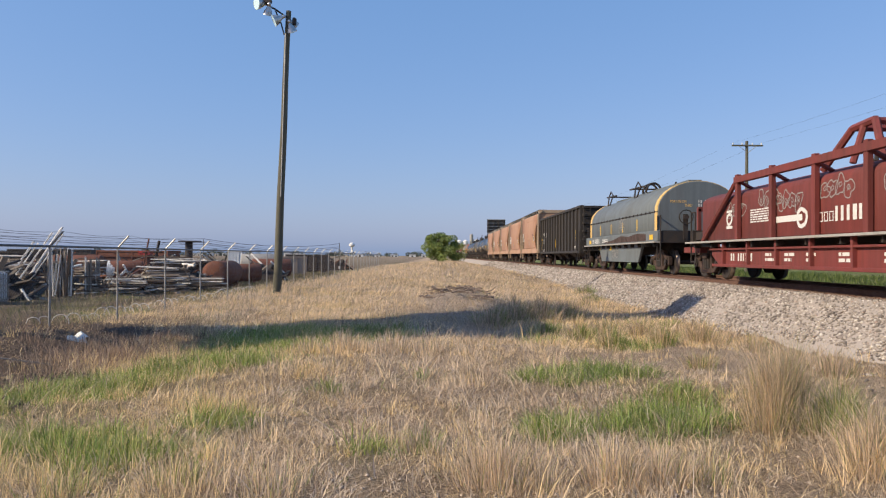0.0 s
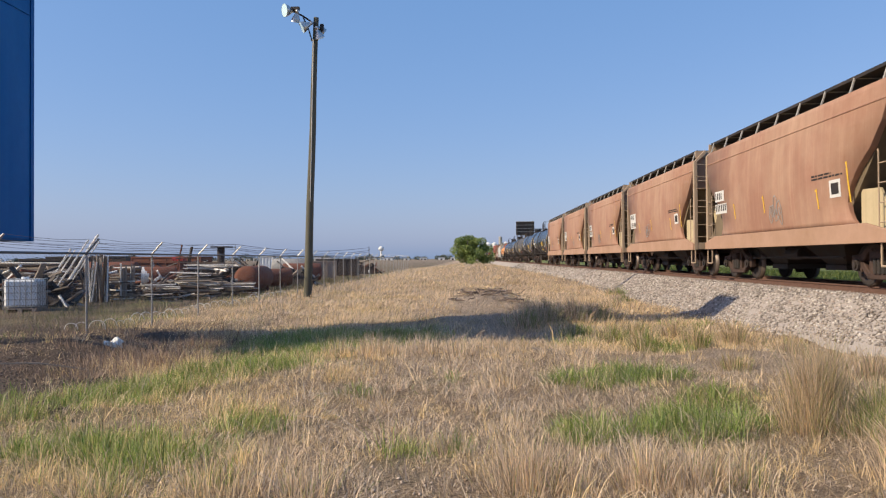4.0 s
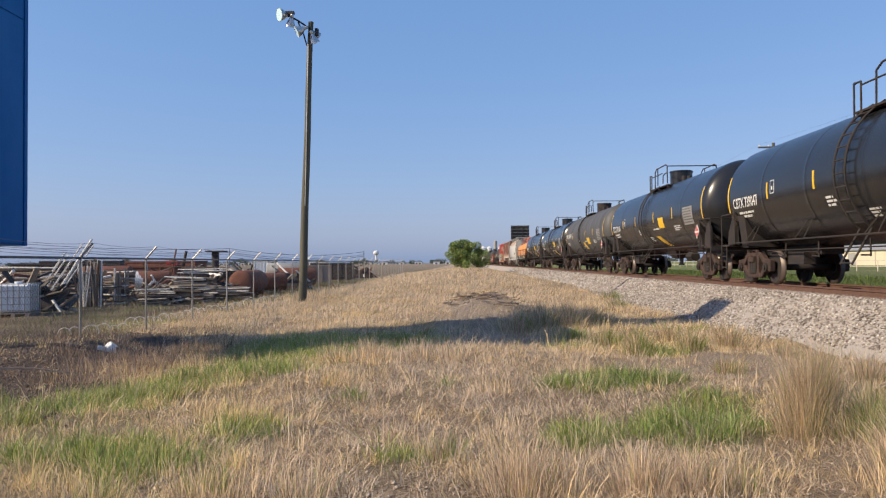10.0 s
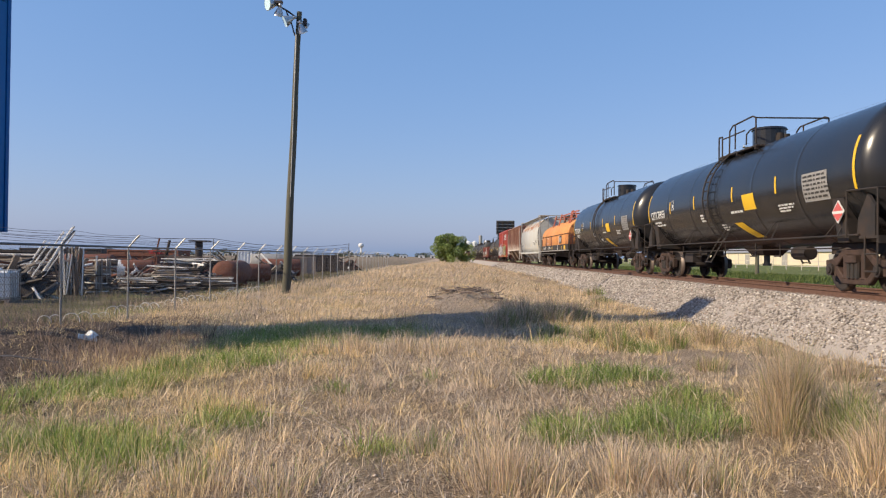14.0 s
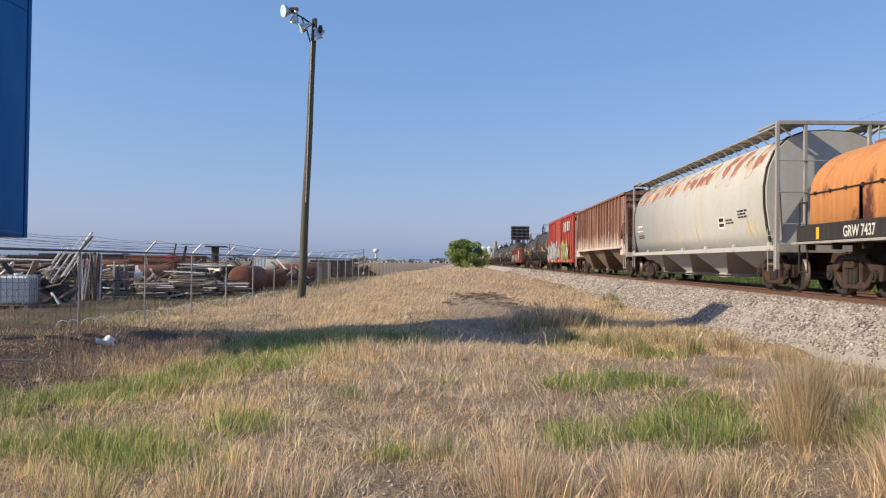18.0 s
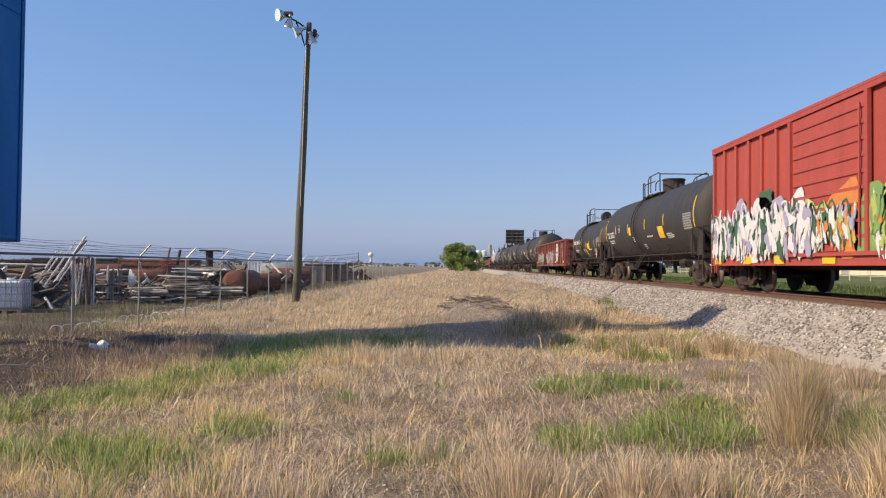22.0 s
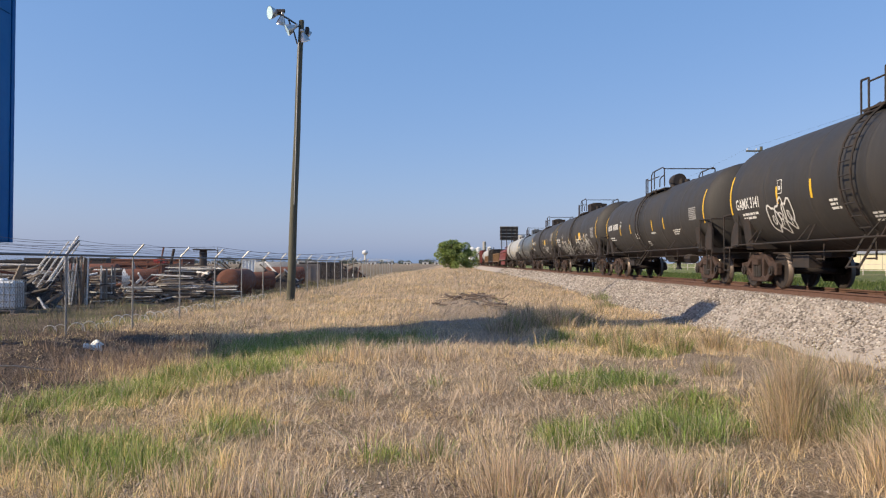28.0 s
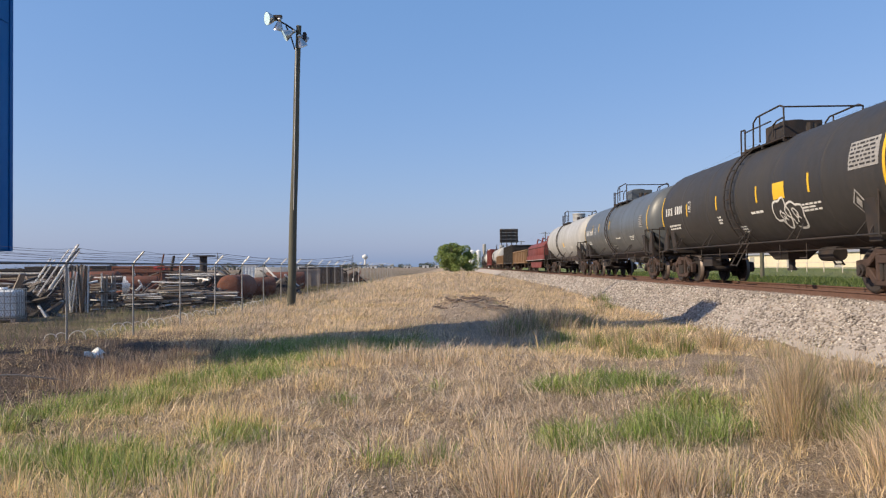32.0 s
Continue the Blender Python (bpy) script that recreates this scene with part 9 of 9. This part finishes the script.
# far strip along the track, weeds by the fence and in the yard, verge beyond the track
clumps("dry_grass", 3400, 26, (-8, 6.2, 36, 130), 18, "pale straw grass along the track", (0.12, 0.38), (0.1, 0.5), 0.007, 0.34, lambda x, y: 1 - 0.85 * smooth(3.2, 5.4, x), 0.3, 0.5, 1.5, 0.0, wind=(0.3, 0), sway=0.2)
r = np.random.RandomState(21)
x, y = r.uniform(-30, -7.9, 95000), 11 + 56 * r.uniform(0, 1, 95000) ** 1.2
ok = (np.abs(x) < 0.72 * y + 1) & (r.uniform(0, 1, 95000) < np.clip(0.35 + 0.6 * waves(x, y, 3, 36) + 0.1 * (x > -9.4), 0, 1))
x, y = x[ok], y[ok]
n = len(x)
blades("weeds", x, y, 0.08 + 0.34 * r.uniform(0, 1, n) ** 1.5, r.normal(0, 0.4, n), r.normal(0, 0.4, n), 0.007 + 0.0004 * (y - 12), (r.uniform(0, 1, n) < 0.5 + 0.4 * waves(x, y, 2.5, 81)) * r.uniform(0.4, 1, n), r.uniform(0.2, 1, n), 22, "dull green and brown weeds round the scrap yard", 0.4, "weed")
n = 24000
x, y = r.uniform(12.6, 26, n), 8 + 92 * r.uniform(0, 1, n) ** 1.4
blades("green_grass", x, y, 0.12 + 0.2 * r.uniform(0, 1, n), r.normal(0, 0.3, n), r.normal(0, 0.3, n), 0.02 + 0.0006 * y, r.uniform(0.75, 1, n), np.full(n, 0.3), 23, "green verge beyond the track", 0.5, "verge")
# sparse brown stalks on the bare hollow
clumps("dead_stalks", 1500, 12, (-10, -3.2, 8.5, 19), 24, "brown dead stalks on scraped earth", (0.04, 0.20), (0.1, 0.9), 0.005, 0.14, lambda x, y: 0.45 * soil_at(x, y), 0.0, 0.4, tone=0.2, mat="stalk")


def tuft(cx, cy, n, spread, height, green, seed, label="tall straw-coloured bunch grass", fan=0.32, width=0.0042, tone=0.15, root=0.45):
    """Bunch grass: thin stems from a tight root, fanning outwards, some bent over."""
    r = np.random.RandomState(seed)
    ox, oy = r.normal(0, 0.5, n), r.normal(0, 0.5, n)
    x, y = cx + ox * spread * root, cy + oy * spread * root
    hh = height * (1 - 0.28 * np.minimum(1.5, np.hypot(ox, oy))) * (0.42 + 0.62 * r.uniform(0, 1, n) ** 1.4)
    ob = blades("grass_tuft", x, y, hh, ox * fan + r.normal(0, 0.15, n), oy * fan + r.normal(0, 0.15, n), width * r.uniform(0.6, 1.3, n),
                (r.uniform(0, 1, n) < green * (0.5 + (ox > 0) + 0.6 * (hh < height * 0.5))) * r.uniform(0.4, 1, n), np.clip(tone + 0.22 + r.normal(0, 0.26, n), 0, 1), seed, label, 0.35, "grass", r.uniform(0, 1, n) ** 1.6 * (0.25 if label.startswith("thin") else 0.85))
    return tagged(ob, "", "grass")


tuft(3.14, 6.95, 1300, 0.36, 1.18, 0.12, 50, "tall fluffy straw-coloured bunch grass", 0.12, 0.003, 0.22, 0.5)
tuft(3.34, 7.05, 900, 0.30, 1.30, 0.12, 53, "tall fluffy straw-coloured bunch grass", 0.14, 0.003, 0.28, 0.5)
tuft(3.05, 6.8, 500, 0.34, 0.72, 0.20, 54, "tall fluffy straw-coloured bunch grass", 0.45, 0.003, 0.1, 0.6)
tuft(3.72, 6.85, 700, 0.5, 0.66, 1.2, 51, "green and straw bunch grass beside a tall tuft", 0.7)
tuft(3.45, 6.65, 520, 0.6, 0.46, 0.7, 71, "green and straw bunch grass beside a tall tuft", 0.9)
OLIVE = "olive-brown bunch grass standing in shadow"
STRAW = "orange-straw bunch grass near the track's foot"
for k, (cx, cy, n, sp, h, gr, lab, tn) in enumerate((
        (0.42, 5.3, 620, 0.6, 0.62, 0.05, "", 0.3), (0.75, 5.25, 260, 0.5, 0.42, 0.05, "", 0.4), (1.25, 5.3, 520, 0.5, 0.54, 0.05, "", 0.3),
        (1.6, 5.35, 520, 0.65, 0.48, 0.05, "", 0.3), (1.95, 5.4, 320, 0.55, 0.42, 0.12, "", 0.15), (3.28, 5.6, 520, 0.5, 0.80, 0.08, "", 0.2), (3.5, 5.75, 420, 0.5, 0.92, 0.08, "", 0.3),
        (-0.15, 6.15, 220, 0.4, 0.34, 0.35, "", 0.5), (-1.85, 5.2, 260, 0.6, 0.34, 0.3, "", 0.1), (-2.6, 5.1, 260, 0.7, 0.32, 0.4, "", 0.1), (-1.1, 5.0, 240, 0.6, 0.36, 0.15, "", 0.3),
        (-1.55, 12.2, 260, 0.7, 0.62, 0.0, "", 0.2), (-0.75, 12.4, 260, 0.9, 0.56, 0.0, "", 0.35), (-0.1, 12.3, 200, 0.8, 0.48, 0.0, "", 0.4), (-2.2, 12.6, 180, 0.7, 0.5, 0.05, "", 0.2),
        (1.4, 18.4, 900, 1.2, 0.62, 0.22, OLIVE, 0.6), (2.0, 19.0, 1100, 1.3, 0.85, 0.22, OLIVE, 0.6), (2.7, 19.2, 1100, 1.3, 0.82, 0.22, OLIVE, 0.55), (3.4, 19.8, 900, 1.2, 0.70, 0.22, OLIVE, 0.5), (2.4, 16.8, 500, 0.9, 0.40, 0.9, OLIVE, 0.4),
        (2.9, 15.0, 420, 0.6, 0.60, 0.6, STRAW, 0.05), (3.5, 15.6, 420, 0.6, 0.62, 0.3, STRAW, 0.15), (4.2, 15.3, 420, 0.6, 0.60, 0.15, STRAW, 0.1), (3.2, 13.6, 420, 0.55, 0.62, 0.6, STRAW, 0.1), (4.2, 13.8, 420, 0.6, 0.62, 0.4, STRAW, 0.05),
        (5.1, 14.4, 420, 0.55, 0.72, 0.1, STRAW, 0.1), (5.4, 12.6, 260, 0.5, 0.50, 0.2, STRAW, 0.3), (3.9, 11.0, 300, 0.5, 0.40, 0.35, STRAW, 0.1), (5.3, 9.9, 360, 0.6, 0.62, 0.1, STRAW, 0.4), (5.9, 9.4, 260, 0.5, 0.45, 0.2, STRAW, 0.5),
        (6.7, 9.6, 130, 0.4, 0.28, 0.5, "low weed among the track stones", 0.4), (5.4, 26, 200, 0.9, 0.5, 0.7, "grey-green weed at the track's foot", 0.6), (6.2, 31, 200, 1.0, 0.55, 0.7, "grey-green weed at the track's foot", 0.6), (4.6, 24, 240, 1.0, 0.45, 0.1, STRAW, 0.1))):
    tuft(cx, cy, n, sp, h, gr, 200 + k, lab or "thin straw-coloured bunch grass", 0.42, 0.003 + 0.00034 * cy, tn)


# ---------------------------------------------------------------- movement
def motions():
    for car, y in CARS:
        walk(car, [(0.0, pose(TRACK_X, y, RAIL_Z)), (16.0, pose(TRACK_X, y - SPEED * 16.0, RAIL_Z)), (32.0, pose(TRACK_X, y - SPEED * 32.0, RAIL_Z))])
    turn = math.degrees(SPEED / FPS / 0.457)
    first = WHEELSETS[0]
    walk(first, [(k / FPS, pose(0, 0, 0, turn * k)) for k in range(32 * FPS + 1)])
    act = first.animation_data.action
    for ws in WHEELSETS[1:]:       # all wheels are of one size and roll alike
        ws.rotation_mode = "QUATERNION"
        ws.animation_data_create().action = act
        ws.animation_data.action_slot = first.animation_data.action_slot


motions()
